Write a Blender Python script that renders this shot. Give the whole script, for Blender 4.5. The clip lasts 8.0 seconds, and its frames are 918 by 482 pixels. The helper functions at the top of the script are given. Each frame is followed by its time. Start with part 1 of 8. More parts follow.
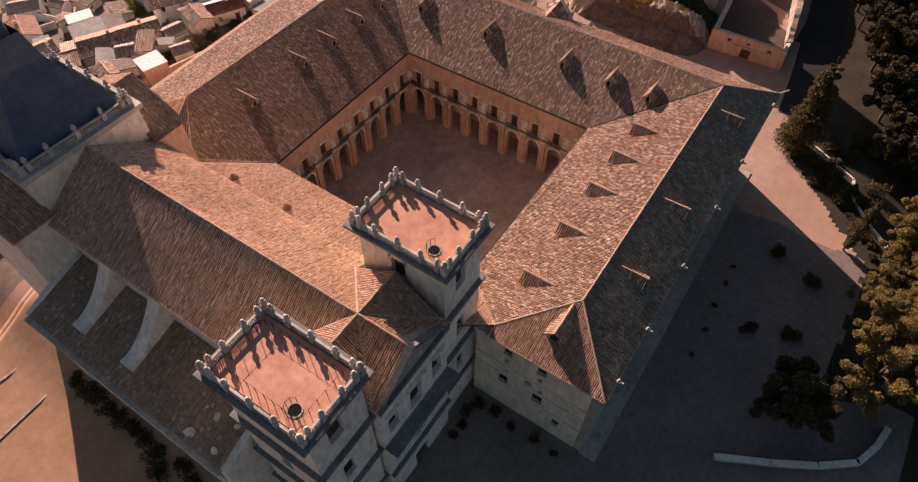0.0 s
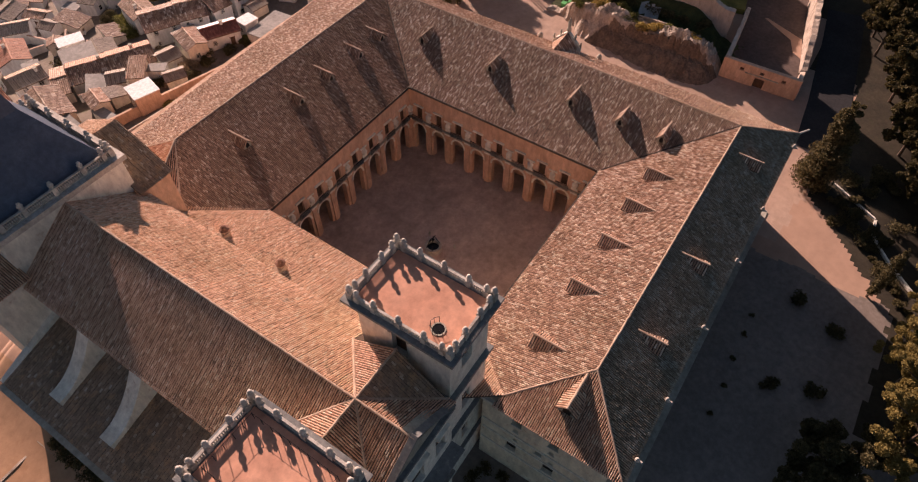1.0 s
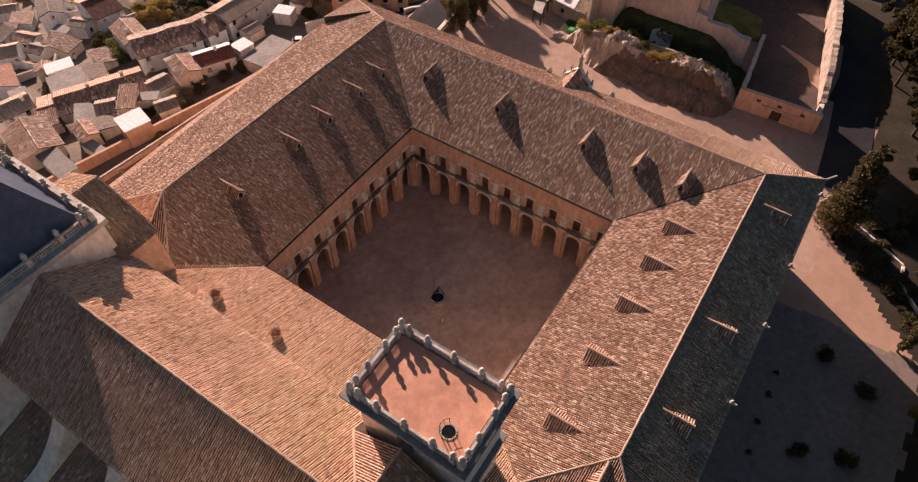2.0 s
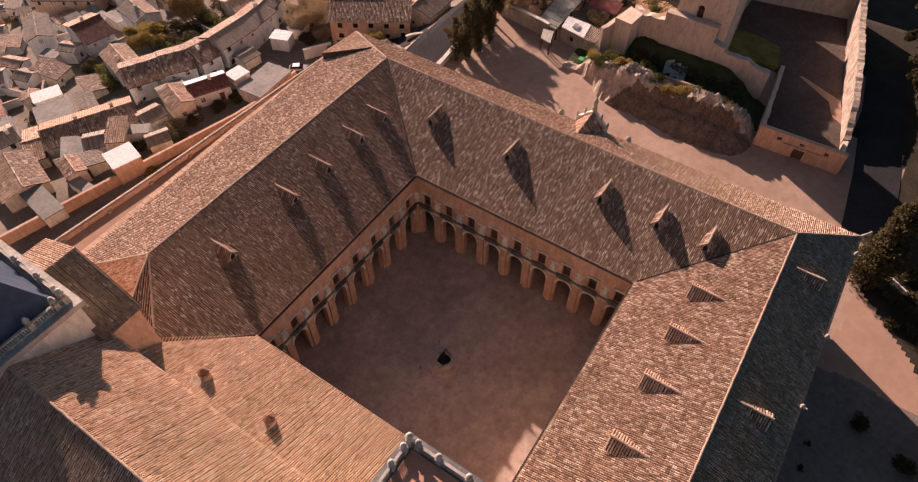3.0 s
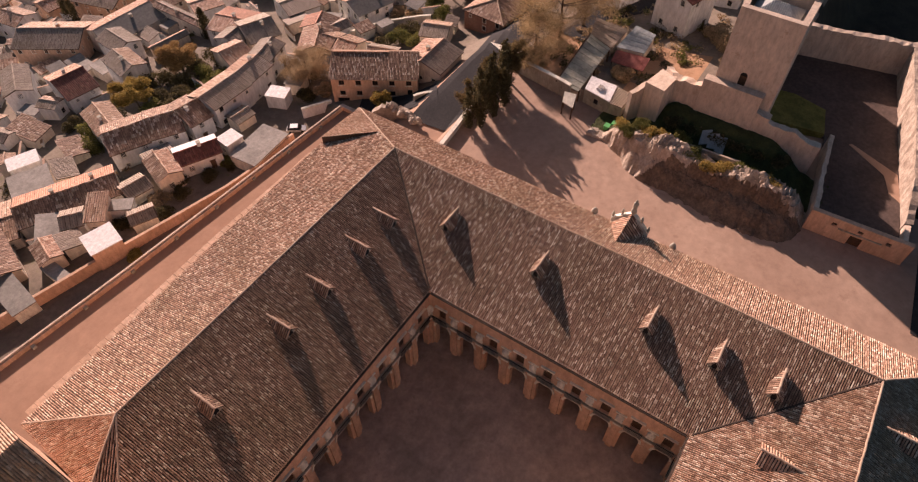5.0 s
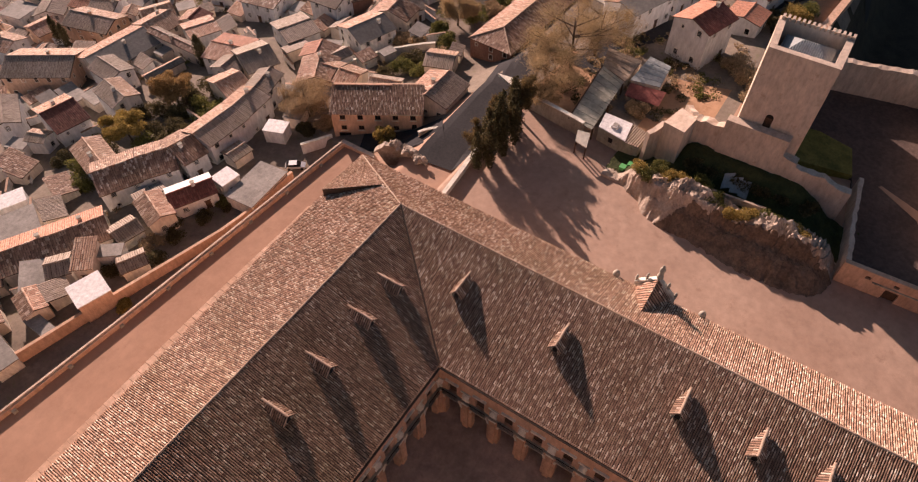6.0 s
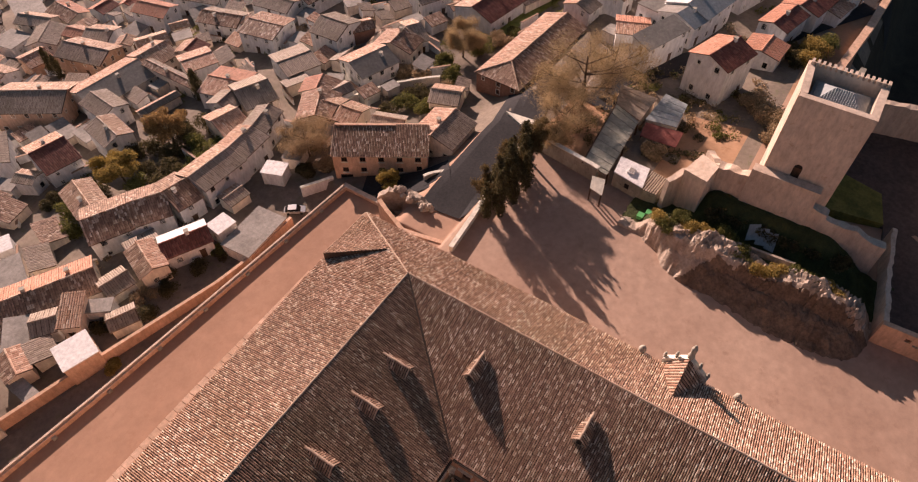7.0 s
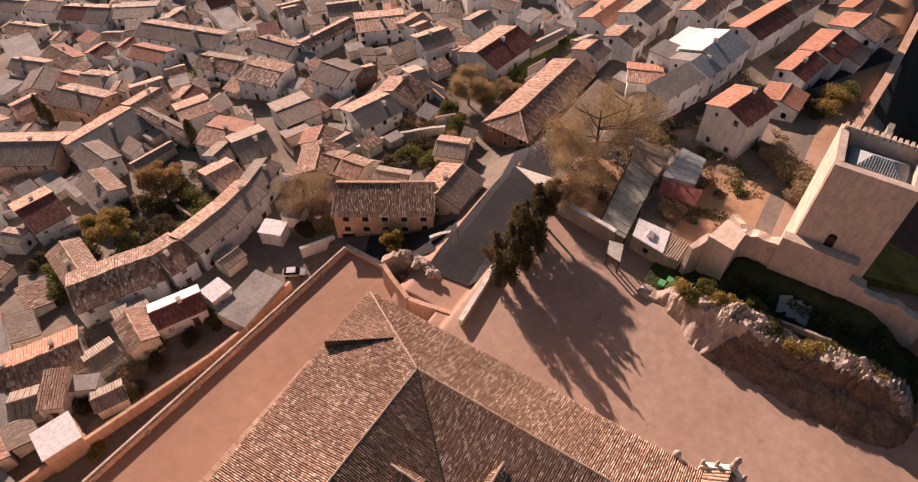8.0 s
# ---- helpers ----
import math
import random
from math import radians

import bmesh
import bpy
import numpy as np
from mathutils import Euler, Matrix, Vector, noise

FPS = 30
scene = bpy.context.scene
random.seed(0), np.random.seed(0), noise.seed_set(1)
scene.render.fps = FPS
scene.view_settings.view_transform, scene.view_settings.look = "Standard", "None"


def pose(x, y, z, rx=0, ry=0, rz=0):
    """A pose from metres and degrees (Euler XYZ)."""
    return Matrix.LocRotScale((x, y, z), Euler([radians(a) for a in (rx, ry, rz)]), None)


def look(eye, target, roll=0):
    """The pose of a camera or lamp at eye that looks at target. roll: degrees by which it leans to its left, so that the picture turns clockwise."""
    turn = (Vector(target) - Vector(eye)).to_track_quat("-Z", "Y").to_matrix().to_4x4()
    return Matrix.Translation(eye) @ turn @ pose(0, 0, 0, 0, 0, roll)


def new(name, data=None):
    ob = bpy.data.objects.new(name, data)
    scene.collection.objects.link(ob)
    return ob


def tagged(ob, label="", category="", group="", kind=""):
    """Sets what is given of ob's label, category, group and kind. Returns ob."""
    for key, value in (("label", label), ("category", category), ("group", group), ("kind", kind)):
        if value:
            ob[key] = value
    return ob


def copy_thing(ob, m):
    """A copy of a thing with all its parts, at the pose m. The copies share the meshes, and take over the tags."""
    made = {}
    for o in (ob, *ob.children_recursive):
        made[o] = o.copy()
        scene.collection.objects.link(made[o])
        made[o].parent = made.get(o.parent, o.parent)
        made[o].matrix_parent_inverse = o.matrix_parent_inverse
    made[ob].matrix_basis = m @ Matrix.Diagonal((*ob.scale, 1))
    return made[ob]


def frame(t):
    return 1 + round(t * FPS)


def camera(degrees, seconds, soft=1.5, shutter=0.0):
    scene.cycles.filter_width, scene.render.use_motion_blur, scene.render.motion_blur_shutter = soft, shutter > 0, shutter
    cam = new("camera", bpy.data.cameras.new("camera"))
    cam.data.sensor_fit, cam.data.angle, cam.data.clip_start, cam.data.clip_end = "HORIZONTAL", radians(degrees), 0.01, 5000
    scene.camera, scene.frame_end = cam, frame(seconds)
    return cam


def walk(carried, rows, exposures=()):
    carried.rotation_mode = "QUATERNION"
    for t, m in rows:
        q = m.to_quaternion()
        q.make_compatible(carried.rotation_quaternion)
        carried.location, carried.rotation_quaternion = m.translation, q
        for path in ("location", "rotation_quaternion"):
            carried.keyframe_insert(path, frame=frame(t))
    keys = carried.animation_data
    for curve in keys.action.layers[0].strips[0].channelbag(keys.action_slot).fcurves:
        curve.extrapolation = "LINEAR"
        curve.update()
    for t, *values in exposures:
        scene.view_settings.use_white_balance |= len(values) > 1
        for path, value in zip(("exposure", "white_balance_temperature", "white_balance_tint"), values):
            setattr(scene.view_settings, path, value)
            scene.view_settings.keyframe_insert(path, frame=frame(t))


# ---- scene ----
cam = camera(70.9, 8.0, 1.2)
PATH = [
    (0, (-57.395, -43.142, 80.061), (-56.374, -42.465, 78.48), 0.4),
    (0.5, (-54.236, -40.696, 80.044), (-53.212, -40.017, 78.466), 0.4),
    (1, (-50.697, -37.901, 80.061), (-49.668, -37.22, 78.488), 0.4),
    (1.5, (-47.251, -34.999, 80.084), (-46.218, -34.317, 78.513), 0.4),
    (3, (-35.695, -25.056, 80.238), (-34.654, -24.375, 78.672), 0.5),
    (3.5, (-31.8, -21.802, 80.291), (-30.759, -21.12, 78.725), 0.4),
    (4, (-27.703, -18.416, 80.3), (-26.662, -17.73, 78.736), 0.1),
    (4.5, (-23.775, -15.131, 80.338), (-22.735, -14.443, 78.775), -0.0),
    (6, (-12.13, -4.832, 80.115), (-11.077, -4.136, 78.564), -0.1),
    (6.5, (-8.382, -1.501, 80.109), (-7.325, -0.802, 78.562), -0.3),
    (7, (-4.473, 1.907, 80.11), (-3.403, 2.616, 78.576), -0.4),
    (7.5, (-0.634, 5.311, 80.104), (0.452, 6.029, 78.586), -0.5),
    (8, (3.372, 8.884, 80.079), (4.486, 9.621, 78.59), -0.7),
]
walk(cam, [(t, look(eye, target, roll)) for t, eye, target, roll in PATH], [(0, 1.0, 6500, 16), (4, 0.92, 6500, 16), (8, 0.9, 6500, 15)])

# ---- daylight ----
SUN = Vector((0.463, 0.806, 0.367)).normalized()          # towards the sun
world = bpy.data.worlds.new("world")
scene.world = world
world.use_nodes = True
wn = world.node_tree.nodes
sky = wn.new("ShaderNodeTexSky")
sky.sky_type = "NISHITA"
sky.sun_disc = False
sky.sun_elevation = math.asin(SUN.z)
sky.sun_rotation = math.atan2(SUN.x, SUN.y)
sky.altitude = 900
sky.ozone_density = 0.7
sky.dust_density = 2.6
wn["Background"].inputs["Strength"].default_value = 0.0345
world.node_tree.links.new(sky.outputs[0], wn["Background"].inputs["Color"])
sun = new("sun", bpy.data.lights.new("sun", "SUN"))
sun.data.energy, sun.data.angle, sun.data.color = 5.0, radians(0.6), (1.0, 0.71, 0.60)
sun.matrix_world = look(SUN * 200, (0, 0, 0))


# ---- materials ----
def material(name, rough=0.85, metal=0.0):
    m = bpy.data.materials.new(name)
    m.use_nodes = True
    b = m.node_tree.nodes["Principled BSDF"]
    b.inputs["Roughness"].default_value, b.inputs["Metallic"].default_value = rough, metal
    b.inputs["Specular IOR Level"].default_value = 0.25
    return m, m.node_tree.nodes, m.node_tree.links, b


def ramp(nodes, stops):
    r = nodes.new("ShaderNodeValToRGB")
    while len(r.color_ramp.elements) < len(stops):
        r.color_ramp.elements.new(0.5)
    for e, (p, c) in zip(r.color_ramp.elements, stops):
        e.position, e.color = p, (*c, 1)
    return r


def noise_tex(nodes, links, coord, scale, detail=6, rough=0.6, stretch=None):
    n = nodes.new("ShaderNodeTexNoise")
    n.inputs["Scale"].default_value, n.inputs["Detail"].default_value, n.inputs["Roughness"].default_value = scale, detail, rough
    if stretch:
        mp = nodes.new("ShaderNodeMapping")
        mp.inputs["Scale"].default_value = stretch
        links.new(coord, mp.inputs[0])
        coord = mp.outputs[0]
    links.new(coord, n.inputs["Vector"])
    return n


def mix(nodes, links, a, b, fac, blend="MIX"):
    m = nodes.new("ShaderNodeMix")
    m.data_type, m.blend_type = "RGBA", blend
    for sock, v in ((m.inputs[0], fac), (m.inputs[6], a), (m.inputs[7], b)):
        if hasattr(v, "is_output"):
            links.new(v, sock)
        elif isinstance(v, (int, float)):
            sock.default_value = v
        else:
            sock.default_value = (*v, 1)
    return m.outputs[2]


def bump(nodes, links, b, height, strength, distance):
    n = nodes.new("ShaderNodeBump")
    n.inputs["Strength"].default_value, n.inputs["Distance"].default_value = strength, distance
    links.new(height, n.inputs["Height"])
    links.new(n.outputs[0], b.inputs["Normal"])


def earthy(name, dark, light, big=0.08, fine=1.6, rough=0.9, spots=None, bumped=0.15, streak=False, grain=1.0):
    """A weathered surface: broad patches, fine grain and a third colour in scattered stains."""
    m, n, l, b = material(name, rough)
    pos = n.new("ShaderNodeNewGeometry").outputs["Position"]
    a = noise_tex(n, l, pos, big, 5, 0.65)
    f = noise_tex(n, l, pos, fine, 8, 0.7, (1, 1, 0.35) if streak else None)
    c1 = mix(n, l, dark, light, ramp_out(n, l, a.outputs[0], 0.35, 0.65))
    lo_, hi_ = 1 - 0.38 * grain, 1 + 0.2 * grain
    shade = ramp(n, [(0.25, (lo_, lo_, lo_)), (0.75, (hi_, hi_, hi_))])
    l.new(f.outputs[0], shade.inputs[0])
    c = mix(n, l, c1, shade.outputs[0], 1.0, "MULTIPLY")
    if spots:
        s = noise_tex(n, l, pos, big * 5 + 0.1, 7, 0.75)
        c = mix(n, l, c, spots, ramp_out(n, l, s.outputs[0], 0.56, 0.72))
    l.new(c, b.inputs["Base Color"])
    bump(n, l, b, f.outputs[0], 0.5, bumped)
    return m


def ramp_out(nodes, links, value, lo, hi):
    r = nodes.new("ShaderNodeMapRange")
    r.inputs["From Min"].default_value, r.inputs["From Max"].default_value = lo, hi
    links.new(value, r.inputs["Value"])
    return r.outputs[0]


def tile_mat(name, stops, spot=(0.10, 0.07, 0.05), spot_from=0.62, patch=(0.85, 0.85, 0.80)):
    """Clay tiles, every one with its own colour; small dark lichen spots and broad faded patches."""
    m, n, l, b = material(name, 0.72)
    b.inputs["Specular IOR Level"].default_value = 0.3
    geo = n.new("ShaderNodeNewGeometry")
    r = ramp(n, stops)
    l.new(geo.outputs["Random Per Island"], r.inputs[0])
    mid = tuple(sum(c[i] for _, c in stops) / len(stops) for i in range(3))
    f = noise_tex(n, l, geo.outputs["Position"], 3.5, 5, 0.7)
    a = noise_tex(n, l, geo.outputs["Position"], 0.16, 6, 0.65)
    d = noise_tex(n, l, geo.outputs["Position"], 0.95, 6, 0.72)
    sh = ramp(n, [(0.25, (0.70, 0.70, 0.70)), (0.75, (1.2, 1.2, 1.2))])
    l.new(f.outputs[0], sh.inputs[0])
    c = mix(n, l, mix(n, l, mix(n, l, r.outputs[0], mid, 0.12), (1.01, 0.99, 0.96), 1.0, "MULTIPLY"), sh.outputs[0], 1.0, "MULTIPLY")
    c = mix(n, l, c, mix(n, l, c, patch, 1.0, "MULTIPLY"), ramp_out(n, l, a.outputs[0], 0.42, 0.62))
    c = mix(n, l, c, spot, ramp_out(n, l, d.outputs[0], spot_from - 0.05, spot_from + 0.12))
    l.new(c, b.inputs["Base Color"])
    bump(n, l, b, f.outputs[0], 0.4, 0.05)
    return m


MAT = {}
MAT["tile"] = tile_mat("old_clay_tile", [(0.0, (0.36, 0.215, 0.145)), (0.15, (0.50, 0.32, 0.225)), (0.6, (0.60, 0.41, 0.30)), (0.88, (0.67, 0.48, 0.36)), (1.0, (0.80, 0.67, 0.54))])
# brighter copy of the old clay tile, sunlight put into its colour
MAT["tile_sunlit"] = tile_mat("sunlit_clay_tile", [(0.0, (0.46, 0.28, 0.19)), (0.15, (0.68, 0.43, 0.30)), (0.6, (0.78, 0.53, 0.385)), (0.88, (0.83, 0.61, 0.46)), (1.0, (0.88, 0.76, 0.62))])
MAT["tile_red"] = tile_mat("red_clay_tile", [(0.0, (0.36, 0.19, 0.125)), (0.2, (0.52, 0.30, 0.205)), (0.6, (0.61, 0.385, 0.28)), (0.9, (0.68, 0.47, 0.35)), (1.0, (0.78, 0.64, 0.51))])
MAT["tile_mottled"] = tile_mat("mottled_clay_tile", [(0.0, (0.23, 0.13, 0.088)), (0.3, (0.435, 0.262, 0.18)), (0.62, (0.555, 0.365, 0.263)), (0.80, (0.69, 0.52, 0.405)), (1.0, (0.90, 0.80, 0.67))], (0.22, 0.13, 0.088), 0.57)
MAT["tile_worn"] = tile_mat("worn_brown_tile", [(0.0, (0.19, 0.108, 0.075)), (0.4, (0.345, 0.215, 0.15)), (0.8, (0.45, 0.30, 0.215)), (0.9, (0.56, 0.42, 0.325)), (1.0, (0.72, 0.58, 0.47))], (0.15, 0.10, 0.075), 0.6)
# two lichened tiles, also darkened for slopes turned from the sun
MAT["tile_moss"] = tile_mat("shaded_lichened_clay_tile", [(0.0, (0.19, 0.10, 0.07)), (0.35, (0.315, 0.19, 0.13)), (0.72, (0.42, 0.285, 0.205)), (0.86, (0.60, 0.47, 0.375)), (1.0, (0.82, 0.71, 0.60))], (0.13, 0.095, 0.065), 0.6)
MAT["tile_lichen"] = tile_mat("shaded_grey_lichened_tile", [(0.0, (0.17, 0.14, 0.10)), (0.4, (0.25, 0.205, 0.15)), (0.9, (0.32, 0.265, 0.20)), (1.0, (0.48, 0.42, 0.34))], (0.37, 0.36, 0.30), 0.56, (0.75, 0.78, 0.74))
MAT["tile_rubble"] = tile_mat("broken_brown_tile", [(0.0, (0.24, 0.165, 0.115)), (0.5, (0.32, 0.225, 0.155)), (0.93, (0.39, 0.28, 0.195)), (1.0, (0.58, 0.49, 0.40))], (0.44, 0.27, 0.15), 0.56, (0.7, 0.7, 0.66))
# bed below the tiles, darkened to stand for shade between the rows
MAT["under"] = earthy("shaded_roof_bed", (0.075, 0.05, 0.036), (0.12, 0.08, 0.056), 0.3)
MAT["dark_seam"] = earthy("dark_roof_seam", (0.055, 0.04, 0.03), (0.09, 0.065, 0.05), 0.3)
MAT["ridge"] = earthy("lime_mortared_ridge", (0.40, 0.28, 0.20), (0.56, 0.43, 0.32), 0.3, 2.5)
MAT["stone"] = earthy("pale_limestone", (0.69, 0.66, 0.55), (0.83, 0.80, 0.69), 0.12, 1.4, 0.9, (0.44, 0.37, 0.28), 0.08, True)
MAT["end_wall"] = earthy("warm_stained_limestone", (0.70, 0.62, 0.45), (0.86, 0.78, 0.60), 0.18, 1.2, 0.9, (0.50, 0.30, 0.17), 0.08, True)
MAT["stone_dark"] = earthy("dark_stained_limestone", (0.33, 0.31, 0.25), (0.50, 0.465, 0.38), 0.12, 1.4, 0.9, (0.13, 0.12, 0.10), 0.08, True)
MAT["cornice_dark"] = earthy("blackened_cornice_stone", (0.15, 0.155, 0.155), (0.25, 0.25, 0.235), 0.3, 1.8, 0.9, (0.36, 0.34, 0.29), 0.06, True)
MAT["ochre"] = earthy("ochre_limestone", (0.56, 0.36, 0.242), (0.70, 0.48, 0.345), 0.15, 1.4, 0.9, (0.42, 0.28, 0.19), 0.06, True)
MAT["lime"] = earthy("white_limewash", (0.66, 0.60, 0.52), (0.80, 0.75, 0.67), 0.3, 1.6, 0.9, (0.50, 0.43, 0.34), 0.04, True)
MAT["finial"] = earthy("grey_carved_limestone", (0.40, 0.36, 0.31), (0.62, 0.58, 0.51), 0.5, 3.0, 0.85, (0.20, 0.18, 0.15), 0.04)
MAT["deck"] = earthy("red_terrace_tile", (0.57, 0.29, 0.19), (0.62, 0.335, 0.225), 0.25, 0.7, 0.85, None, 0.01)
MAT["court"] = earthy("worn_court_paving", (0.41, 0.32, 0.26), (0.59, 0.455, 0.37), 0.13, 0.9, 0.9, (0.31, 0.24, 0.195), 0.03)
MAT["sand"] = earthy("packed_sandy_earth", (0.395, 0.255, 0.18), (0.445, 0.295, 0.21), 0.04, 0.5, 0.95, (0.36, 0.225, 0.155), 0.03, False, 0.45)
MAT["slate"] = earthy("blue_slate", (0.055, 0.08, 0.125), (0.09, 0.12, 0.17), 0.2, 1.5, 0.5, None, 0.05)
MAT["glass"], _n, _l, _b = material("dark_window_glass", 0.3)
_b.inputs["Base Color"].default_value = (0.010, 0.010, 0.011, 1)
_b.inputs["Specular IOR Level"].default_value = 0.2
MAT["wood"] = earthy("dark_brown_timber", (0.07, 0.04, 0.025), (0.13, 0.075, 0.045), 0.5, 3.0, 0.7)
MAT["iron"], _n, _l, _b = material("black_iron", 0.5, 0.8)
_b.inputs["Base Color"].default_value = (0.03, 0.03, 0.032, 1)


# ---- building blocks ----
class Geo:
    """Vertices and faces gathered for one mesh."""

    def __init__(self):
        self.v, self.f = [], []

    def add(self, verts, faces):
        o = len(self.v)
        self.v += [tuple(p) for p in verts]
        self.f += [tuple(i + o for i in f) for f in faces]
        return self

    def box(self, x0, y0, z0, x1, y1, z1, m=None):
        p = [Vector((x, y, z)) for z in (z0, z1) for x, y in ((x0, y0), (x1, y0), (x1, y1), (x0, y1))]
        if m:
            p = [m @ q for q in p]
        return self.add(p, [(3, 2, 1, 0), (4, 5, 6, 7), (0, 1, 5, 4), (1, 2, 6, 5), (2, 3, 7, 6), (3, 0, 4, 7)])

    def prism(self, poly, z0, z1):
        """An upright prism over a plan polygon; z0 and z1 are numbers or a height per corner."""
        n = len(poly)
        a = z0 if isinstance(z0, (list, tuple)) else [z0] * n
        b = z1 if isinstance(z1, (list, tuple)) else [z1] * n
        v = [(x, y, z) for (x, y), z in zip(poly, a)] + [(x, y, z) for (x, y), z in zip(poly, b)]
        return self.add(v, [tuple(range(n - 1, -1, -1)), tuple(range(n, 2 * n))] + [(i, (i + 1) % n, (i + 1) % n + n, i + n) for i in range(n)])

    def extrude(self, poly, shift):
        """A flat polygon in space, thickened by a vector."""
        n, s = len(poly), Vector(shift)
        v = [Vector(p) for p in poly] + [Vector(p) + s for p in poly]
        return self.add(v, [tuple(range(n - 1, -1, -1)), tuple(range(n, 2 * n))] + [(i, (i + 1) % n, (i + 1) % n + n, i + n) for i in range(n)])

    def lathe(self, profile, at=(0, 0, 0), n=8):
        """A turned piece: (radius, height) pairs from the bottom up."""
        v = [(at[0] + r * math.cos(2 * math.pi * k / n), at[1] + r * math.sin(2 * math.pi * k / n), at[2] + z) for r, z in profile for k in range(n)]
        f = [(i * n + k, i * n + (k + 1) % n, (i + 1) * n + (k + 1) % n, (i + 1) * n + k) for i in range(len(profile) - 1) for k in range(n)]
        f += [tuple(range(n - 1, -1, -1)), tuple(range((len(profile) - 1) * n, len(profile) * n))]
        return self.add(v, f)

    def rod(self, p, q, r0, r1=None, n=6):
        """A tapered round bar from p to q."""
        p, q = Vector(p), Vector(q)
        r1 = r0 if r1 is None else r1
        m = (q - p).to_track_quat("Z", "Y").to_matrix()
        ring = [Vector((math.cos(2 * math.pi * k / n), math.sin(2 * math.pi * k / n), 0)) for k in range(n)]
        v = [p + m @ (c * r0) for c in ring] + [q + m @ (c * r1) for c in ring]
        return self.add(v, [tuple(range(n - 1, -1, -1)), tuple(range(n, 2 * n))] + [(i, (i + 1) % n, (i + 1) % n + n, i + n) for i in range(n)])


def part(name, g, mat, parent=None, label="", kind="", smooth=False):
    """One mesh object from a Geo; under a thing or a part when a parent is given."""
    me = bpy.data.meshes.new(name)
    me.from_pydata(g.v, [], g.f)
    me.materials.append(MAT[mat] if isinstance(mat, str) else mat)
    if smooth:
        me.polygons.foreach_set("use_smooth", [True] * len(me.polygons))
    ob = new(name, me)
    if parent:
        ob.parent = parent
        ob.matrix_parent_inverse = parent.matrix_basis.inverted()
    return tagged(ob, label, kind=kind)


def thing(name, at, label, category, group="", kind=""):
    ob = new(name)
    ob.empty_display_size = 0.5
    ob.location = at
    ob.matrix_basis = Matrix.Translation(at)
    return tagged(ob, label, category, group, kind)


def same(name, data, m, parent, label=""):
    """One more piece on mesh data that is there already."""
    ob = new(name, data)
    ob.parent = parent
    ob.matrix_parent_inverse = parent.matrix_basis.inverted()
    ob.matrix_basis = m
    return tagged(ob, label)


def clip_rows(poly, along):
    """For a convex plan polygon and a unit direction, a function that gives the run's ends (s0, s1) on the line at offset u."""
    ax, ay = along
    pts = [(-ay * x + ax * y, ax * x + ay * y) for x, y, *_ in poly]

    def ends(u):
        hit = []
        for (u0, s0), (u1, s1) in zip(pts, pts[1:] + pts[:1]):
            if (u0 - u) * (u1 - u) <= 0 and abs(u1 - u0) > 1e-9:
                hit.append(s0 + (s1 - s0) * (u - u0) / (u1 - u0))
        return (min(hit), max(hit)) if len(hit) > 1 else None
    return ends, min(p[0] for p in pts), max(p[0] for p in pts)


def height_on(poly):
    """A function z(x, y) on a roof face given by its corners (a fan of triangles)."""
    tris = []
    for i in range(1, len(poly) - 1):
        a, b, c = Vector(poly[0]), Vector(poly[i]), Vector(poly[i + 1])
        n = (b - a).cross(c - a)
        if abs(n.z) > 1e-6:
            tris.append((a, b, c, n))

    def z(x, y):
        best, zz = -1e9, 0
        for a, b, c, n in tris:
            d = (b.y - c.y) * (a.x - c.x) + (c.x - b.x) * (a.y - c.y)
            p = ((b.y - c.y) * (x - c.x) + (c.x - b.x) * (y - c.y)) / d
            q = ((c.y - a.y) * (x - c.x) + (a.x - c.x) * (y - c.y)) / d
            m = min(p, q, 1 - p - q)
            if m > best:
                best, zz = m, a.z - ((x - a.x) * n.x + (y - a.y) * n.y) / n.z
        return zz
    return z


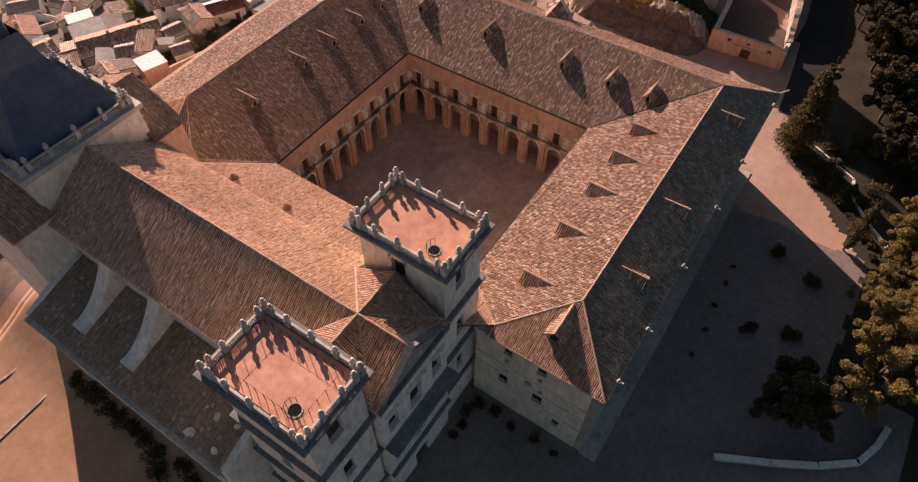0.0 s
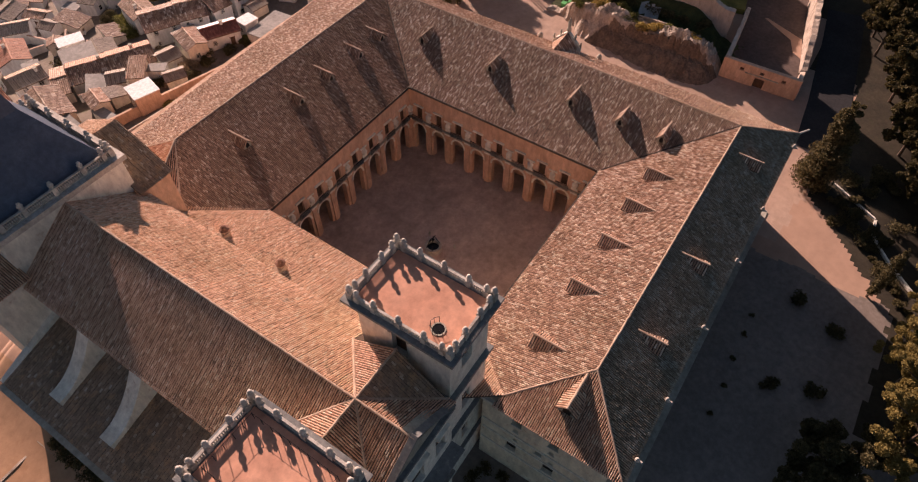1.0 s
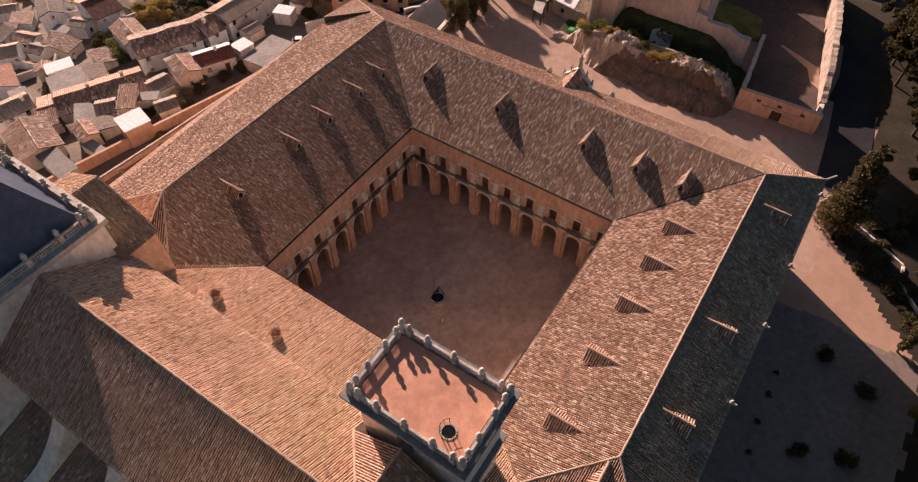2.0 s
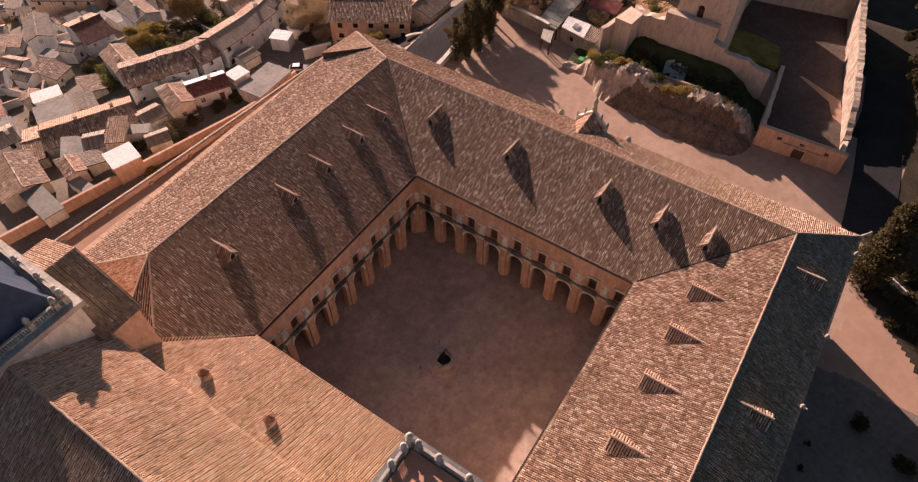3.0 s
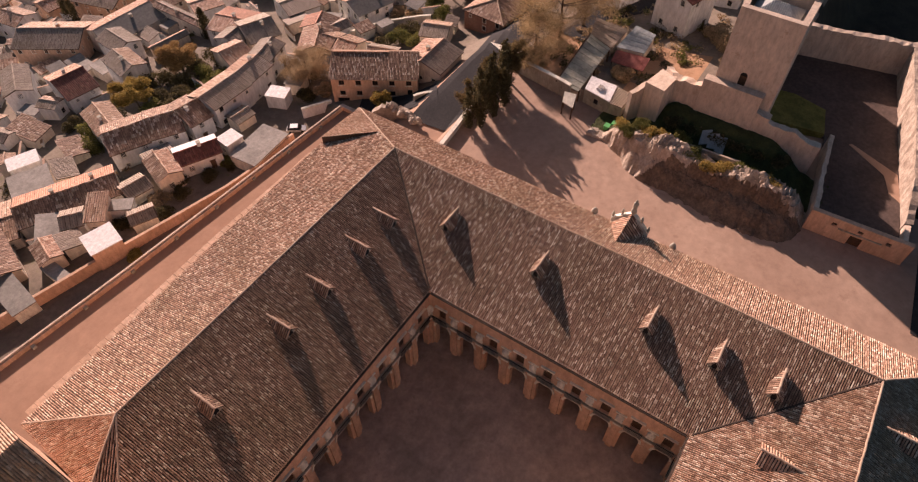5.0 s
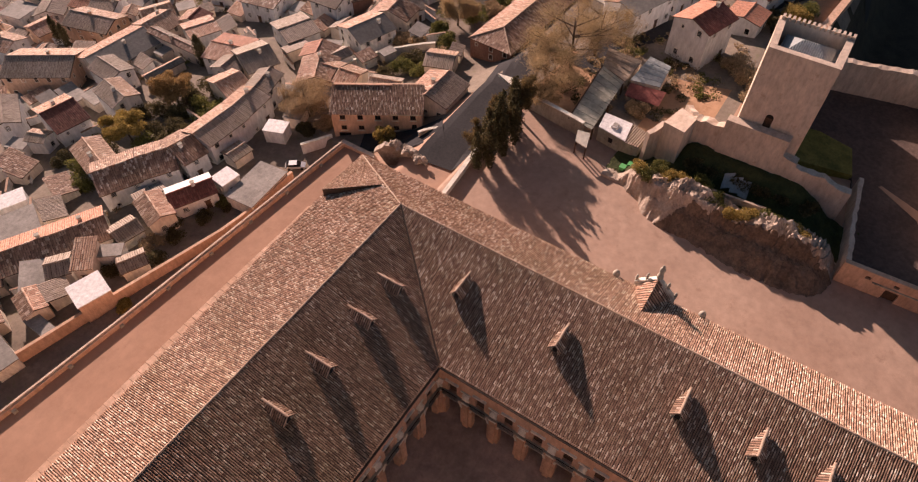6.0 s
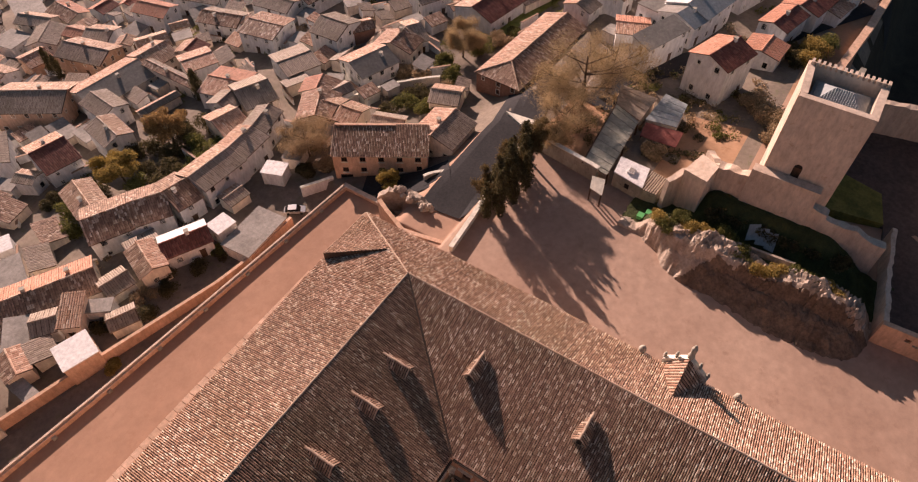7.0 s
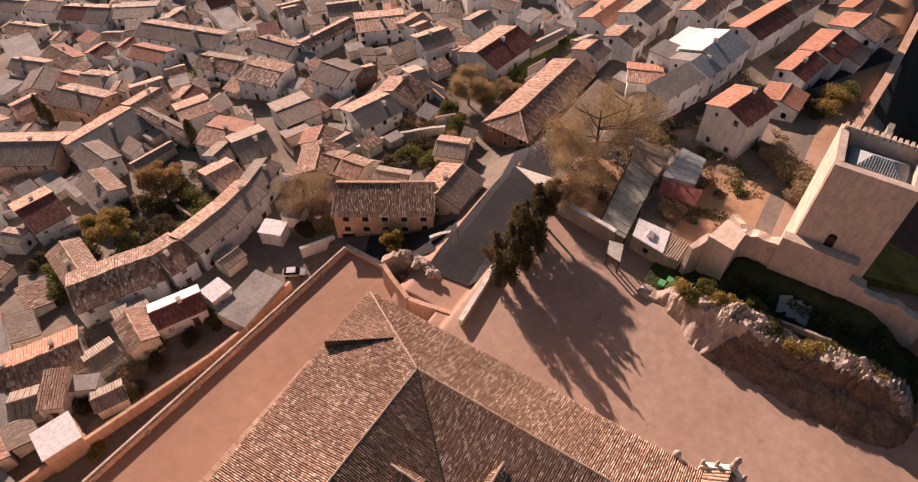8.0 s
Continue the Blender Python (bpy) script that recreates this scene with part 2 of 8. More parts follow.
def roof_face(poly, along, parent, mat="tile", pitch=0.24, course=0.42, rise=0.125, thick=0.22, over=0.25, cover=0.36):
    """A tiled roof face: a bed, dark as the shade in the channels, with rows of overlapping barrel tiles that run down
    along a plan direction.
    """
    ax, ay = Vector(along).normalized()
    bed = Geo()
    n = len(poly)
    bed.add(list(poly) + [(x, y, z - thick) for x, y, z in poly], [(0, i, i + 1) for i in range(1, n - 1)] + [(n, n + i + 1, n + i) for i in range(1, n - 1)] + [(i, (i + 1) % n, (i + 1) % n + n, i + n) for i in range(n)])
    part("roof_bed", bed, "under", parent)
    ends, lo, hi = clip_rows(poly, (ax, ay))
    zf = height_on(poly)
    g = Geo()
    rng = random.Random(int(abs(poly[0][0] * 31 + poly[1][1] * 17) * 10))
    rows = int((hi - lo) / pitch)
    for i in range(rows + 1):
        u = lo + (i + 0.5) * pitch
        e = ends(u)
        if not e:
            continue
        s0, s1 = e[0] - 0.0, e[1] + over
        drift = rng.uniform(-0.025, 0.025)
        k = int((s1 - s0) / course) + 1
        for j in range(k):
            b = s1 - j * course
            a = max(b - course * 1.08, s0)
            if b - a < 0.12:
                continue
            uu = u + drift + rng.uniform(-0.016, 0.016)
            lift = rng.uniform(0.0, 0.03)
            w = pitch * cover
            vs = []
            for s, top, wd in ((b, rise, w), (a, rise * 0.72, w * 0.86)):
                x0, y0 = ax * s - ay * uu, ay * s + ax * uu
                zc = zf(x0, y0)
                for du, dz in ((-wd, 0.0), (-wd * 0.55, top * 0.8), (0, top), (wd * 0.55, top * 0.8), (wd, 0.0)):
                    vs.append((x0 - ay * du, y0 + ax * du, zc + dz + lift))
            g.add(vs, [(0, 1, 6, 5), (1, 2, 7, 6), (2, 3, 8, 7), (3, 4, 9, 8), (4, 3, 2, 1, 0)])
    return part("tiles", g, mat, parent, "rows of old barrel tiles", "stuff")


def cap_line(p, q, parent, mat="ridge", r=0.14, step=0.6):
    """Half-round ridge tiles set in mortar along a line."""
    p, q = Vector(p), Vector(q)
    d = (q - p)
    n = max(1, int(d.length / step))
    side = Vector((-d.y, d.x, 0)).normalized()
    g = Geo()
    rng = random.Random(int(p.x * 7 + q.y * 13))
    for i in range(n):
        a, b = p + d * (i / n), p + d * ((i + 1.12) / n)
        ring = []
        for c, rr in ((a, r * 0.88), (b, r)):
            j = rng.uniform(-0.03, 0.03)
            for k in range(6):
                t = math.pi * k / 5
                ring.append(c + side * (rr * math.cos(t) + j) + Vector((0, 0, rr * math.sin(t) * 0.9 - 0.02)))
        g.add(ring, [(k, k + 1, k + 7, k + 6) for k in range(5)] + [(0, 1, 2, 3, 4, 5), (11, 10, 9, 8, 7, 6)])
    return part("ridge_cap", g, mat, parent, "row of mortared ridge tiles", "stuff")


def wall_run(p, q, z0, z1, thick, holes=()):
    """A wall from p to q in plan (its outer face on that line, its body to the left of the way), with rectangular holes (u0, u1, w0, w1)."""
    p, q = Vector((*p, 0)), Vector((*q, 0))
    d = (q - p).normalized()
    n = Vector((-d.y, d.x, 0))
    m = Matrix(((d.x, n.x, 0, p.x), (d.y, n.y, 0, p.y), (0, 0, 1, 0), (0, 0, 0, 1)))
    length = (q - p).length
    us = sorted({0, length, *[c for h in holes for c in h[:2]]})
    ws = sorted({z0, z1, *[c for h in holes for c in h[2:]]})
    nu, nw = len(us) - 1, len(ws) - 1
    solid = [[not any(h[0] < (us[i] + us[i + 1]) / 2 < h[1] and h[2] < (ws[k] + ws[k + 1]) / 2 < h[3] for h in holes) for k in range(nw)] for i in range(nu)]
    index, g = {}, Geo()

    def at(i, k, side):
        key = (i, k, side)
        if key not in index:
            index[key] = len(g.v)
            g.v.append(tuple(m @ Vector((us[i], thick * side, ws[k]))))
        return index[key]

    full = lambda i, k: 0 <= i < nu and 0 <= k < nw and solid[i][k]
    for i in range(nu):
        for k in range(nw):
            if not solid[i][k]:
                continue
            g.f.append((at(i, k, 0), at(i + 1, k, 0), at(i + 1, k + 1, 0), at(i, k + 1, 0)))
            g.f.append((at(i, k + 1, 1), at(i + 1, k + 1, 1), at(i + 1, k, 1), at(i, k, 1)))
            for di, dk, a, c in ((-1, 0, (i, k), (i, k + 1)), (1, 0, (i + 1, k), (i + 1, k + 1)), (0, -1, (i, k), (i + 1, k)), (0, 1, (i, k + 1), (i + 1, k + 1))):
                if not full(i + di, k + dk):
                    g.f.append((at(*a, 0), at(*c, 0), at(*c, 1), at(*a, 1)))
    return g, m


def window(m, u0, u1, w0, w1, parent, glass="glass", frame_mat="wood", deep=0.35, sill=True, name="window"):
    """A framed window in a hole of a wall_run, one mesh a part."""
    g = Geo()
    t = 0.09
    for a, b, c, d in ((u0, u0 + t, w0, w1), (u1 - t, u1, w0, w1), (u0 + t, u1 - t, w0, w0 + t), (u0 + t, u1 - t, w1 - t, w1), ((u0 + u1) / 2 - 0.035, (u0 + u1) / 2 + 0.035, w0 + t, w1 - t)):
        g.box(a, deep - 0.1, c, b, deep, d, m)
    w = part(name, g, frame_mat, parent)
    part("pane", Geo().box(u0 + t, deep - 0.05, w0 + t, u1 - t, deep - 0.03, w1 - t, m), glass, w)
    if sill:
        part("sill", Geo().box(u0 - 0.15, -0.12, w0 - 0.16, u1 + 0.15, 0.2, w0 - 0.004, m), "stone", w)
    return w


# ---- the monastery: heights and lines of the plan ----
COURT, EAVE, RIDGE = -4.0, 10.5, 15.87
XF, XN, YR, YL = 18.0, -16.0, -18.0, 18.0                 # eaves round the court
A = (-15.1, -32.67, RIDGE)
B = (32.5, -32.67, RIDGE)
R = (32.5, 34.08, RIDGE)
S = (-16.2, 34.08, RIDGE)
H = (-22.3, -25.1, 13.1)
K = (40.2, -40.3, 12.5)
L = (40.8, 48.0, 11.1)
V = (-23.7, 25.6, 13.0)
CR, CL = (XF, YR, EAVE), (XF, YL, EAVE)
NR, NL = (XN, YR, EAVE), (XN + 0.2, 17.9, EAVE)
LO = (-22.5, 45.2, 11.1)                                   # outer eave of the long wing, church end
GROUND = -4.8


# ---- dormers ----
def dormer(at, facing, parent_group, length, width, height, slope, mat="tile", label="small tiled roof dormer with a dark gabled opening"):
    """A gabled dormer: at is the middle of its front at roof level, facing the plan direction of its front; its ridge runs level back into the roof."""
    fx, fy = Vector(facing).normalized()
    d = thing("dormer", at, label, "dormer", parent_group)
    m = Matrix(((fx, -fy, 0, at[0]), (fy, fx, 0, at[1]), (0, 0, 1, at[2]), (0, 0, 0, 1)))
    w, wall_h = width / 2, height * 0.42
    back = -length
    front = Geo().extrude([m @ Vector(p) for p in ((0, -w, -0.5), (0, w, -0.5), (0, w, wall_h), (0, 0, height - 0.12), (0, -w, wall_h))], m.to_3x3() @ Vector((-0.25, 0, 0)))
    part("gable", front, "stone_dark", d)
    part("opening", Geo().extrude([m @ Vector(p) for p in ((0.02, -w * 0.45, 0.1), (0.02, w * 0.45, 0.1), (0.02, w * 0.45, wall_h), (0.02, 0, height * 0.72), (0.02, -w * 0.45, wall_h))], m.to_3x3() @ Vector((-0.06, 0, 0))), "glass", d)
    for s in (-1, 1):
        cheek = [(-0.02, s * w, -0.4), (-0.02, s * w, wall_h), (-max(0.3, wall_h / slope), s * w, wall_h)]
        part("cheek", Geo().extrude([m @ Vector(p) for p in cheek], m.to_3x3() @ Vector((0, -s * 0.18, 0))), "stone_dark", d)
        e = w + 0.22
        drop = wall_h - 0.12
        low_back = -drop / slope if slope else back
        face = [m @ Vector(p) for p in ((0.25, 0, height), (back, 0, height), (low_back, s * e, drop), (0.25, s * e, drop))]
        side = m.to_3x3() @ Vector((0, s, 0))
        roof_face([tuple(p) for p in face], (side.x, side.y), d, mat, 0.3, 0.42, 0.11, 0.12, 0.05)
    cap_line(m @ Vector((0.3, 0, height + 0.06)), m @ Vector((back + 0.1, 0, height + 0.06)), d, "ridge", 0.17)
    return d


# ---- wings round the court ----
wing_r = thing("monastery_wing", (8, -30, GROUND), "long limestone wing with a hipped roof of old barrel tiles", "building wing", "wings round the courtyard")
wing_f = thing("monastery_wing", (30, 0, GROUND), "long stone wing with lichen-grey barrel tile roof", "building wing", "wings round the courtyard")
wing_l = thing("monastery_wing", (8, 34, GROUND), "tall broad stone wing with weathered barrel tile roof", "building wing", "wings round the courtyard")
wing_n = thing("monastery_wing", (-20, 0, GROUND), "low lean-to wing of barrel tiles beside the church", "building wing", "wings round the courtyard")

# light is in the tile colours: paler on sunward slopes, darker on others
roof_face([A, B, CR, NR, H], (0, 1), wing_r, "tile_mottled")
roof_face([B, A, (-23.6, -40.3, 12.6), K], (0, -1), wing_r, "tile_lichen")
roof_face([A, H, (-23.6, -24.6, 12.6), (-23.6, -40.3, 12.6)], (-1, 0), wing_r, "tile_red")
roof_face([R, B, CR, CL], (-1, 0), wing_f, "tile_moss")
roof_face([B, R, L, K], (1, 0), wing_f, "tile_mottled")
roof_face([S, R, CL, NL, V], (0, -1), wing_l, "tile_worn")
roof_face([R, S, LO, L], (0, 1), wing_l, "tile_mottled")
roof_face([NL, NR, H, (-27.4, -20.0, 15.33), (-27.4, 25.6, 15.33), V], (1, 0), wing_n, "tile_sunlit")
LINK = (-23.0, 30.0, 15.2)
roof_face([S, V, (-23.0, 26.0, 13.0), LINK], (-0.75, -0.66), wing_l, "tile_red")
roof_face([S, LINK, LO], (-0.8, 0.6), wing_l, "tile_red")
for p, q, w in ((A, B, wing_r), (A, H, wing_r), (A, (-23.6, -40.3, 12.6), wing_r), (B, R, wing_f), (R, S, wing_l), (R, L, wing_l), (S, V, wing_l), (S, LINK, wing_l), (S, LO, wing_l)):
    cap_line(Vector(p) + Vector((0, 0, 0.05)), Vector(q) + Vector((0, 0, 0.05)), w)
cap_line(Vector(B) + Vector((0, 0, 0.1)), Vector(K) + Vector((0, 0, 0.1)), wing_f)
for p, q, w in ((B, CR, wing_f), (R, CL, wing_f), (V, NL, wing_l)):      # valleys, dark rows raised a little over the tiles
    cap_line(Vector(p) + Vector((0, 0, 0.1)), Vector(q) + Vector((0, 0, 0.1)), w, "dark_seam", 0.15)


def facade(wing, p, q, z0, z1, rows, mat, every=4.6, wide=1.3, thick=1.0, skip=()):
    """An outer wall with rows of windows (w0, w1)."""
    length = (Vector(q) - Vector(p)).length
    n = int(length / every)
    holes = []
    for k in range(n):
        c = (k + 0.5) * length / n
        if k in skip:
            continue
        holes += [(c - wide / 2, c + wide / 2, a, b) for a, b in rows]
    g, m = wall_run(p, q, z0, z1, thick, holes)
    part("wall", g, mat, wing)
    for h in holes:
        window(m, *h, wing, deep=0.5)
    return m


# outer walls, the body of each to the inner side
# the wall on the -y side is of the darker limestone
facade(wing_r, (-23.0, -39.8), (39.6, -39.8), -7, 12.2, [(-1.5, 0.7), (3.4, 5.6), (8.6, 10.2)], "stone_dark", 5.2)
facade(wing_f, (40.0, -39.0), (40.4, 47.4), -16, 11.0, [(-1.2, 0.8), (3.6, 6.2)], "ochre", 5.2)
facade(wing_l, (40.4, 47.4), (-22.4, 44.7), -16, 10.7, [(-9, -7), (-3, -0.8), (3.4, 6.0)], "ochre", 5.2)
near_holes = [(4.0, 5.2, 9.2, 10.6), (8.7, 9.9, 9.2, 10.6), (4.3, 4.9, 7.4, 8.1), (9.0, 9.6, 7.4, 8.1), (4.5, 5.0, 5.0, 5.5), (7.4, 8.3, 5.0, 5.8), (9.3, 9.9, 4.6, 5.1), (3.6, 5.0, 1.6, 3.6), (8.7, 10.1, 1.6, 3.6), (12.0, 13.0, -2.0, -0.4)]
g, m = wall_run((-23.0, -23.0), (-23.0, -38.8), -7, 12.3, 1.0, near_holes)
part("wall", g, "end_wall", wing_r, "warm stained limestone end wall")
for h in near_holes:
    window(m, *h, wing_r, deep=0.5)
for z in (0.6, 3.9, 6.3):
    part("string_course", Geo().box(-23.16, -38.8, z, -23.004, -23.2, z + 0.3), "stone", wing_r)
part("cornice", Geo().box(-23.4, -40.1, 11.75, -23.004, -22.9, 12.25), "stone", wing_r)
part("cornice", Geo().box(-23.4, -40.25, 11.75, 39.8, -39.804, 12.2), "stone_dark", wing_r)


# ---- arcades of the court ----
def arch_profile(w, spring, crown, n=8):
    return [(-w * math.cos(math.pi * k / n), spring + (crown - spring) * math.sin(math.pi * k / n)) for k in range(n + 1)]


def arcade(wing, p, q, bays, mat="ochre"):
    """Two storeys: piers and arches below, balcony doors and carved reliefs above. The face is on p to q, the body to the left of the way."""
    p3, q3 = Vector((*p, 0)), Vector((*q, 0))
    d = (q3 - p3).normalized()
    n = Vector((-d.y, d.x, 0))
    m = Matrix(((d.x, n.x, 0, p3.x), (d.y, n.y, 0, p3.y), (0, 0, 1, 0), (0, 0, 0, 1)))
    length = (q3 - p3).length
    bay = length / bays
    ow, spring, crown, floor2 = bay * 0.29, 0.9, 2.3, 3.1
    for k in range(bays):
        c = (k + 0.5) * bay
        prof = arch_profile(ow, spring, crown)
        outline = [*prof, (ow, floor2), (-ow, floor2)]
        g = Geo().extrude([m @ Vector((c + x, 0.0, z)) for x, z in outline], n * 0.9)
        part("arch", g, mat, wing)
        outer = arch_profile(ow + 0.32, spring, crown + 0.34)
        mould = Geo().extrude([m @ Vector((c + x, -0.12, z)) for x, z in [*prof, *outer[::-1]]], n * 0.118)
        part("arch_moulding", mould, "stone", wing)
        dw = 0.62
        dm, _ = wall_run((0, 0), (bay, 0), floor2, EAVE - 0.1, 0.7, [(bay / 2 - dw, bay / 2 + dw, floor2 + 0.35, floor2 + 3.0)])
        off = m @ Matrix.Translation((k * bay, 0, 0))
        dm.v = [tuple(off @ Vector(v)) for v in dm.v]
        part("upper_wall", dm, mat, wing)
        door = Geo().box(c - dw, 0.35, floor2 + 0.35, c + dw, 0.42, floor2 + 3.0, m)
        part("balcony_door", door, "wood", wing)
        part("door_hood", Geo().box(c - dw - 0.35, -0.3, floor2 + 3.2, c + dw + 0.35, -0.004, floor2 + 3.45, m), "stone", wing)
        balc = Geo().box(c - dw - 0.55, -0.75, floor2 + 0.15, c + dw + 0.55, -0.004, floor2 + 0.33, m)
        bal = part("balcony", balc, "stone_dark", wing)
        rail = Geo()
        for i in range(13):
            u = c - dw - 0.5 + i * (2 * dw + 1.0) / 12
            rail.box(u - 0.02, -0.72, floor2 + 0.33, u + 0.02, -0.68, floor2 + 1.3, m)
        rail.box(c - dw - 0.52, -0.74, floor2 + 1.3, c + dw + 0.52, -0.66, floor2 + 1.36, m)
        part("railing", rail, "iron", bal, "black iron balcony railing", "stuff")
    for k in range(bays + 1):
        u = k * bay
        w = bay / 2 - ow
        pier = Geo().box(max(u - w, 0), 0, COURT, min(u + w, length), 0.9, floor2, m)
        pl = part("pier", pier, mat, wing)
        part("pilaster", Geo().box(u - 0.42, -0.28, COURT, u + 0.42, -0.004, floor2 - 0.3, m), "ochre", pl)
        part("capital", Geo().box(u - 0.55, -0.38, floor2 - 0.3, u + 0.55, -0.002, floor2 + 0.02, m), "stone", pl)
        # carved relief over the pier
        rel = Geo().box(u - 0.5, -0.22, floor2 + 0.5, u + 0.5, -0.004, floor2 + 1.0, m)
        rel.lathe([(0.1, 0.0), (0.42, 0.25), (0.55, 0.7), (0.4, 1.1), (0.15, 1.35)], m @ Vector((u, -0.1, floor2 + 1.0)), 8)
        rel.box(u - 0.75, -0.16, floor2 + 2.35, u + 0.75, -0.004, floor2 + 2.6, m)
        part("carved_relief", rel, "stone", wing)
    part("string_course", Geo().box(0, -0.34, floor2 + 0.02, length, -0.004, floor2 + 0.18, m), "stone_dark", wing)
    part("cornice", Geo().box(0, -0.3, EAVE - 0.75, length, -0.004, EAVE - 0.35, m), "stone", wing)
    # gallery behind: back wall and vault floor
    part("gallery_wall", Geo().box(0, 4.6, COURT, length, 5.2, EAVE - 0.4, m), mat, wing)
    part("gallery_floor", Geo().box(0, 0.9, floor2 - 0.5, length, 4.6, floor2 - 0.2, m), "stone_dark", wing)


arcade(wing_f, (18.45, 18.45), (18.45, -18.45), 9)
arcade(wing_l, (-16.2, 18.45), (18.45, 18.45), 8)
arcade(wing_r, (18.45, -18.45), (-16.2, -18.45), 8)
arcade(wing_n, (-16.2, -18.45), (-16.2, 18.45), 9)

tagged(part("floor", Geo().box(-21.5, -23.5, COURT - 0.6, 23.5, 23.5, COURT), "court"), "worn brown paved floor of the courtyard", "courtyard", kind="structure")

# dark strips along the eaves of the court
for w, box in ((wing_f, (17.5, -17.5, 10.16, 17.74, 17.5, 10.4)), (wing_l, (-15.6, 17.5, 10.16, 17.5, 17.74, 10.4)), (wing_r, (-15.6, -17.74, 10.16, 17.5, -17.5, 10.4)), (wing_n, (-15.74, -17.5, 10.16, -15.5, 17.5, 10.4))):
    part("eave_strip", Geo().box(*box), "dark_seam", w, "dark strip along the eave")

# dormers on the court side of the far roof, the long roof and the red roof
SF, SL, SR = 5.37 / 14.5, 5.37 / 16.08, 5.37 / 14.67
for y in (20.4, 6.6, -8.4, -16.8, -23.6):
    x = 25.4
    dormer((x, y, EAVE + (x - XF) * SF), (-1, 0), "dormers of the far roof", 3.4, 1.3, 1.75, SF, "tile_moss")
for x in (22.2, 16.4, 8.9, 1.9, -9.9):
    y = 26.6
    dormer((x, y, EAVE + (y - YL) * SL), (0, -1), "dormers of the long roof", 3.6, 1.4, 1.5, SL, "tile_worn")
for x in (18.4, 11.3, 3.8, -4.8, -14.2):
    y = -24.4
    dormer((x, y, EAVE + (YR - y) * SR), (0, 1), "dormers of the sunlit roof", 4.2, 2.2, 1.5, SR, "tile_red")
for x in (27.5, 6.0, -7.5):
    y = -37.6
    dormer((x, y, RIDGE + (y + 32.67) * 0.43), (0, -1), "dormers of the shaded outer slope", 3.4, 1.9, 1.4, 0.43, "tile_moss")
dormer((-20.6, -32.0, 13.72), (-1, 0), "dormers of the sunlit roof", 4.6, 2.1, 1.85, 0.385, "tile_red", "gabled roof dormer over the end wall")


# ---- the church ----
church = thing("church", (-35.3, 5, GROUND), "tall limestone church with a steep barrel tile roof and flying buttresses", "church")
ZR, ZE, EL, ER = 25.5, 19.9, -43.9, -26.9
Y0, YC, YX = -23.4, -16.6, 25.1
cross = (-35.3, YC, ZR)
TL, TR = -41.0, -29.2
drop = 21.6
ridge_far = (-35.3, YX + 0.5, ZR)
# the nave's sunnier east slope is painted paler than the west
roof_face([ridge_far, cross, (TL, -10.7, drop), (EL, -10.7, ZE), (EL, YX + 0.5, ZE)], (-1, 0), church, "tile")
roof_face([cross, ridge_far, (ER, YX + 0.5, ZE), (ER, -10.7, ZE), (TR, -10.7, drop)], (1, 0), church, "tile_sunlit")
roof_face([cross, (TL, YC, ZR), (TL, -10.7, drop)], (0, 1), church, "tile_red")
roof_face([cross, (TR, YC, ZR), (TR, -10.7, drop)], (0, 1), church, "tile_red")
roof_face([cross, (TL, YC, ZR), (TL, -22.5, drop)], (0, -1), church, "tile_red")
roof_face([cross, (TR, YC, ZR), (TR, -22.5, drop)], (0, -1), church, "tile_rubble", rise=0.06, cover=0.5)
roof_face([cross, (-35.3, Y0, ZR), (TL, Y0, drop), (TL, -22.5, drop)], (-1, 0), church, "tile_red")
roof_face([cross, (-35.3, Y0, ZR), (TR, Y0, drop), (TR, -22.5, drop)], (1, 0), church, "tile_red")
up = Vector((0, 0, 0.1))
for p, q in ((cross, ridge_far), (cross, (-35.3, Y0, ZR)), (cross, (TL, YC, ZR)), (cross, (TR, YC, ZR)), (cross, (TL, -10.7, drop)), (cross, (TR, -10.7, drop)), (cross, (TL, -22.5, drop)), (cross, (TR, -22.5, drop))):
    cap_line(Vector(p) + up, Vector(q) + up, church)
# nave walls
nave_holes = [(4 + 7.4 * k, 6.2 + 7.4 * k, 15.8, 18.9) for k in range(5)]
g, m = wall_run((-43.2, YX), (-43.2, -11.0), -10, ZE - 0.25, 1.2, nave_holes)
part("nave_wall", g, "stone", church)
for h in nave_holes:
    window(m, *h, church, deep=0.6)
g, m = wall_run((-27.5, -11.0), (-27.5, YX), 8, ZE - 0.25, 1.2, nave_holes)
part("nave_wall", g, "stone", church)
for h in nave_holes:
    window(m, *h, church, deep=0.6)
part("cornice", Geo().box(EL + 0.25, -10.9, ZE - 0.7, -43.204, YX, ZE - 0.28), "stone", church)
part("cornice", Geo().box(-27.496, -10.9, ZE - 0.7, ER - 0.25, YX, ZE - 0.28), "stone", church)
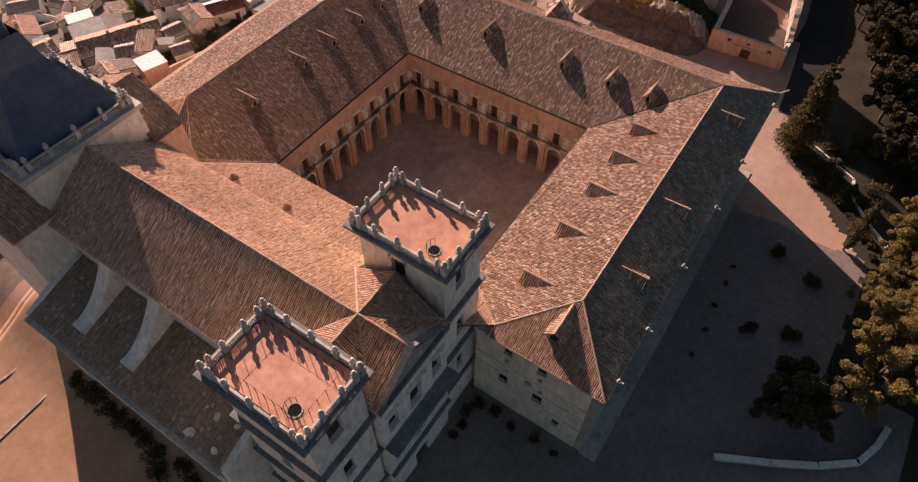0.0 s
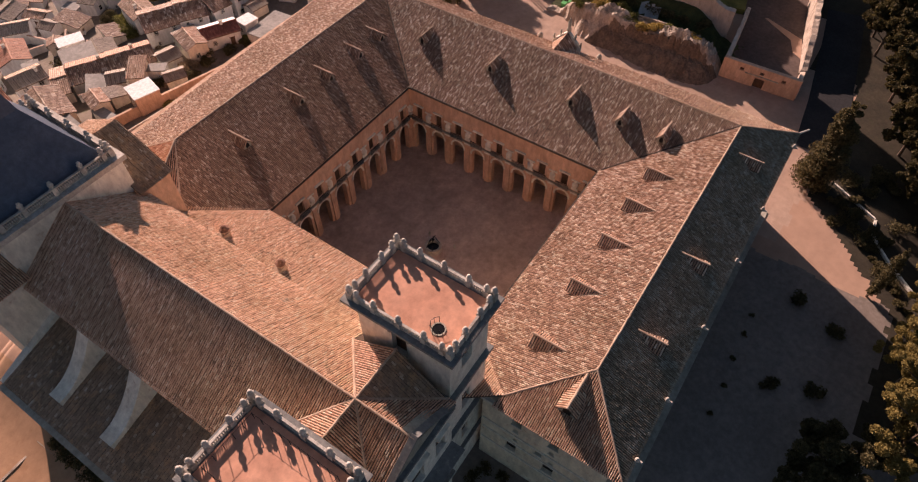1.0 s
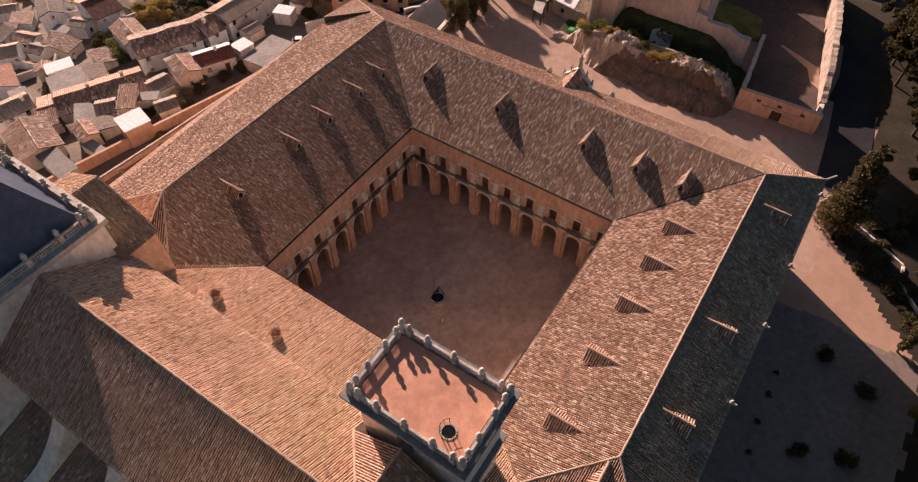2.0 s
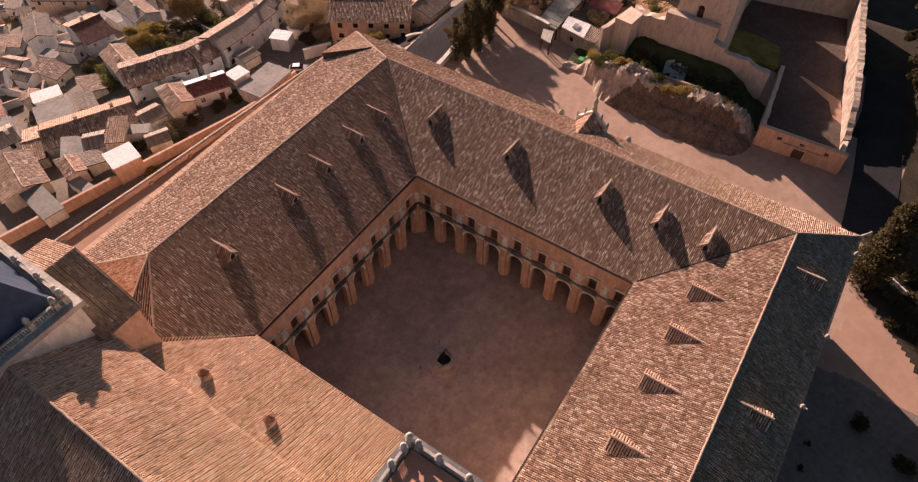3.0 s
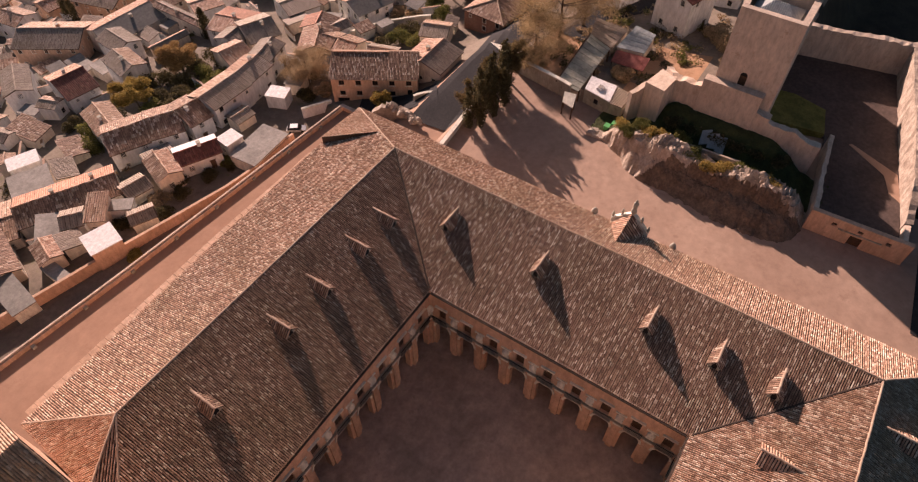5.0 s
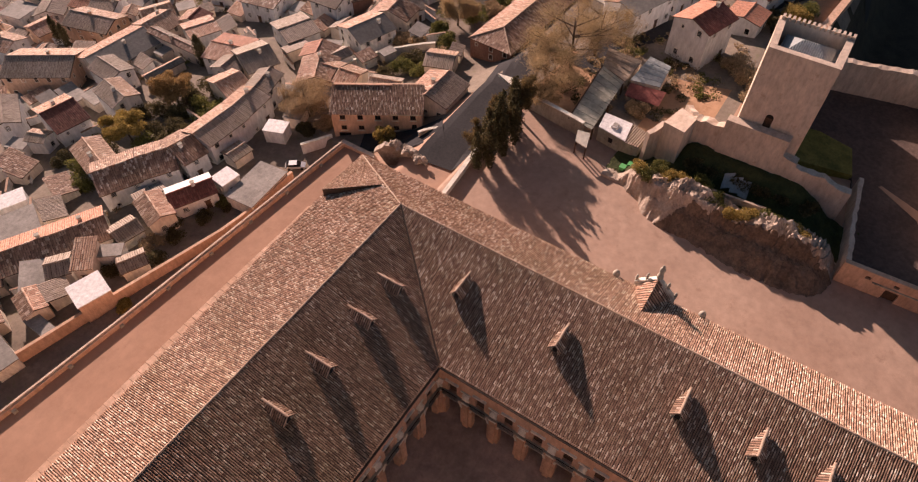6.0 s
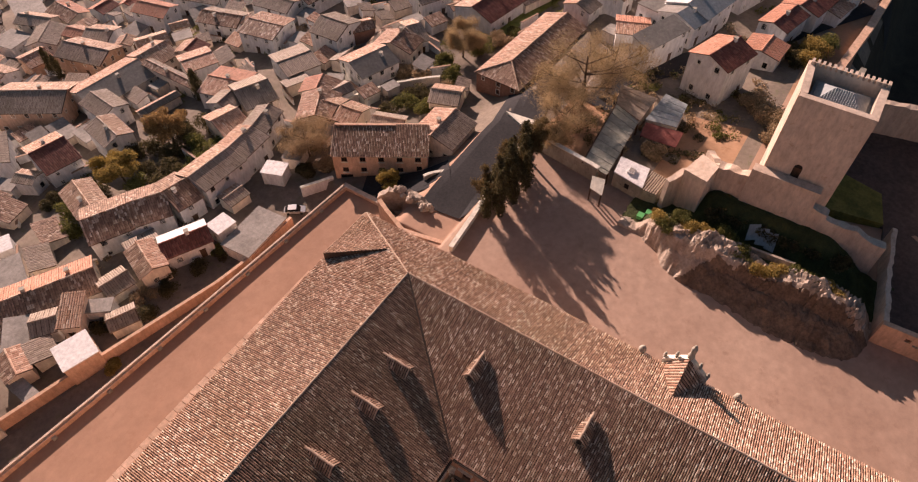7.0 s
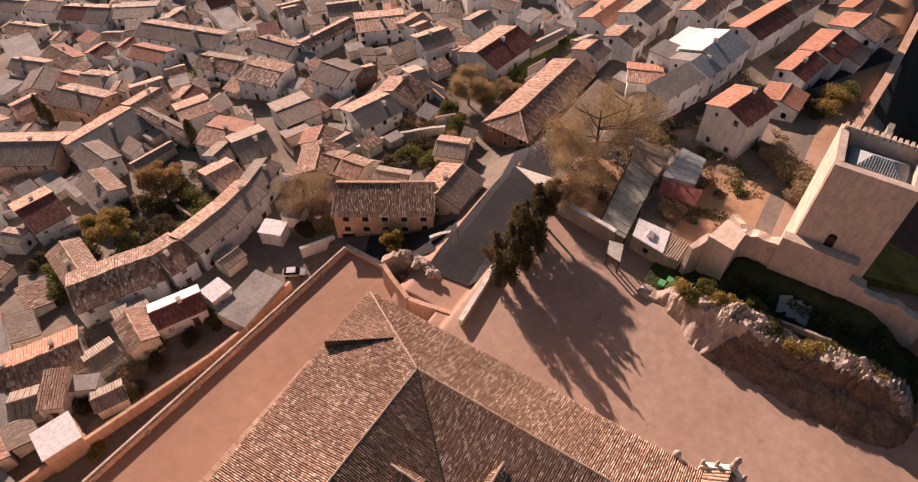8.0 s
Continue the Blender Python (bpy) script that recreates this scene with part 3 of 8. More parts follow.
# west front between the towers
front_holes = [(1.2, 2.8, 13.5, 17.0), (4.9, 6.9, 12.5, 17.5), (9.0, 10.6, 13.5, 17.0), (4.6, 7.2, -7, -1.5), (5.0, 6.8, 4.0, 8.0)]
g, m = wall_run((TL, -22.9), (TR, -22.9), -7, 20.9, 1.4, front_holes)
part("front_wall", g, "stone", church)
for h in front_holes:
    window(m, *h, church, deep=0.7)
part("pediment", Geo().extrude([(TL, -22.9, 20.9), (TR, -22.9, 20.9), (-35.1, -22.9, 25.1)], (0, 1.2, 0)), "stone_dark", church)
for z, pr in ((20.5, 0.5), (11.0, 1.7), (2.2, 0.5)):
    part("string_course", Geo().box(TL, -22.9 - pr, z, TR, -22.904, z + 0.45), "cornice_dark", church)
for s, t in ((TL, -35.1), (TR, -35.1)):
    curve = [(s + (t - s) * k / 10, 21.3 + 4.3 * k / 10 + 0.1 * math.sin(math.pi * k / 10)) for k in range(11)]
    part("raking_cornice", Geo().extrude([(x, -22.75, z) for x, z in curve] + [(x, -22.75, z + 0.25) for x, z in curve[::-1]], (0, -0.75, 0)), "cornice_dark", church, "broad dark weathered coping over the front")
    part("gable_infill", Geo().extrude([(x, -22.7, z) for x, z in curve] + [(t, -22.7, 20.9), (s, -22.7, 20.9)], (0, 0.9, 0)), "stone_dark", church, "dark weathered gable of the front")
for k in range(7):
    x = TL + 0.8 + k * 1.7
    part("bracket", Geo().extrude([(x, -22.904, 10.0), (x, -22.904, 11.0), (x, -24.3, 11.0), (x, -24.3, 10.7)], (0.45, 0, 0)), "stone", church)
for c, wd in ((-35.1, 3.2), (-39.2, 2.2), (-31.0, 2.2)):
    part("window_hood", Geo().box(c - wd / 2, -23.35, 17.7, c + wd / 2, -22.906, 18.0), "stone", church)
# heaps of broken lime on the chapel roof
rub = random.Random(77)
for k in range(9):
    x, y, r = rub.uniform(-52.0, -45.0), rub.uniform(-9.0, -3.0), rub.uniform(0.25, 0.75)
    z = 13.6 + (x + 43.3) * 0.292
    b = tagged(part("lime_block", Geo().lathe([(r * 0.9, -0.2), (r, 0.2 * r), (r * 0.8, 0.5 * r), (r * 0.3, 0.7 * r)], (x, y, z), 6), "lime"), "broken block of white lime on the chapel roof", "rubble", "rubble on the chapel roof")
    b.data.transform(Matrix.Translation((x, y, z)) @ Matrix.Rotation(rub.uniform(0, 3), 4, "Z") @ Matrix.Diagonal((1, rub.uniform(0.5, 0.8), 1, 1)) @ Matrix.Translation((-x, -y, -z)))

# side chapels with lean-to roofs and flying buttresses
aisle = [(-43.3, YX - 1.0, 13.6), (-43.3, -9.5, 13.6), (-52.2, -9.5, 11.0), (-52.2, YX - 1.0, 11.0)]
roof_face(aisle, (-1, 0), church, "tile_rubble", 0.34, 0.42, 0.05, cover=0.5)
facade(church, (-52.2, YX - 1.2), (-52.2, -9.5), -12, 10.8, [(2.0, 4.6)], "stone", 6.0)
part("parapet", Geo().box(-53.1, -9.6, 10.2, -52.3, YX - 0.8, 10.8), "stone_dark", church)
part("aisle_end_wall", Geo().extrude([(-43.3, YX - 1.1, -10), (-52.4, YX - 1.1, -10), (-52.4, YX - 1.1, 10.8), (-43.3, YX - 1.1, 14.4)], (0, 0.9, 0)), "stone", church)
part("aisle_end_wall", Geo().extrude([(-43.3, -10.4, -10), (-52.4, -10.4, -10), (-52.4, -10.4, 10.8), (-43.3, -10.4, 14.4)], (0, 0.9, 0)), "stone", church)
for y in (16.4, 7.6):
    prof = [(-43.1, 12.0), (-43.1, 18.9)]
    for k in range(1, 11):                                    # steep at the nave wall, flattening outwards
        s = k / 10
        prof.append((-43.1 - 7.2 * s, 12.4 + 6.3 * (1 - s) ** 1.9))
    prof.append((-50.3, 11.0))
    g = Geo().extrude([(x, y - 0.95, z) for x, z in prof], (0, 1.9, 0))
    part("flying_buttress", g, "stone", church, "curved pale limestone flying buttress")

# transept
tx0, tx1, ty0, ty1, tyr = -28.0, -22.9, 24.2, 40.8, 32.5
# shaded slope: browner tile and flatter rows stand for the shade
roof_face([(tx0, tyr, 25.4), (tx1, tyr, 25.4), (tx1, ty0, 21.2), (tx0, ty0, 21.2)], (0, -1), church, "tile_rubble", rise=0.07, cover=0.5)
roof_face([(tx0, tyr, 25.4), (tx1, tyr, 25.4), (tx1, ty1, 21.2), (tx0, ty1, 21.2)], (0, 1), church, "tile")
part("transept_wall", Geo().prism([(tx0, ty0 + 0.6), (tx1 - 0.3, ty0 + 0.6), (tx1 - 0.3, ty1 - 0.6), (tx0, ty1 - 0.6)], -10, 21.0), "ochre", church)
part("transept_gable", Geo().extrude([(tx1 - 0.35, ty0 + 0.6, 21.0), (tx1 - 0.35, ty1 - 0.6, 21.0), (tx1 - 0.35, tyr, 25.2)], (-0.6, 0, 0)), "ochre", church)
tx2 = -48.5
roof_face([(-43, tyr, 25.4), (tx2, tyr, 25.4), (tx2, ty0, 21.2), (-43, ty0, 21.2)], (0, -1), church, "tile_red")
roof_face([(-43, tyr, 25.4), (tx2, tyr, 25.4), (tx2, ty1, 21.2), (-43, ty1, 21.2)], (0, 1), church, "tile")
part("transept_wall", Geo().prism([(tx2 + 0.3, ty0 + 0.6), (-43, ty0 + 0.6), (-43, ty1 - 0.6), (tx2 + 0.3, ty1 - 0.6)], -12, 21.0), "stone", church)

# ---- crossing tower with slate roof ----
crossing = thing("crossing_tower", (-35.3, 33.6, 20), "square stone crossing tower with balustrade and blue slate roof", "tower")
cx0, cx1, cy0, cy1 = -43.2, -27.4, 25.5, 41.5
part("tower_wall", Geo().box(cx0, cy0, 4, cx1, cy1, 25.9), "stone", crossing)
part("cornice", Geo().box(cx0 - 0.5, cy0 - 0.5, 25.904, cx1 + 0.5, cy1 + 0.5, 26.6), "finial", crossing)
mx, my = (cx0 + cx1) / 2, (cy0 + cy1) / 2
rings = [(6.9, 26.6), (6.7, 27.3), (4.6, 31.2), (2.9, 34.6), (2.2, 38.0)]
g = Geo().add([(mx + a * r, my + b * r, z) for r, z in rings for a, b in ((-1, -1), (1, -1), (1, 1), (-1, 1))], [(4 * k + i, 4 * k + (i + 1) % 4, 4 * k + (i + 1) % 4 + 4, 4 * k + i + 4) for k in range(4) for i in range(4)])
part("slate_roof", g, "slate", crossing, "steep dark blue slate roof")
part("lantern", Geo().lathe([(2.0, 0), (2.0, 3.5), (2.4, 3.6), (2.2, 4.0), (0.8, 6.0), (0.25, 9.0), (0.05, 11.0)], (mx, my, 37.5), 8), "slate", crossing)

# ---- towers of the west front ----
VASE = [(0.20, 0), (0.22, 0.1), (0.10, 0.16), (0.13, 0.3), (0.23, 0.45), (0.25, 0.58), (0.17, 0.72), (0.09, 0.8), (0.17, 0.9), (0.15, 1.02), (0.03, 1.12)]
BALUSTER = [(0.11, 0), (0.11, 0.05), (0.06, 0.08), (0.10, 0.19), (0.06, 0.33), (0.05, 0.38), (0.10, 0.42), (0.10, 0.48)]


def balustrade(owner, x0, y0, x1, y1, z, posts_x, posts_y, scale=1.0):
    """A stone balustrade round a rectangle: plinth and rail per side, pedestals with vase finials, turned balusters."""
    shapes = []
    for name, g in (("baluster", Geo().lathe([(r * 1.2 * scale, h * 1.5 * scale) for r, h in BALUSTER], n=6)), ("vase_finial", Geo().lathe([(r * 1.55 * scale, h * 0.98 * scale) for r, h in VASE], n=8)),
                    ("pedestal", Geo().box(-0.32 * scale, -0.32 * scale, 0, 0.32 * scale, 0.32 * scale, 1.15 * scale))):
        me = bpy.data.meshes.new(name)
        me.from_pydata(g.v, [], g.f)
        me.materials.append(MAT["finial"])
        me.polygons.foreach_set("use_smooth", [name != "pedestal"] * len(me.polygons))
        shapes.append(me)
    first_b, first_v, first_p = shapes
    for (ax, ay), (bx, by), count in (((x0, y0), (x1, y0), posts_x), ((x1, y0), (x1, y1), posts_y), ((x1, y1), (x0, y1), posts_x), ((x0, y1), (x0, y0), posts_y)):
        d = Vector((bx - ax, by - ay, 0))
        length = d.length
        d.normalize()
        n = Vector((-d.y, d.x, 0))
        m = Matrix(((d.x, n.x, 0, ax), (d.y, n.y, 0, ay), (0, 0, 1, z), (0, 0, 0, 1)))
        k = 0.2 * scale
        part("plinth", Geo().box(k * 1.6, -k, 0, length - k * 1.6, k, 0.2 * scale, m), "finial", owner)
        part("handrail", Geo().box(k * 1.6, -k * 0.75, 0.92 * scale, length - k * 1.6, k * 0.75, 1.08 * scale, m), "finial", owner)
        # corner posts stand close to a twin on each side
        stops = [0.0, 1.05 * scale] + [length * (i + 1) / (count + 1) for i in range(count)] + [length - 1.05 * scale]
        for i, u in enumerate(stops):
            big = 1.12 if i == 0 else 1.0
            at = m @ Vector((u, 0, 0))
            same("pedestal", first_p, Matrix.Translation(at) @ Matrix.Diagonal((big, big, big, 1)), owner)
            same("vase_finial", first_v, Matrix.Translation(at + Vector((0, 0, 1.15 * scale * big))) @ Matrix.Diagonal((big, big, big, 1)), owner)
        for a, b in zip(stops, stops[1:] + [length]):
            gap = b - a - 0.7 * scale
            cnt = max(1, round(gap / (0.28 * scale)))
            for i in range(cnt):
                u = a + 0.35 * scale + (i + 0.5) * gap / cnt
                same("baluster", first_b, Matrix.Translation(m @ Vector((u, 0, 0.2 * scale))), owner)


def bell_tower(x0, y0, x1, y1, label, railing):
    t = thing("bell_tower", ((x0 + x1) / 2, (y0 + y1) / 2, -6), label, "tower", "twin towers of the church front")
    deck, foot = 29.14, 29.1
    # four walls with belfry openings
    for (p, q, nm) in (((x0, y0), (x1, y0), 1), ((x1, y0), (x1, y1), 1), ((x1, y1), (x0, y1), 1), ((x0, y1), (x0, y0), 1)):
        length = (Vector(q) - Vector(p)).length
        c = length / 2
        holes = [(c - 0.9, c + 0.9, 23.0, 26.4), (c - 0.7, c + 0.7, 13.5, 16.5), (c - 0.6, c + 0.6, 5.0, 7.6)]
        d = (Vector(q) - Vector(p)).normalized()
        g, m = wall_run((p[0], p[1]), (q[0] - d.x * 0.9, q[1] - d.y * 0.9), -10, 28.0, 0.9, [(a - 0.45, b - 0.45, lo, hi) for a, b, lo, hi in holes])
        part("tower_wall", g, "stone", t)
        band = [(r * math.cos(math.pi * k / 8), r * math.sin(math.pi * k / 8) * 0.9) for r, ks in ((0.95, range(9)), (1.25, range(8, -1, -1))) for k in ks]
        arch = Geo().extrude([m @ Vector((c - 0.45 + u, -0.1, 26.4 + w)) for u, w in band], m.to_3x3() @ Vector((0, 0.096, 0)))
        part("arch_moulding", arch, "stone_dark", t)
        part("shutter", Geo().box(c - 1.35, 0.6, 23.0, c + 0.45, 0.66, 26.4, m), "wood", t)
        for h in holes[1:]:
            window(m, h[0] - 0.45, h[1] - 0.45, h[2], h[3], t, deep=0.5)
    for z, pr in ((19.6, 0.55), (10.6, 0.5), (2.0, 0.4)):
        g = Geo()
        for a, b, c, d in ((x0 - pr, y0 - pr, x1 + pr, y0 - 0.004), (x0 - pr, y1 + 0.004, x1 + pr, y1 + pr), (x0 - pr, y0 - 0.004, x0 - 0.004, y1 + 0.004), (x1 + 0.004, y0 - 0.004, x1 + pr, y1 + 0.004)):
            g.box(a, b, z, c, d, z + 0.5)
        part("string_course", g, "cornice_dark", t)
    for z, pr, th in ((28.0, 0.35, 0.4), (28.4, 0.7, 0.35), (28.75, 1.0, 0.35)):
        part("cornice", Geo().box(x0 - pr, y0 - pr, z, x1 + pr, y1 + pr, z + th - 0.004), "cornice_dark" if z > 28.2 else "stone", t)
    part("deck", Geo().box(x0 + 0.1, y0 + 0.1, 29.103, x1 - 0.1, y1 - 0.1, deck + 0.06), "deck", t, "plain red tiled roof deck")
    balustrade(t, x0 - 0.25, y0 - 0.25, x1 + 0.25, y1 + 0.25, foot, 2, 3, 0.8)
    # stair hatch in the corner
    hatch = Geo().lathe([(0.72, 0), (0.72, 0.07), (0.58, 0.07), (0.58, 0.01)], (x0 + 1.5, y0 + 2.2, deck + 0.06), 16)
    h = part("stair_hatch", hatch, "stone_dark", t)
    part("hatch_hole", Geo().lathe([(0.57, 0.012), (0.57, 0.03)], (x0 + 1.5, y0 + 2.2, deck + 0.06), 16), "glass", h)
    for k in range(7):
        a = 0.5 + k * 0.62
        px_, py_ = x0 + 1.5 + 0.78 * math.cos(a), y0 + 2.2 + 0.78 * math.sin(a)
        part("hatch_post", Geo().rod((px_, py_, deck + 0.06), (px_, py_, deck + 1.0), 0.03, n=5), "iron", h)
        nx_, ny_ = x0 + 1.5 + 0.78 * math.cos(a + 0.62), y0 + 2.2 + 0.78 * math.sin(a + 0.62)
        part("hatch_rail", Geo().rod((px_, py_, deck + 0.98), (nx_, ny_, deck + 0.98), 0.025, n=5), "iron", h)
    if railing:
        i = 0.85
        ring = [(x0 + i, y0 + i), (x1 - i, y0 + i), (x1 - i, y1 - i), (x0 + i, y1 - i)]
        for a, b in zip(ring, ring[1:] + ring[:1]):
            n = int((Vector(b) - Vector(a)).length / 1.0)
            for k in range(n):
                p = Vector(a).lerp(Vector(b), k / n)
                part("rail_post", Geo().rod((p.x, p.y, deck + 0.05), (p.x, p.y, deck + 1.15), 0.035), "iron", t)
            part("rail_wire", Geo().rod((*a, deck + 1.1), (*b, deck + 1.1), 0.015, n=4), "iron", t)
    return t


bell_tower(-28.4, -22.2, -21.6, -11.4, "limestone church tower with vase balustrade round a red deck", False)
bell_tower(-48.4, -22.2, -41.4, -11.4, "limestone church tower, iron posts inside its vase balustrade", True)
balustrade(crossing, cx0 + 0.5, cy0 + 0.5, cx1 - 0.5, cy1 - 0.5, 26.603, 3, 3, 0.9)


# ---- ground ----
def ramp_to(v, a, b):
    t = min(1.0, max(0.0, (v - a) / (b - a)))
    return t * t * (3 - 2 * t)


def ground_z(x, y):
    """Height of the land: a level hilltop, falling towards the town."""
    z = GROUND - 2.9 * ramp_to(y, 43.2, 44.6) - 0.6 * min(8.0, max(0.0, y - 54.0)) - 0.165 * max(0.0, y - 62)
    if x < (60 if y > 58 else 54.5) and y > 47:
        z = min(z, -17.0)
    z -= 2.5 * ramp_to(x, 82, 112) * ramp_to(y, 2, 20) * (1 - ramp_to(y, 60, 110))
    z -= 4.2 * ramp_to(-x, 46, 58) * (1 - ramp_to(y, 60, 90))
    z -= 16.0 * ramp_to(-y, 78, 130)
    z -= 24.0 * ramp_to(x, 127, 165) * (1 - ramp_to(y, -16, -4))
    z -= 2.0 * ramp_to(x, 120, 160) * (1 - ramp_to(y, 0, 60))
    z -= 6.0 * ramp_to(-y, 57, 80) * ramp_to(x, 30, 60)
    return z


def strip(name, pts, wide, mat, lift=0.12, label="", category="road"):
    """A road or path laid along a plan line over the land."""
    g = Geo()
    rows = []
    line = [Vector(p) for p in pts]
    fine = []
    for a, b in zip(line, line[1:]):
        n = max(1, int((b - a).length / 3))
        fine += [a.lerp(b, i / n) for i in range(n)]
    fine.append(line[-1])
    for i, p in enumerate(fine):
        d = (fine[min(i + 1, len(fine) - 1)] - fine[max(i - 1, 0)]).normalized()
        n = Vector((-d.y, d.x))
        rows.append([p + n * (k - 3) / 6 * wide for k in range(7)])
    v = [(q.x, q.y, ground_z(q.x, q.y) + lift) for r in rows for q in r]
    f = [(7 * i + k, 7 * i + k + 1, 7 * i + k + 8, 7 * i + k + 7) for i in range(len(fine) - 1) for k in range(6)]
    return tagged(part(name, g.add(v, f), mat), label, category, kind="structure")


MAT["town_ground"] = earthy("town_yards_and_lanes", (0.165, 0.137, 0.108), (0.275, 0.225, 0.175), 0.07, 0.9, 0.95, (0.10, 0.11, 0.045), 0.1)
MAT["asphalt"] = earthy("grey_asphalt", (0.033, 0.033, 0.035), (0.050, 0.049, 0.051), 0.1, 2.0, 0.95, None, 0.02)
MAT["asphalt"].node_tree.nodes["Principled BSDF"].inputs["Specular IOR Level"].default_value = 0.1
g = Geo()
xs = sorted({-900, -500, -300, 400, 600, 1000, *range(-200, 321, 3), *[20 + 0.75 * k for k in range(56)]})
ys = sorted({-900, -500, -300, 400, 600, 1000, *range(-220, 321, 3), *[-76 + 0.75 * k for k in range(44)], *[41 + 0.6 * k for k in range(25)]})
g.add([(x, y, ground_z(x, y)) for y in ys for x in xs], [(j * len(xs) + i, j * len(xs) + i + 1, (j + 1) * len(xs) + i + 1, (j + 1) * len(xs) + i) for j in range(len(ys) - 1) for i in range(len(xs) - 1)])
gr = tagged(part("ground", g, "sand", smooth=True), "packed sandy earth of the hilltop and the town's yards", "ground", kind="structure")
gr.data.materials.append(MAT["town_ground"])
# needle litter under the wood, near black with shade put into its colour
MAT["shade_litter"] = earthy("shaded_pine_litter", (0.030, 0.026, 0.018), (0.058, 0.047, 0.03), 0.2, 1.5, 0.95, (0.03, 0.035, 0.015), 0.1)
gr.data.materials.append(MAT["shade_litter"])
MAT["field"] = earthy("orange_field_earth", (0.36, 0.215, 0.125), (0.43, 0.265, 0.16), 0.06, 0.6, 0.95, (0.29, 0.165, 0.09), 0.05, False, 0.7)
gr.data.materials.append(MAT["field"])
MAT["plaza"] = earthy("greyish_trodden_plaza", (0.365, 0.25, 0.185), (0.45, 0.322, 0.243), 0.055, 0.7, 0.95, (0.30, 0.203, 0.148), 0.03, False, 0.6)
gr.data.materials.append(MAT["plaza"])
# darker earth, the terrace's shade put into its colour
MAT["shaded_earth"] = earthy("shaded_terrace_earth", (0.205, 0.172, 0.147), (0.27, 0.225, 0.19), 0.08, 1.2, 0.95, (0.165, 0.142, 0.125), 0.03)
gr.data.materials.append(MAT["shaded_earth"])
for p in gr.data.polygons:
    c = p.center + Vector((1.2 * noise.noise((p.center.x * 0.25, p.center.y * 0.25, 0)), 1.2 * noise.noise((p.center.x * 0.25, p.center.y * 0.25, 9)), 0))
    if c.y > 58 or (c.x > 84 and c.y > 4) or c.x > 135:
        p.material_index = 1
    if 34 < c.x < 86 and -46 < c.y < 43.5:
        p.material_index = 4
    if c.x < -51 and -10 < c.y < 60:
        p.material_index = 3
    # dark earth painted where the terrace and the front lie in shade
    if (c.y < -40.5 and -24 < c.x < 31) or (c.y < -23 and -58 < c.x <= -20):
        p.material_index = 5
    if (82.5 < c.x < 108 and 33 < c.y < 44) or (88 < c.x < 112 and 8 < c.y < 19) or (128 < c.x < 210 and -5 < c.y < 4):
        p.material_index = 3
    # the same dark ground stands for shade past the lane and the ruin
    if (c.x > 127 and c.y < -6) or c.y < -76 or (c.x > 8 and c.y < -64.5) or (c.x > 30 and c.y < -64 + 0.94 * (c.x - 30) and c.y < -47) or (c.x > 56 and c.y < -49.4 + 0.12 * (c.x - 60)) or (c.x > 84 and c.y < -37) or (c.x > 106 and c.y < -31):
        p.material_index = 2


tagged(part("pavement", Geo().box(-23.3, -42.1, GROUND - 0.4, 40.0, -39.81, GROUND + 0.14), "stone_dark"), "narrow pale pavement along the foot of the wing", "pavement", kind="structure")

# ---- terrace, parapets and plaza walls ----
MAT["castle"] = earthy("tawny_castle_masonry", (0.56, 0.445, 0.35), (0.68, 0.56, 0.45), 0.15, 1.1, 0.92, (0.42, 0.30, 0.215), 0.1, True)
def low_wall(name, pts, z0, z1, thick, mat, label, category="wall", cap=True, cap_wide=0.0, cap_mat="stone"):
    t = thing(name, (*pts[0], z0), label, category)
    for (a, b) in zip(pts, pts[1:]):
        g, m = wall_run(a, b, z0, z1, thick)
        part("wall_body", g, mat, t)
        if cap:
            length = (Vector(b) - Vector(a)).length
            part("coping", Geo().box(-0.05, -0.12, z1 + 0.003, length + 0.05, cap_wide or thick + 0.12, z1 + 0.2, m), cap_mat, t)
    return t


terrace = [(60.0, 72.6), (3.8, 75.6), (-40.0, 78.6), (-40.0, 44.0), (60.0, 46.0)]
MAT["terrace"] = earthy("reddish_terrace_earth", (0.345, 0.208, 0.14), (0.41, 0.257, 0.176), 0.05, 0.5, 0.95, (0.32, 0.19, 0.125), 0.03, False, 0.5)
tagged(part("terrace", Geo().prism(terrace, -19, -13.0), "terrace"), "level terrace of reddish packed earth below the wing", "terrace", kind="structure")
par = low_wall("parapet_wall", [(60.0, 72.0), (32.0, 73.4), (3.8, 74.9), (-40.0, 78.0)], -19, -12.1, 0.7, "ochre", "low ochre stone parapet with worn coping along the terrace", cap_wide=0.22, cap_mat="castle")
for k in range(9):
    x = 52 - 9.5 * k
    y = 72.4 + (52 - x) * 0.053 - 1.6
    part("drain_stub", Geo().box(x - 0.35, y + 0.5, -13.0, x + 0.35, y + 1.35, -12.45), "stone_dark", par)
low_wall("parapet_wall", [(60.0, 58.0), (60.0, 72.0)], -19, -12.1, 0.7, "ochre", "ochre stone end wall of the terrace", cap_mat="castle")
low_wall("retaining_wall", [(48.5, 77.2), (38.0, 76.6), (29.4, 77.6), (18.0, 80.2), (1.7, 84.0), (-22.0, 89.0)], -24, -14.4, 0.6, "ochre", "tall orange-brown retaining wall above the yards", cap=False)
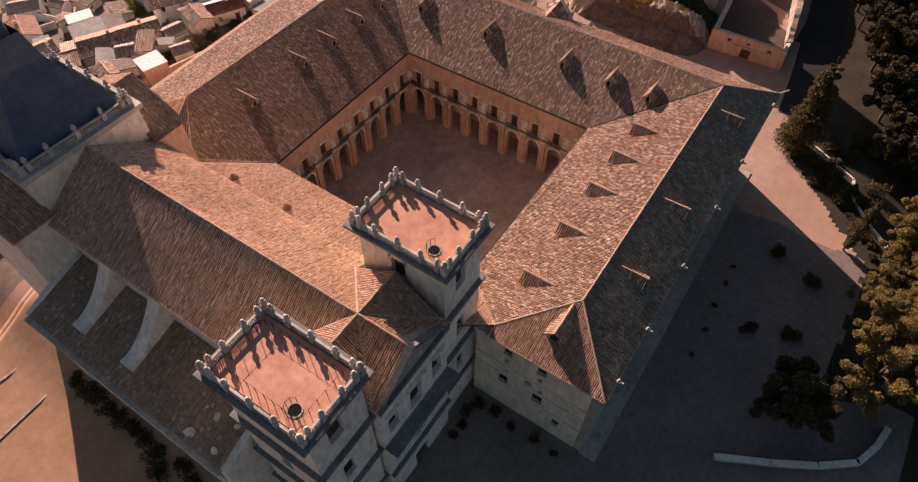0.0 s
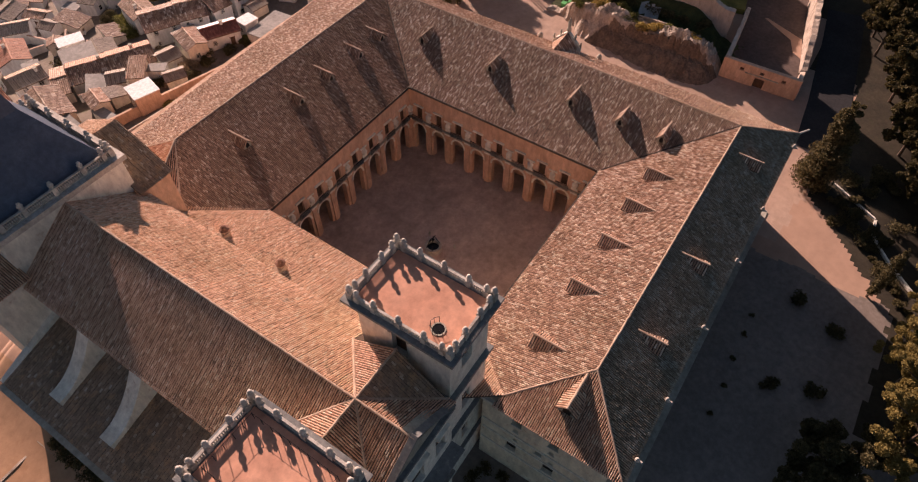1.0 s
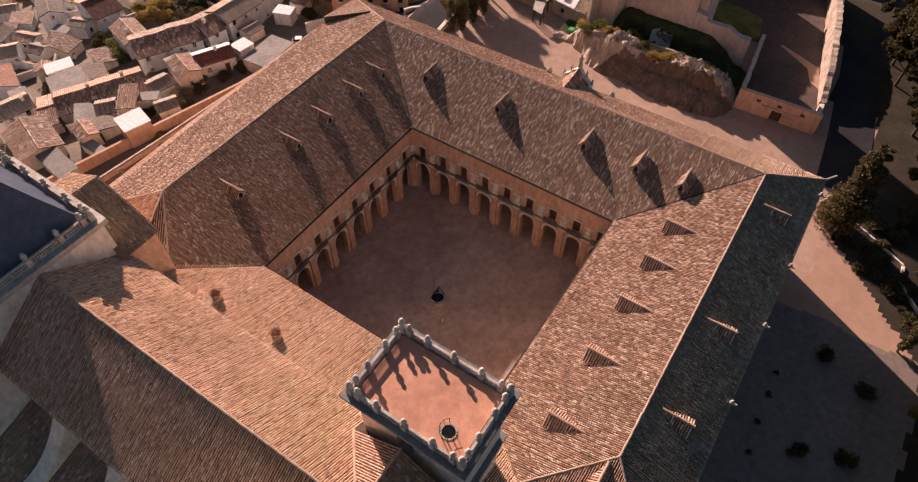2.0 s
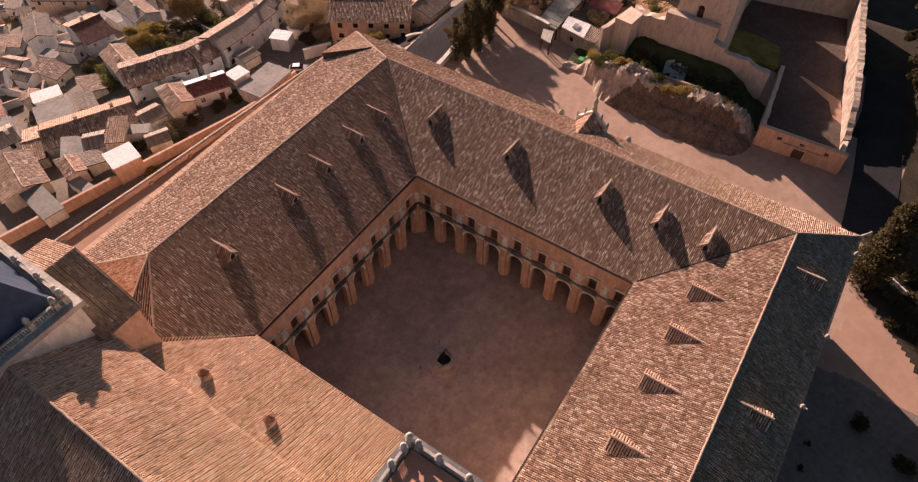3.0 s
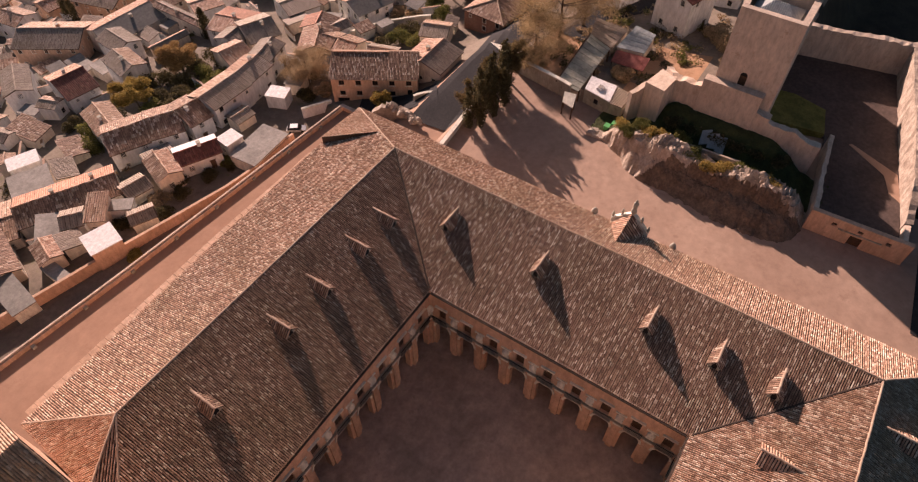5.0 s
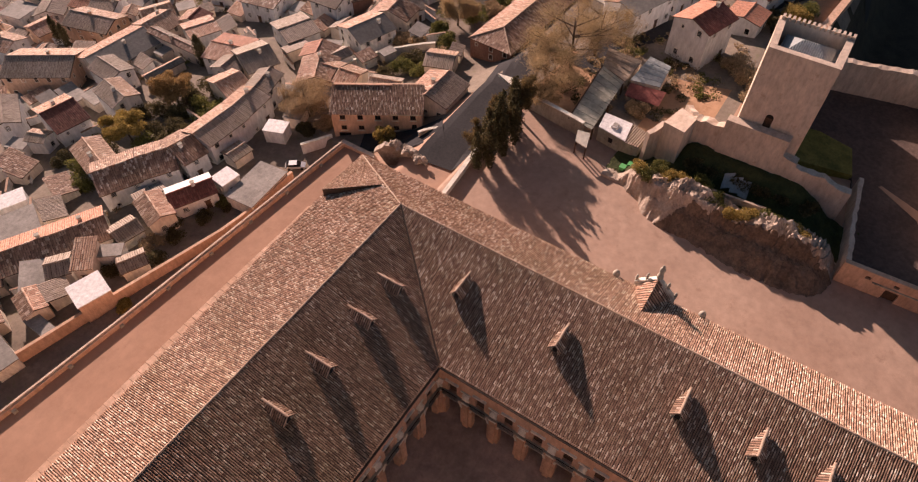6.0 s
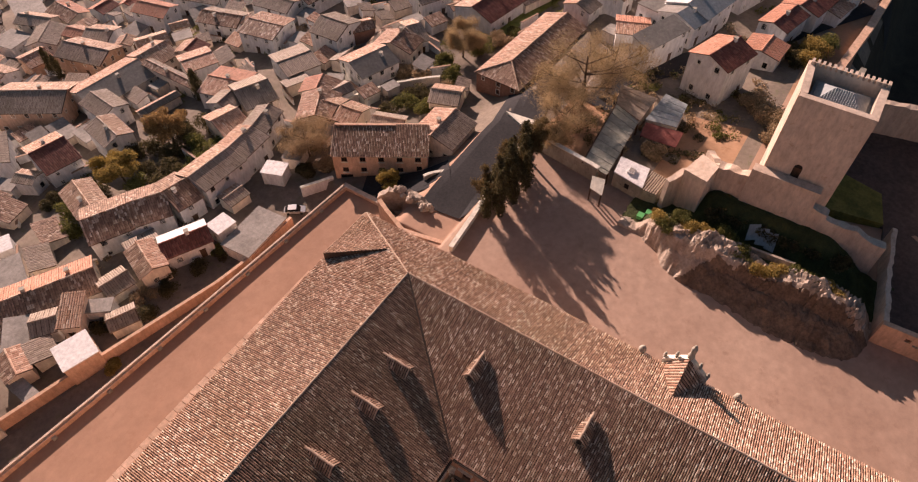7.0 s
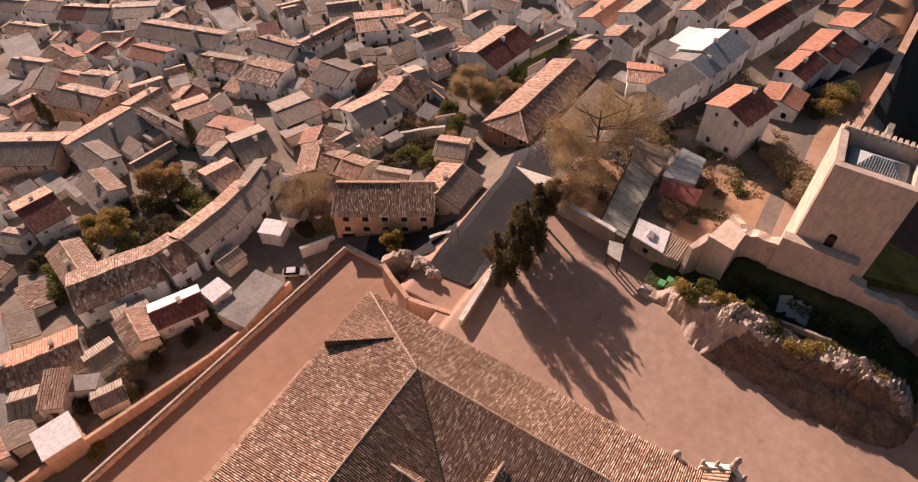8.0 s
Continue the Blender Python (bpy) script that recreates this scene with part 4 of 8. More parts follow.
strip("path", [(50, 75.5), (30, 76.0), (10, 79.0), (-20, 83.5)], 4.5, "town_ground", 0.25, "shaded earth path below the parapet", "path")
low_wall("plaza_wall", [(82.1, 44.0), (66.0, 42.8), (59.7, 42.0), (52.0, 41.3)], -14, -3.6, 0.6, "stone", "pale stone parapet between plaza and road")
low_wall("retaining_wall", [(55.6, 43.0), (54.2, 49.9), (53.8, 52.4), (56.0, 57.6), (57.4, 60.4)], -18, -7.5, 0.8, "ochre", "rough stone retaining wall below the plaza", cap=False)
strip("road", [(60.6, 48.6), (66, 49.2), (75, 49.6), (90, 50.2), (104, 54), (122, 64)], 10.0, "asphalt", 0.25, "dark shaded asphalt road beside the plaza wall")
strip("road", [(61.5, 69.0), (64.5, 63.0), (67.5, 58.5), (71.0, 54.0)], 8.5, "asphalt", 0.3, "dark asphalt forecourt before the ochre house")
tagged(part("pavement", Geo().prism([(92.4, 53.8), (88.9, 45.8), (93.3, 45.5)], -12, -7.6), "stone"), "pale concrete apron at the road's edge", "pavement", kind="structure")
MAT["lawn"] = earthy("yellow_green_lawn", (0.15, 0.17, 0.03), (0.29, 0.27, 0.065), 0.3, 1.8, 0.95, (0.09, 0.12, 0.03), 0.15)
strip("lawn", [(124, 80), (138, 77.5), (158, 73.5)], 7.5, "lawn", 0.2, "strip of yellow-green grass behind the brick hall", "lawn")
strip("street", [(103, 38), (118, 36), (135, 24), (160, 8), (190, -10)], 7.0, "asphalt", 0.2, "narrow street between rows of white houses", "street")
strip("road", [(60, -45.0), (75, -43.6), (100, -40.2), (111, -38.4)], 8.0, "asphalt", 0.12, "shaded asphalt lane beside the ruin")


# ---- town houses ----
MAT["white"] = earthy("whitewashed_plaster", (0.66, 0.65, 0.63), (0.77, 0.76, 0.745), 0.2, 1.2, 0.9, (0.68, 0.62, 0.55), 0.03, True)
MAT["cream"] = earthy("cream_plaster", (0.68, 0.58, 0.47), (0.80, 0.71, 0.60), 0.2, 1.2, 0.9, (0.55, 0.46, 0.37), 0.03, True)
MAT["rock"] = earthy("tilted_limestone_rock", (0.34, 0.27, 0.21), (0.56, 0.47, 0.38), 0.5, 1.6, 0.95, (0.20, 0.155, 0.115), 0.3)
MAT["brick"] = earthy("red_brick", (0.25, 0.13, 0.09), (0.34, 0.19, 0.135), 0.3, 2.0, 0.9, None, 0.04)
# roof tones, paired on many houses as sunlit and shaded slope
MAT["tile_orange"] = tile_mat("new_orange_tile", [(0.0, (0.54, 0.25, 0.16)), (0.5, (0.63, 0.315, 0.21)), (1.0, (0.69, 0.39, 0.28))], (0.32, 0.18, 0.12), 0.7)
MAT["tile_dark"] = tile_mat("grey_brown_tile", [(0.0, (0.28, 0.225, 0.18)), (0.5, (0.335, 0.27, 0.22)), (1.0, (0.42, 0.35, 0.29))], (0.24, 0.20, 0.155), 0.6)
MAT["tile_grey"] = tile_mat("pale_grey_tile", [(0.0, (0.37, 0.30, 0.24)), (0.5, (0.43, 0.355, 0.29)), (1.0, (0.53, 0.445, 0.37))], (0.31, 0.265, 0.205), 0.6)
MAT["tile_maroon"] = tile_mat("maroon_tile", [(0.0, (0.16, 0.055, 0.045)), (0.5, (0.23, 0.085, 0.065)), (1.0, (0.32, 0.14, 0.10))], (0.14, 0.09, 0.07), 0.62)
MAT["sheet_white"] = earthy("pale_roof_sheet", (0.74, 0.73, 0.71), (0.83, 0.82, 0.80), 0.3, 1.5, 0.7, None, 0.02)
MAT["sheet_grey"] = earthy("fibre_cement_sheet", (0.24, 0.225, 0.20), (0.36, 0.335, 0.30), 0.25, 1.5, 0.85, (0.18, 0.16, 0.13), 0.03)
MAT["sheet_dark"] = earthy("dark_grey_roof_sheet", (0.19, 0.18, 0.16), (0.26, 0.245, 0.215), 0.25, 1.5, 0.8, None, 0.03)
MAT["sheet_blue"] = earthy("blue_grey_roof_sheet", (0.28, 0.315, 0.32), (0.36, 0.395, 0.395), 0.25, 1.5, 0.7, None, 0.03)
LOOKS = {"tile_worn": "worn brown tile roof", "tile_grey": "weathered pale tile roof", "tile_moss": "lichened tile roof", "tile_dark": "grey-brown tile roof", "tile": "old clay tile roof", "tile_red": "red clay tile roof", "tile_orange": "bright orange tile roof", "tile_maroon": "maroon tile roof",
         "sheet_white": "pale sheet roof", "sheet_grey": "flat grey sheet roof", "sheet_dark": "dark grey roof", "sheet_blue": "blue-grey sheet roof"}
WALLS = {"white": "whitewashed", "cream": "cream plastered", "ochre": "ochre stone", "stone": "rough stone", "brick": "red brick"}


def window_mesh(w, h):
    g = Geo().box(-w / 2 - 0.1, -0.05, -0.1, w / 2 + 0.1, 0.1, -0.002)
    for a, b, c, d in ((-w / 2 - 0.1, -w / 2, 0, h), (w / 2, w / 2 + 0.1, 0, h), (-w / 2 - 0.1, w / 2 + 0.1, h, h + 0.12)):
        g.box(a, -0.05, c, b, 0.1, d)
    n = len(g.f)
    g.box(-w / 2, 0.0, 0, w / 2, 0.08, h)
    me = bpy.data.meshes.new("window")
    me.from_pydata(g.v, [], g.f)
    me.materials.append(MAT["stone"])
    me.materials.append(MAT["glass"])
    for p in me.polygons[n:]:
        p.material_index = 1
    return me


WIN, WIN_S = window_mesh(1.0, 1.3), window_mesh(0.7, 0.8)
DOOR_G = Geo().box(-0.55, -0.03, 0, 0.55, 0.1, 2.1).box(-0.7, -0.06, 2.1, 0.7, 0.1, 2.25)
DOOR = bpy.data.meshes.new("door")
DOOR.from_pydata(DOOR_G.v, [], DOOR_G.f)
DOOR.materials.append(MAT["wood"])
house_rng = random.Random(11)
BUILT = []                                                # plan of what stands in the town: x, y, turn, length, width


def house(x, y, turn, length, width, high, roof, other, wall, style, pitch):
    """A house with walls, roof (its sunward slope is often painted lighter than the other), windows, a door and at
    times a chimney; its ridge runs along turn (degrees).
    """
    rng = house_rng
    z = ground_z(x, y)
    high, pitch = high + width * pitch * 0.04, pitch * 0.85
    BUILT.append((x, y, turn, length, width))
    m = Matrix.Translation((x, y, z)) @ Matrix.Rotation(radians(turn), 4, "Z")
    size = "large" if length * width > 130 else "small"
    shed = length * width < 45 or high < 3.3
    t = thing("shed" if shed else "house", (x, y, z), "%s %s %s with a %s" % (size, WALLS[wall], "outbuilding" if shed else "house", LOOKS[roof]), "shed" if shed else "house", "houses of the town")
    hl, hw = length / 2, width / 2
    rise = hw * pitch if style in ("gable", "hip") else width * 0.22 if style == "shed" else 0.0
    W = lambda a, b, c: tuple(m @ Vector((a, b, c)))
    ax = m.to_3x3() @ Vector((0, 1, 0))
    if style == "gable":
        prof = [(-hw, -4), (hw, -4), (hw, high), (0, high + rise), (-hw, high)]
    elif style == "shed":
        prof = [(-hw, -4), (hw, -4), (hw, high + rise), (-hw, high)]
    else:                                                     # flat, or hipped at one end
        prof = [(-hw, -4), (hw, -4), (hw, high), (-hw, high)]
    part("wall", Geo().extrude([W(-hl, b, c) for b, c in prof], m.to_3x3() @ Vector((length, 0, 0))), wall, t)
    o, e, up_ = 0.3, 0.35, 0.14
    tiled = roof.startswith("tile")
    faces = []
    if style == "gable":
        s = rise / hw
        faces = [([W(-hl - o, 0, high + rise + up_), W(hl + o, 0, high + rise + up_), W(hl + o, sg * (hw + e), high - e * s + up_), W(-hl - o, sg * (hw + e), high - e * s + up_)], ax * sg) for sg in (-1, 1)]
    elif style == "shed":
        s = rise / width
        faces = [([W(-hl - o, hw + e, high + rise + e * s + up_), W(hl + o, hw + e, high + rise + e * s + up_), W(hl + o, -hw - e, high - e * s + up_), W(-hl - o, -hw - e, high - e * s + up_)], -ax)]
    elif style == "hip":
        s = pitch
        top, low = high + rise + up_, high - e * s + up_
        ax_ = m.to_3x3() @ Vector((1, 0, 0))
        for sg in (-1, 1):
            faces.append(([W(-hl + hw, 0, top), W(hl + o, 0, top), W(hl + o, sg * (hw + e), low), W(-hl - e, sg * (hw + e), low)], ax * sg))
        faces.append(([W(-hl + hw, 0, top), W(-hl - e, hw + e, low), W(-hl - e, -hw - e, low)], -ax_))
        for sg in (-1, 1):
            cap_line(W(-hl + hw, 0, top + 0.08), W(-hl - e, sg * (hw + e), low + 0.08), t, "ridge", 0.2, 1.1)
        cap_line(W(-hl + hw, 0, top + 0.08), W(hl + o, 0, top + 0.08), t, "ridge", 0.2, 1.1)
        part("gable", Geo().extrude([W(hl - 0.5, -hw, high), W(hl - 0.5, hw, high), W(hl - 0.5, 0, high + rise)], ax_ * 0.5), wall, t)
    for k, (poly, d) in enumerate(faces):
        # two tones on one roof put sun and shade into its colour
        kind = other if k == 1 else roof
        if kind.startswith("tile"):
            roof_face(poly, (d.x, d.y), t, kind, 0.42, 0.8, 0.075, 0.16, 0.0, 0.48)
        else:
            part("roof", Geo().extrude(poly, (0, 0, -0.12)), kind, t)
    if style == "gable" and tiled:
        cap_line(W(-hl - o, 0, high + rise + up_ + 0.08), W(hl + o, 0, high + rise + up_ + 0.08), t, roof, 0.2, 1.1)
    if style == "flat":
        part("roof", Geo().box(-hl - 0.15, -hw - 0.15, high + 0.004, hl + 0.15, hw + 0.15, high + 0.22, m), roof if not tiled else "sheet_grey", t)
    if not shed or high > 3.2:
        floors = 2 if high > 4.6 else 1
        for side, run, depth, turn_ in ((-1, length, hw, 0), (1, length, hw, 180), (-1, width, hl, 270), (1, width, hl, 90)):
            n = int(run / 3.3)
            for k in range(n):
                u = (k + 0.5) * run / n - run / 2 + rng.uniform(-0.35, 0.35)
                for f in range(floors):
                    if rng.random() < 0.22:
                        continue
                    zz = 1.1 + f * (high - 2.6) / 1.0 if floors == 2 else min(1.2, high - 1.7)
                    door = f == 0 and k == n // 2 and side == -1 and run == length
                    rot = Matrix.Rotation(radians(turn_), 4, "Z")
                    off = Vector((u, -depth, 0.05 if door else zz))
                    same("door" if door else "window", DOOR if door else (WIN if rng.random() < 0.7 else WIN_S), m @ rot @ Matrix.Translation(off), t)
    if not shed and style == "gable" and rng.random() < 0.6:
        cx_, cy_ = rng.uniform(-hl * 0.7, hl * 0.7), rng.uniform(-hw * 0.4, hw * 0.4)
        top = high + rise * (1 - abs(cy_) / hw) + 1.0
        ch = part("chimney", Geo().box(cx_ - 0.35, cy_ - 0.35, high, cx_ + 0.35, cy_ + 0.35, top, m), wall, t)
        part("chimney_cap", Geo().box(cx_ - 0.45, cy_ - 0.45, top + 0.003, cx_ + 0.45, cy_ + 0.45, top + 0.12, m), "stone_dark", ch)
    return t


def yard_wall(x, y, turn, length, high):
    """A low whitewashed wall between yards."""
    z = ground_z(x, y)
    m = Matrix.Translation((x, y, z)) @ Matrix.Rotation(radians(turn), 4, "Z")
    w = thing("yard_wall", (x, y, z), "low whitewashed wall between two house yards", "wall", "walls of the yards")
    part("wall_body", Geo().box(-length / 2, -0.17, -2.0, length / 2, 0.17, high, m), "white", w)
    part("coping", Geo().box(-length / 2 - 0.03, -0.25, high + 0.003, length / 2 + 0.03, 0.25, high + 0.13, m), "tile_worn", w)
    return w


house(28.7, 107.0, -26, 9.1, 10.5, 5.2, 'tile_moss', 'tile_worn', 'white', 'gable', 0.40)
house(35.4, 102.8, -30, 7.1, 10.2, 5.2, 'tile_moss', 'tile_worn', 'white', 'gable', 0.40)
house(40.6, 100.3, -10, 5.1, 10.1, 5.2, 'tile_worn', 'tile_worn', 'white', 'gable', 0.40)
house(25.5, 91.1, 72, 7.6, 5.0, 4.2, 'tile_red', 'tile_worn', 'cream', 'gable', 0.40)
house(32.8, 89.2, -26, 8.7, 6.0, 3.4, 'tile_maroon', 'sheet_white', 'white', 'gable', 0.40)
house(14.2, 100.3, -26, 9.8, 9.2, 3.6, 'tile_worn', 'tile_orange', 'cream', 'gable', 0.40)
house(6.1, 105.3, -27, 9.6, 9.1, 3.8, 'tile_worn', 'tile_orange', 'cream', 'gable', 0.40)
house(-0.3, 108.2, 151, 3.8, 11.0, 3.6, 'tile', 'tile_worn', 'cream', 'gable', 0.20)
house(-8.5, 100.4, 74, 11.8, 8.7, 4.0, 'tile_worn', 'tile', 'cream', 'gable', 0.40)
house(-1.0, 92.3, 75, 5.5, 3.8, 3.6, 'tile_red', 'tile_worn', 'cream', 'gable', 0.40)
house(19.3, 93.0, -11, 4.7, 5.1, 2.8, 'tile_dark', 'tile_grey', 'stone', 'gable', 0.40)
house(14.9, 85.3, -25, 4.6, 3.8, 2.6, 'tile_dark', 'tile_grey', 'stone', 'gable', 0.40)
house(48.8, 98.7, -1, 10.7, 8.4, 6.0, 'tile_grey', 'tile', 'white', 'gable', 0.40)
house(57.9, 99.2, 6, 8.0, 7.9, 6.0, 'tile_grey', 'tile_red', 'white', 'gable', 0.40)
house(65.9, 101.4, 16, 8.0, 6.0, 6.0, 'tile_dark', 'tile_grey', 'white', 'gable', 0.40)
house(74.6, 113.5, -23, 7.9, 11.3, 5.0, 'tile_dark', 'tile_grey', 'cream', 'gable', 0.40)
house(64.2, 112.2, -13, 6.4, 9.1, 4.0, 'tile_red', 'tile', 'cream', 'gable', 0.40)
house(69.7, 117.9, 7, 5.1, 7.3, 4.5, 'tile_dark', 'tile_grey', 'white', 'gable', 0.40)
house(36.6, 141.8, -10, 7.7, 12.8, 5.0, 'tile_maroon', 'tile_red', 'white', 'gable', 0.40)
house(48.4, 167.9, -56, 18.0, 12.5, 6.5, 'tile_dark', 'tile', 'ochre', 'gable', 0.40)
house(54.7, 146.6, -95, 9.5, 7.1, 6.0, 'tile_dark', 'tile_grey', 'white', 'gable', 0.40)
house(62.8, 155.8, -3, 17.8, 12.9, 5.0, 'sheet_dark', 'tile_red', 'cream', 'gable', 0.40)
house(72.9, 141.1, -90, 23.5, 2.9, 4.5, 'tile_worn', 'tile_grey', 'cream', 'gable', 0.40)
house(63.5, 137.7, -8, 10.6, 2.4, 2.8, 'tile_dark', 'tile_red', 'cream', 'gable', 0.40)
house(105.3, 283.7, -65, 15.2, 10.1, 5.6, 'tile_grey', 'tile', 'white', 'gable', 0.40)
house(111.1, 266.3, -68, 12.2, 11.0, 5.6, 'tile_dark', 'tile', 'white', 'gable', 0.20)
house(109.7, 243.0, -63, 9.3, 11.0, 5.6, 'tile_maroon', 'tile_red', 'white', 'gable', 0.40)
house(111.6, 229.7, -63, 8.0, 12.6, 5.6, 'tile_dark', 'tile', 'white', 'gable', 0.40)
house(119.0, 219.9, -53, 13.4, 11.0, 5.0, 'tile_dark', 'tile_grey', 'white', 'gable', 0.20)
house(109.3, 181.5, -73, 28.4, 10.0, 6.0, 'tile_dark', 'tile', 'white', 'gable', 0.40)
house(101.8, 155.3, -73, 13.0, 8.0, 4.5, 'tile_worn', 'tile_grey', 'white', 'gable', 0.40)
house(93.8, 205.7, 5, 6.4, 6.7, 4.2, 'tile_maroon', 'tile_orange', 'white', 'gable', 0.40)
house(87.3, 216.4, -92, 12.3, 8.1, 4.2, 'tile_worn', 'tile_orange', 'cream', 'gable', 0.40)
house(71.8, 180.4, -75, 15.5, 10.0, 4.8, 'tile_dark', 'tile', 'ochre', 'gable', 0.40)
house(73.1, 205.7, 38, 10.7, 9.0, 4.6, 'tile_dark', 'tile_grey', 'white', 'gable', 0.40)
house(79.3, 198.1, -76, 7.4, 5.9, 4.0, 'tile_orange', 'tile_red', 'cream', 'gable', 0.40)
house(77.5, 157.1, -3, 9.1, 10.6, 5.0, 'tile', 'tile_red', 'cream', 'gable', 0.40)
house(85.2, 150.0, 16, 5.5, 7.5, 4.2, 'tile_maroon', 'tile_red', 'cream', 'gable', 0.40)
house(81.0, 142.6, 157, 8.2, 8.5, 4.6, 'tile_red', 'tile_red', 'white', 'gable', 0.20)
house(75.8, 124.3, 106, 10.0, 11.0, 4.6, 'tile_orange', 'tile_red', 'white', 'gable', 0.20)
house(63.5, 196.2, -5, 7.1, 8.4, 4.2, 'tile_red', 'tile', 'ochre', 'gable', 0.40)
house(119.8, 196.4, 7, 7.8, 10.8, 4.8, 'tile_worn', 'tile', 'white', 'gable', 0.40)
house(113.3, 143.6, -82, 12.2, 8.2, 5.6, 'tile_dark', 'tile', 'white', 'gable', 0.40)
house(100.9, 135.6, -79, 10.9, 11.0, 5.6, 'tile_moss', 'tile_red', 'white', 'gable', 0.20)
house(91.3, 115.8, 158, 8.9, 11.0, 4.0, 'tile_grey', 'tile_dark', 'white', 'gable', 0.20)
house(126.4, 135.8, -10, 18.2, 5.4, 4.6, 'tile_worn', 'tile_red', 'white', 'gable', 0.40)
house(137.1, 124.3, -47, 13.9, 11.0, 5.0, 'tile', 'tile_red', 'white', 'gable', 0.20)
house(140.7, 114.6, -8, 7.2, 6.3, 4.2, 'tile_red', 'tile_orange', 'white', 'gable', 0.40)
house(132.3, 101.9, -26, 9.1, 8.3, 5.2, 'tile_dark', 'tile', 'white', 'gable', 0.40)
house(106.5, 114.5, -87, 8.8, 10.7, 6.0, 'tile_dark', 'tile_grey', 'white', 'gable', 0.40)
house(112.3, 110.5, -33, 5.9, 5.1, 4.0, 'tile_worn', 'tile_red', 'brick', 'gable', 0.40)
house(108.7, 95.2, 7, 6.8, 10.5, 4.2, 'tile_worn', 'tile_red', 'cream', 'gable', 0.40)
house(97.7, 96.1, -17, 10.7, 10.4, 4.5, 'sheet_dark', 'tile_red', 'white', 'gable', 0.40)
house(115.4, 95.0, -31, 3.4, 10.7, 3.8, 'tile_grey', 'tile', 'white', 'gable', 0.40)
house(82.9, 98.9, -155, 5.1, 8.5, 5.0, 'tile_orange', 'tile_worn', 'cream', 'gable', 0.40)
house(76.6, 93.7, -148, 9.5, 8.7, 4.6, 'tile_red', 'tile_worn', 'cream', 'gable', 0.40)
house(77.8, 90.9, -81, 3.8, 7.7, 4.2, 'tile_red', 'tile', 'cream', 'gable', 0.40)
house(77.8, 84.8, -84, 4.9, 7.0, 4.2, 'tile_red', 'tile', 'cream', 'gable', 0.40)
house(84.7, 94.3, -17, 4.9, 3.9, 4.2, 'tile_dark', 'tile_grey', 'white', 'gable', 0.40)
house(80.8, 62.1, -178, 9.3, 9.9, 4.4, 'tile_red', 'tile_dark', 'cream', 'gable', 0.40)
house(79.6, 75.8, -71, 7.1, 4.0, 3.6, 'tile_grey', 'tile_grey', 'stone', 'gable', 0.40)
house(93.7, 70.1, -70, 6.6, 6.6, 3.6, 'tile_grey', 'tile', 'cream', 'gable', 0.40)
house(136.8, 84.0, -8, 16.7, 12.5, 4.2, 'tile_maroon', 'tile', 'white', 'gable', 0.40)
house(146.5, 95.7, -12, 7.0, 6.3, 5.2, 'tile_dark', 'tile_grey', 'white', 'gable', 0.40)
house(157.5, 93.3, -91, 5.7, 7.0, 5.2, 'tile_dark', 'tile', 'white', 'gable', 0.40)
house(148.1, 75.2, -18, 13.2, 2.4, 2.8, 'tile_grey', 'tile_grey', 'cream', 'gable', 0.40)
house(140.2, 59.3, -7, 5.3, 7.6, 5.6, 'tile_dark', 'tile_red', 'white', 'gable', 0.40)
house(146.2, 53.5, -5, 5.9, 8.2, 5.0, 'tile_worn', 'tile_red', 'white', 'gable', 0.40)
house(159.3, 53.7, -9, 10.1, 9.3, 5.6, 'tile_dark', 'tile', 'white', 'gable', 0.40)
house(133.4, 43.0, 112, 7.6, 7.6, 2.4, 'tile_orange', 'tile_red', 'white', 'gable', 0.20)
house(126.9, 34.4, -19, 13.3, 4.8, 6.4, 'sheet_dark', 'sheet_dark', 'white', 'shed', 0.2)
house(147.0, 32.3, -12, 12.0, 11.2, 6.0, 'sheet_blue', 'sheet_white', 'white', 'gable', 0.40)
house(139.0, 33.7, -15, 5.0, 10.1, 5.4, 'sheet_blue', 'sheet_grey', 'white', 'gable', 0.40)
house(149.2, 38.2, 168, 12.5, 8.5, 3.9, 'sheet_white', 'sheet_white', 'cream', 'shed', 0.2)
house(142.3, 40.8, -12, 6.6, 7.2, 4.6, 'sheet_dark', 'sheet_dark', 'white', 'flat', 0.0)
house(166.8, 26.1, -17, 16.0, 8.1, 5.6, 'tile_maroon', 'tile_orange', 'white', 'gable', 0.40)
house(181.1, 21.9, -18, 11.6, 7.8, 5.6, 'tile_worn', 'tile_orange', 'white', 'gable', 0.40)
house(123.0, 19.9, -17, 9.8, 9.2, 9.0, 'tile_maroon', 'tile_orange', 'white', 'gable', 0.40)
house(138.9, 13.8, -4, 7.1, 8.0, 4.0, 'tile_orange', 'tile_orange', 'white', 'gable', 0.25)
house(151.5, 13.5, -13, 10.5, 6.8, 5.5, 'tile_maroon', 'tile_orange', 'white', 'gable', 0.35)
house(163.4, 10.1, -12, 12.1, 8.8, 5.0, 'tile_maroon', 'tile_orange', 'white', 'gable', 0.32)
house(174.9, 5.8, -15, 8.5, 11.0, 5.0, 'tile_red', 'tile_orange', 'white', 'gable', 0.30)
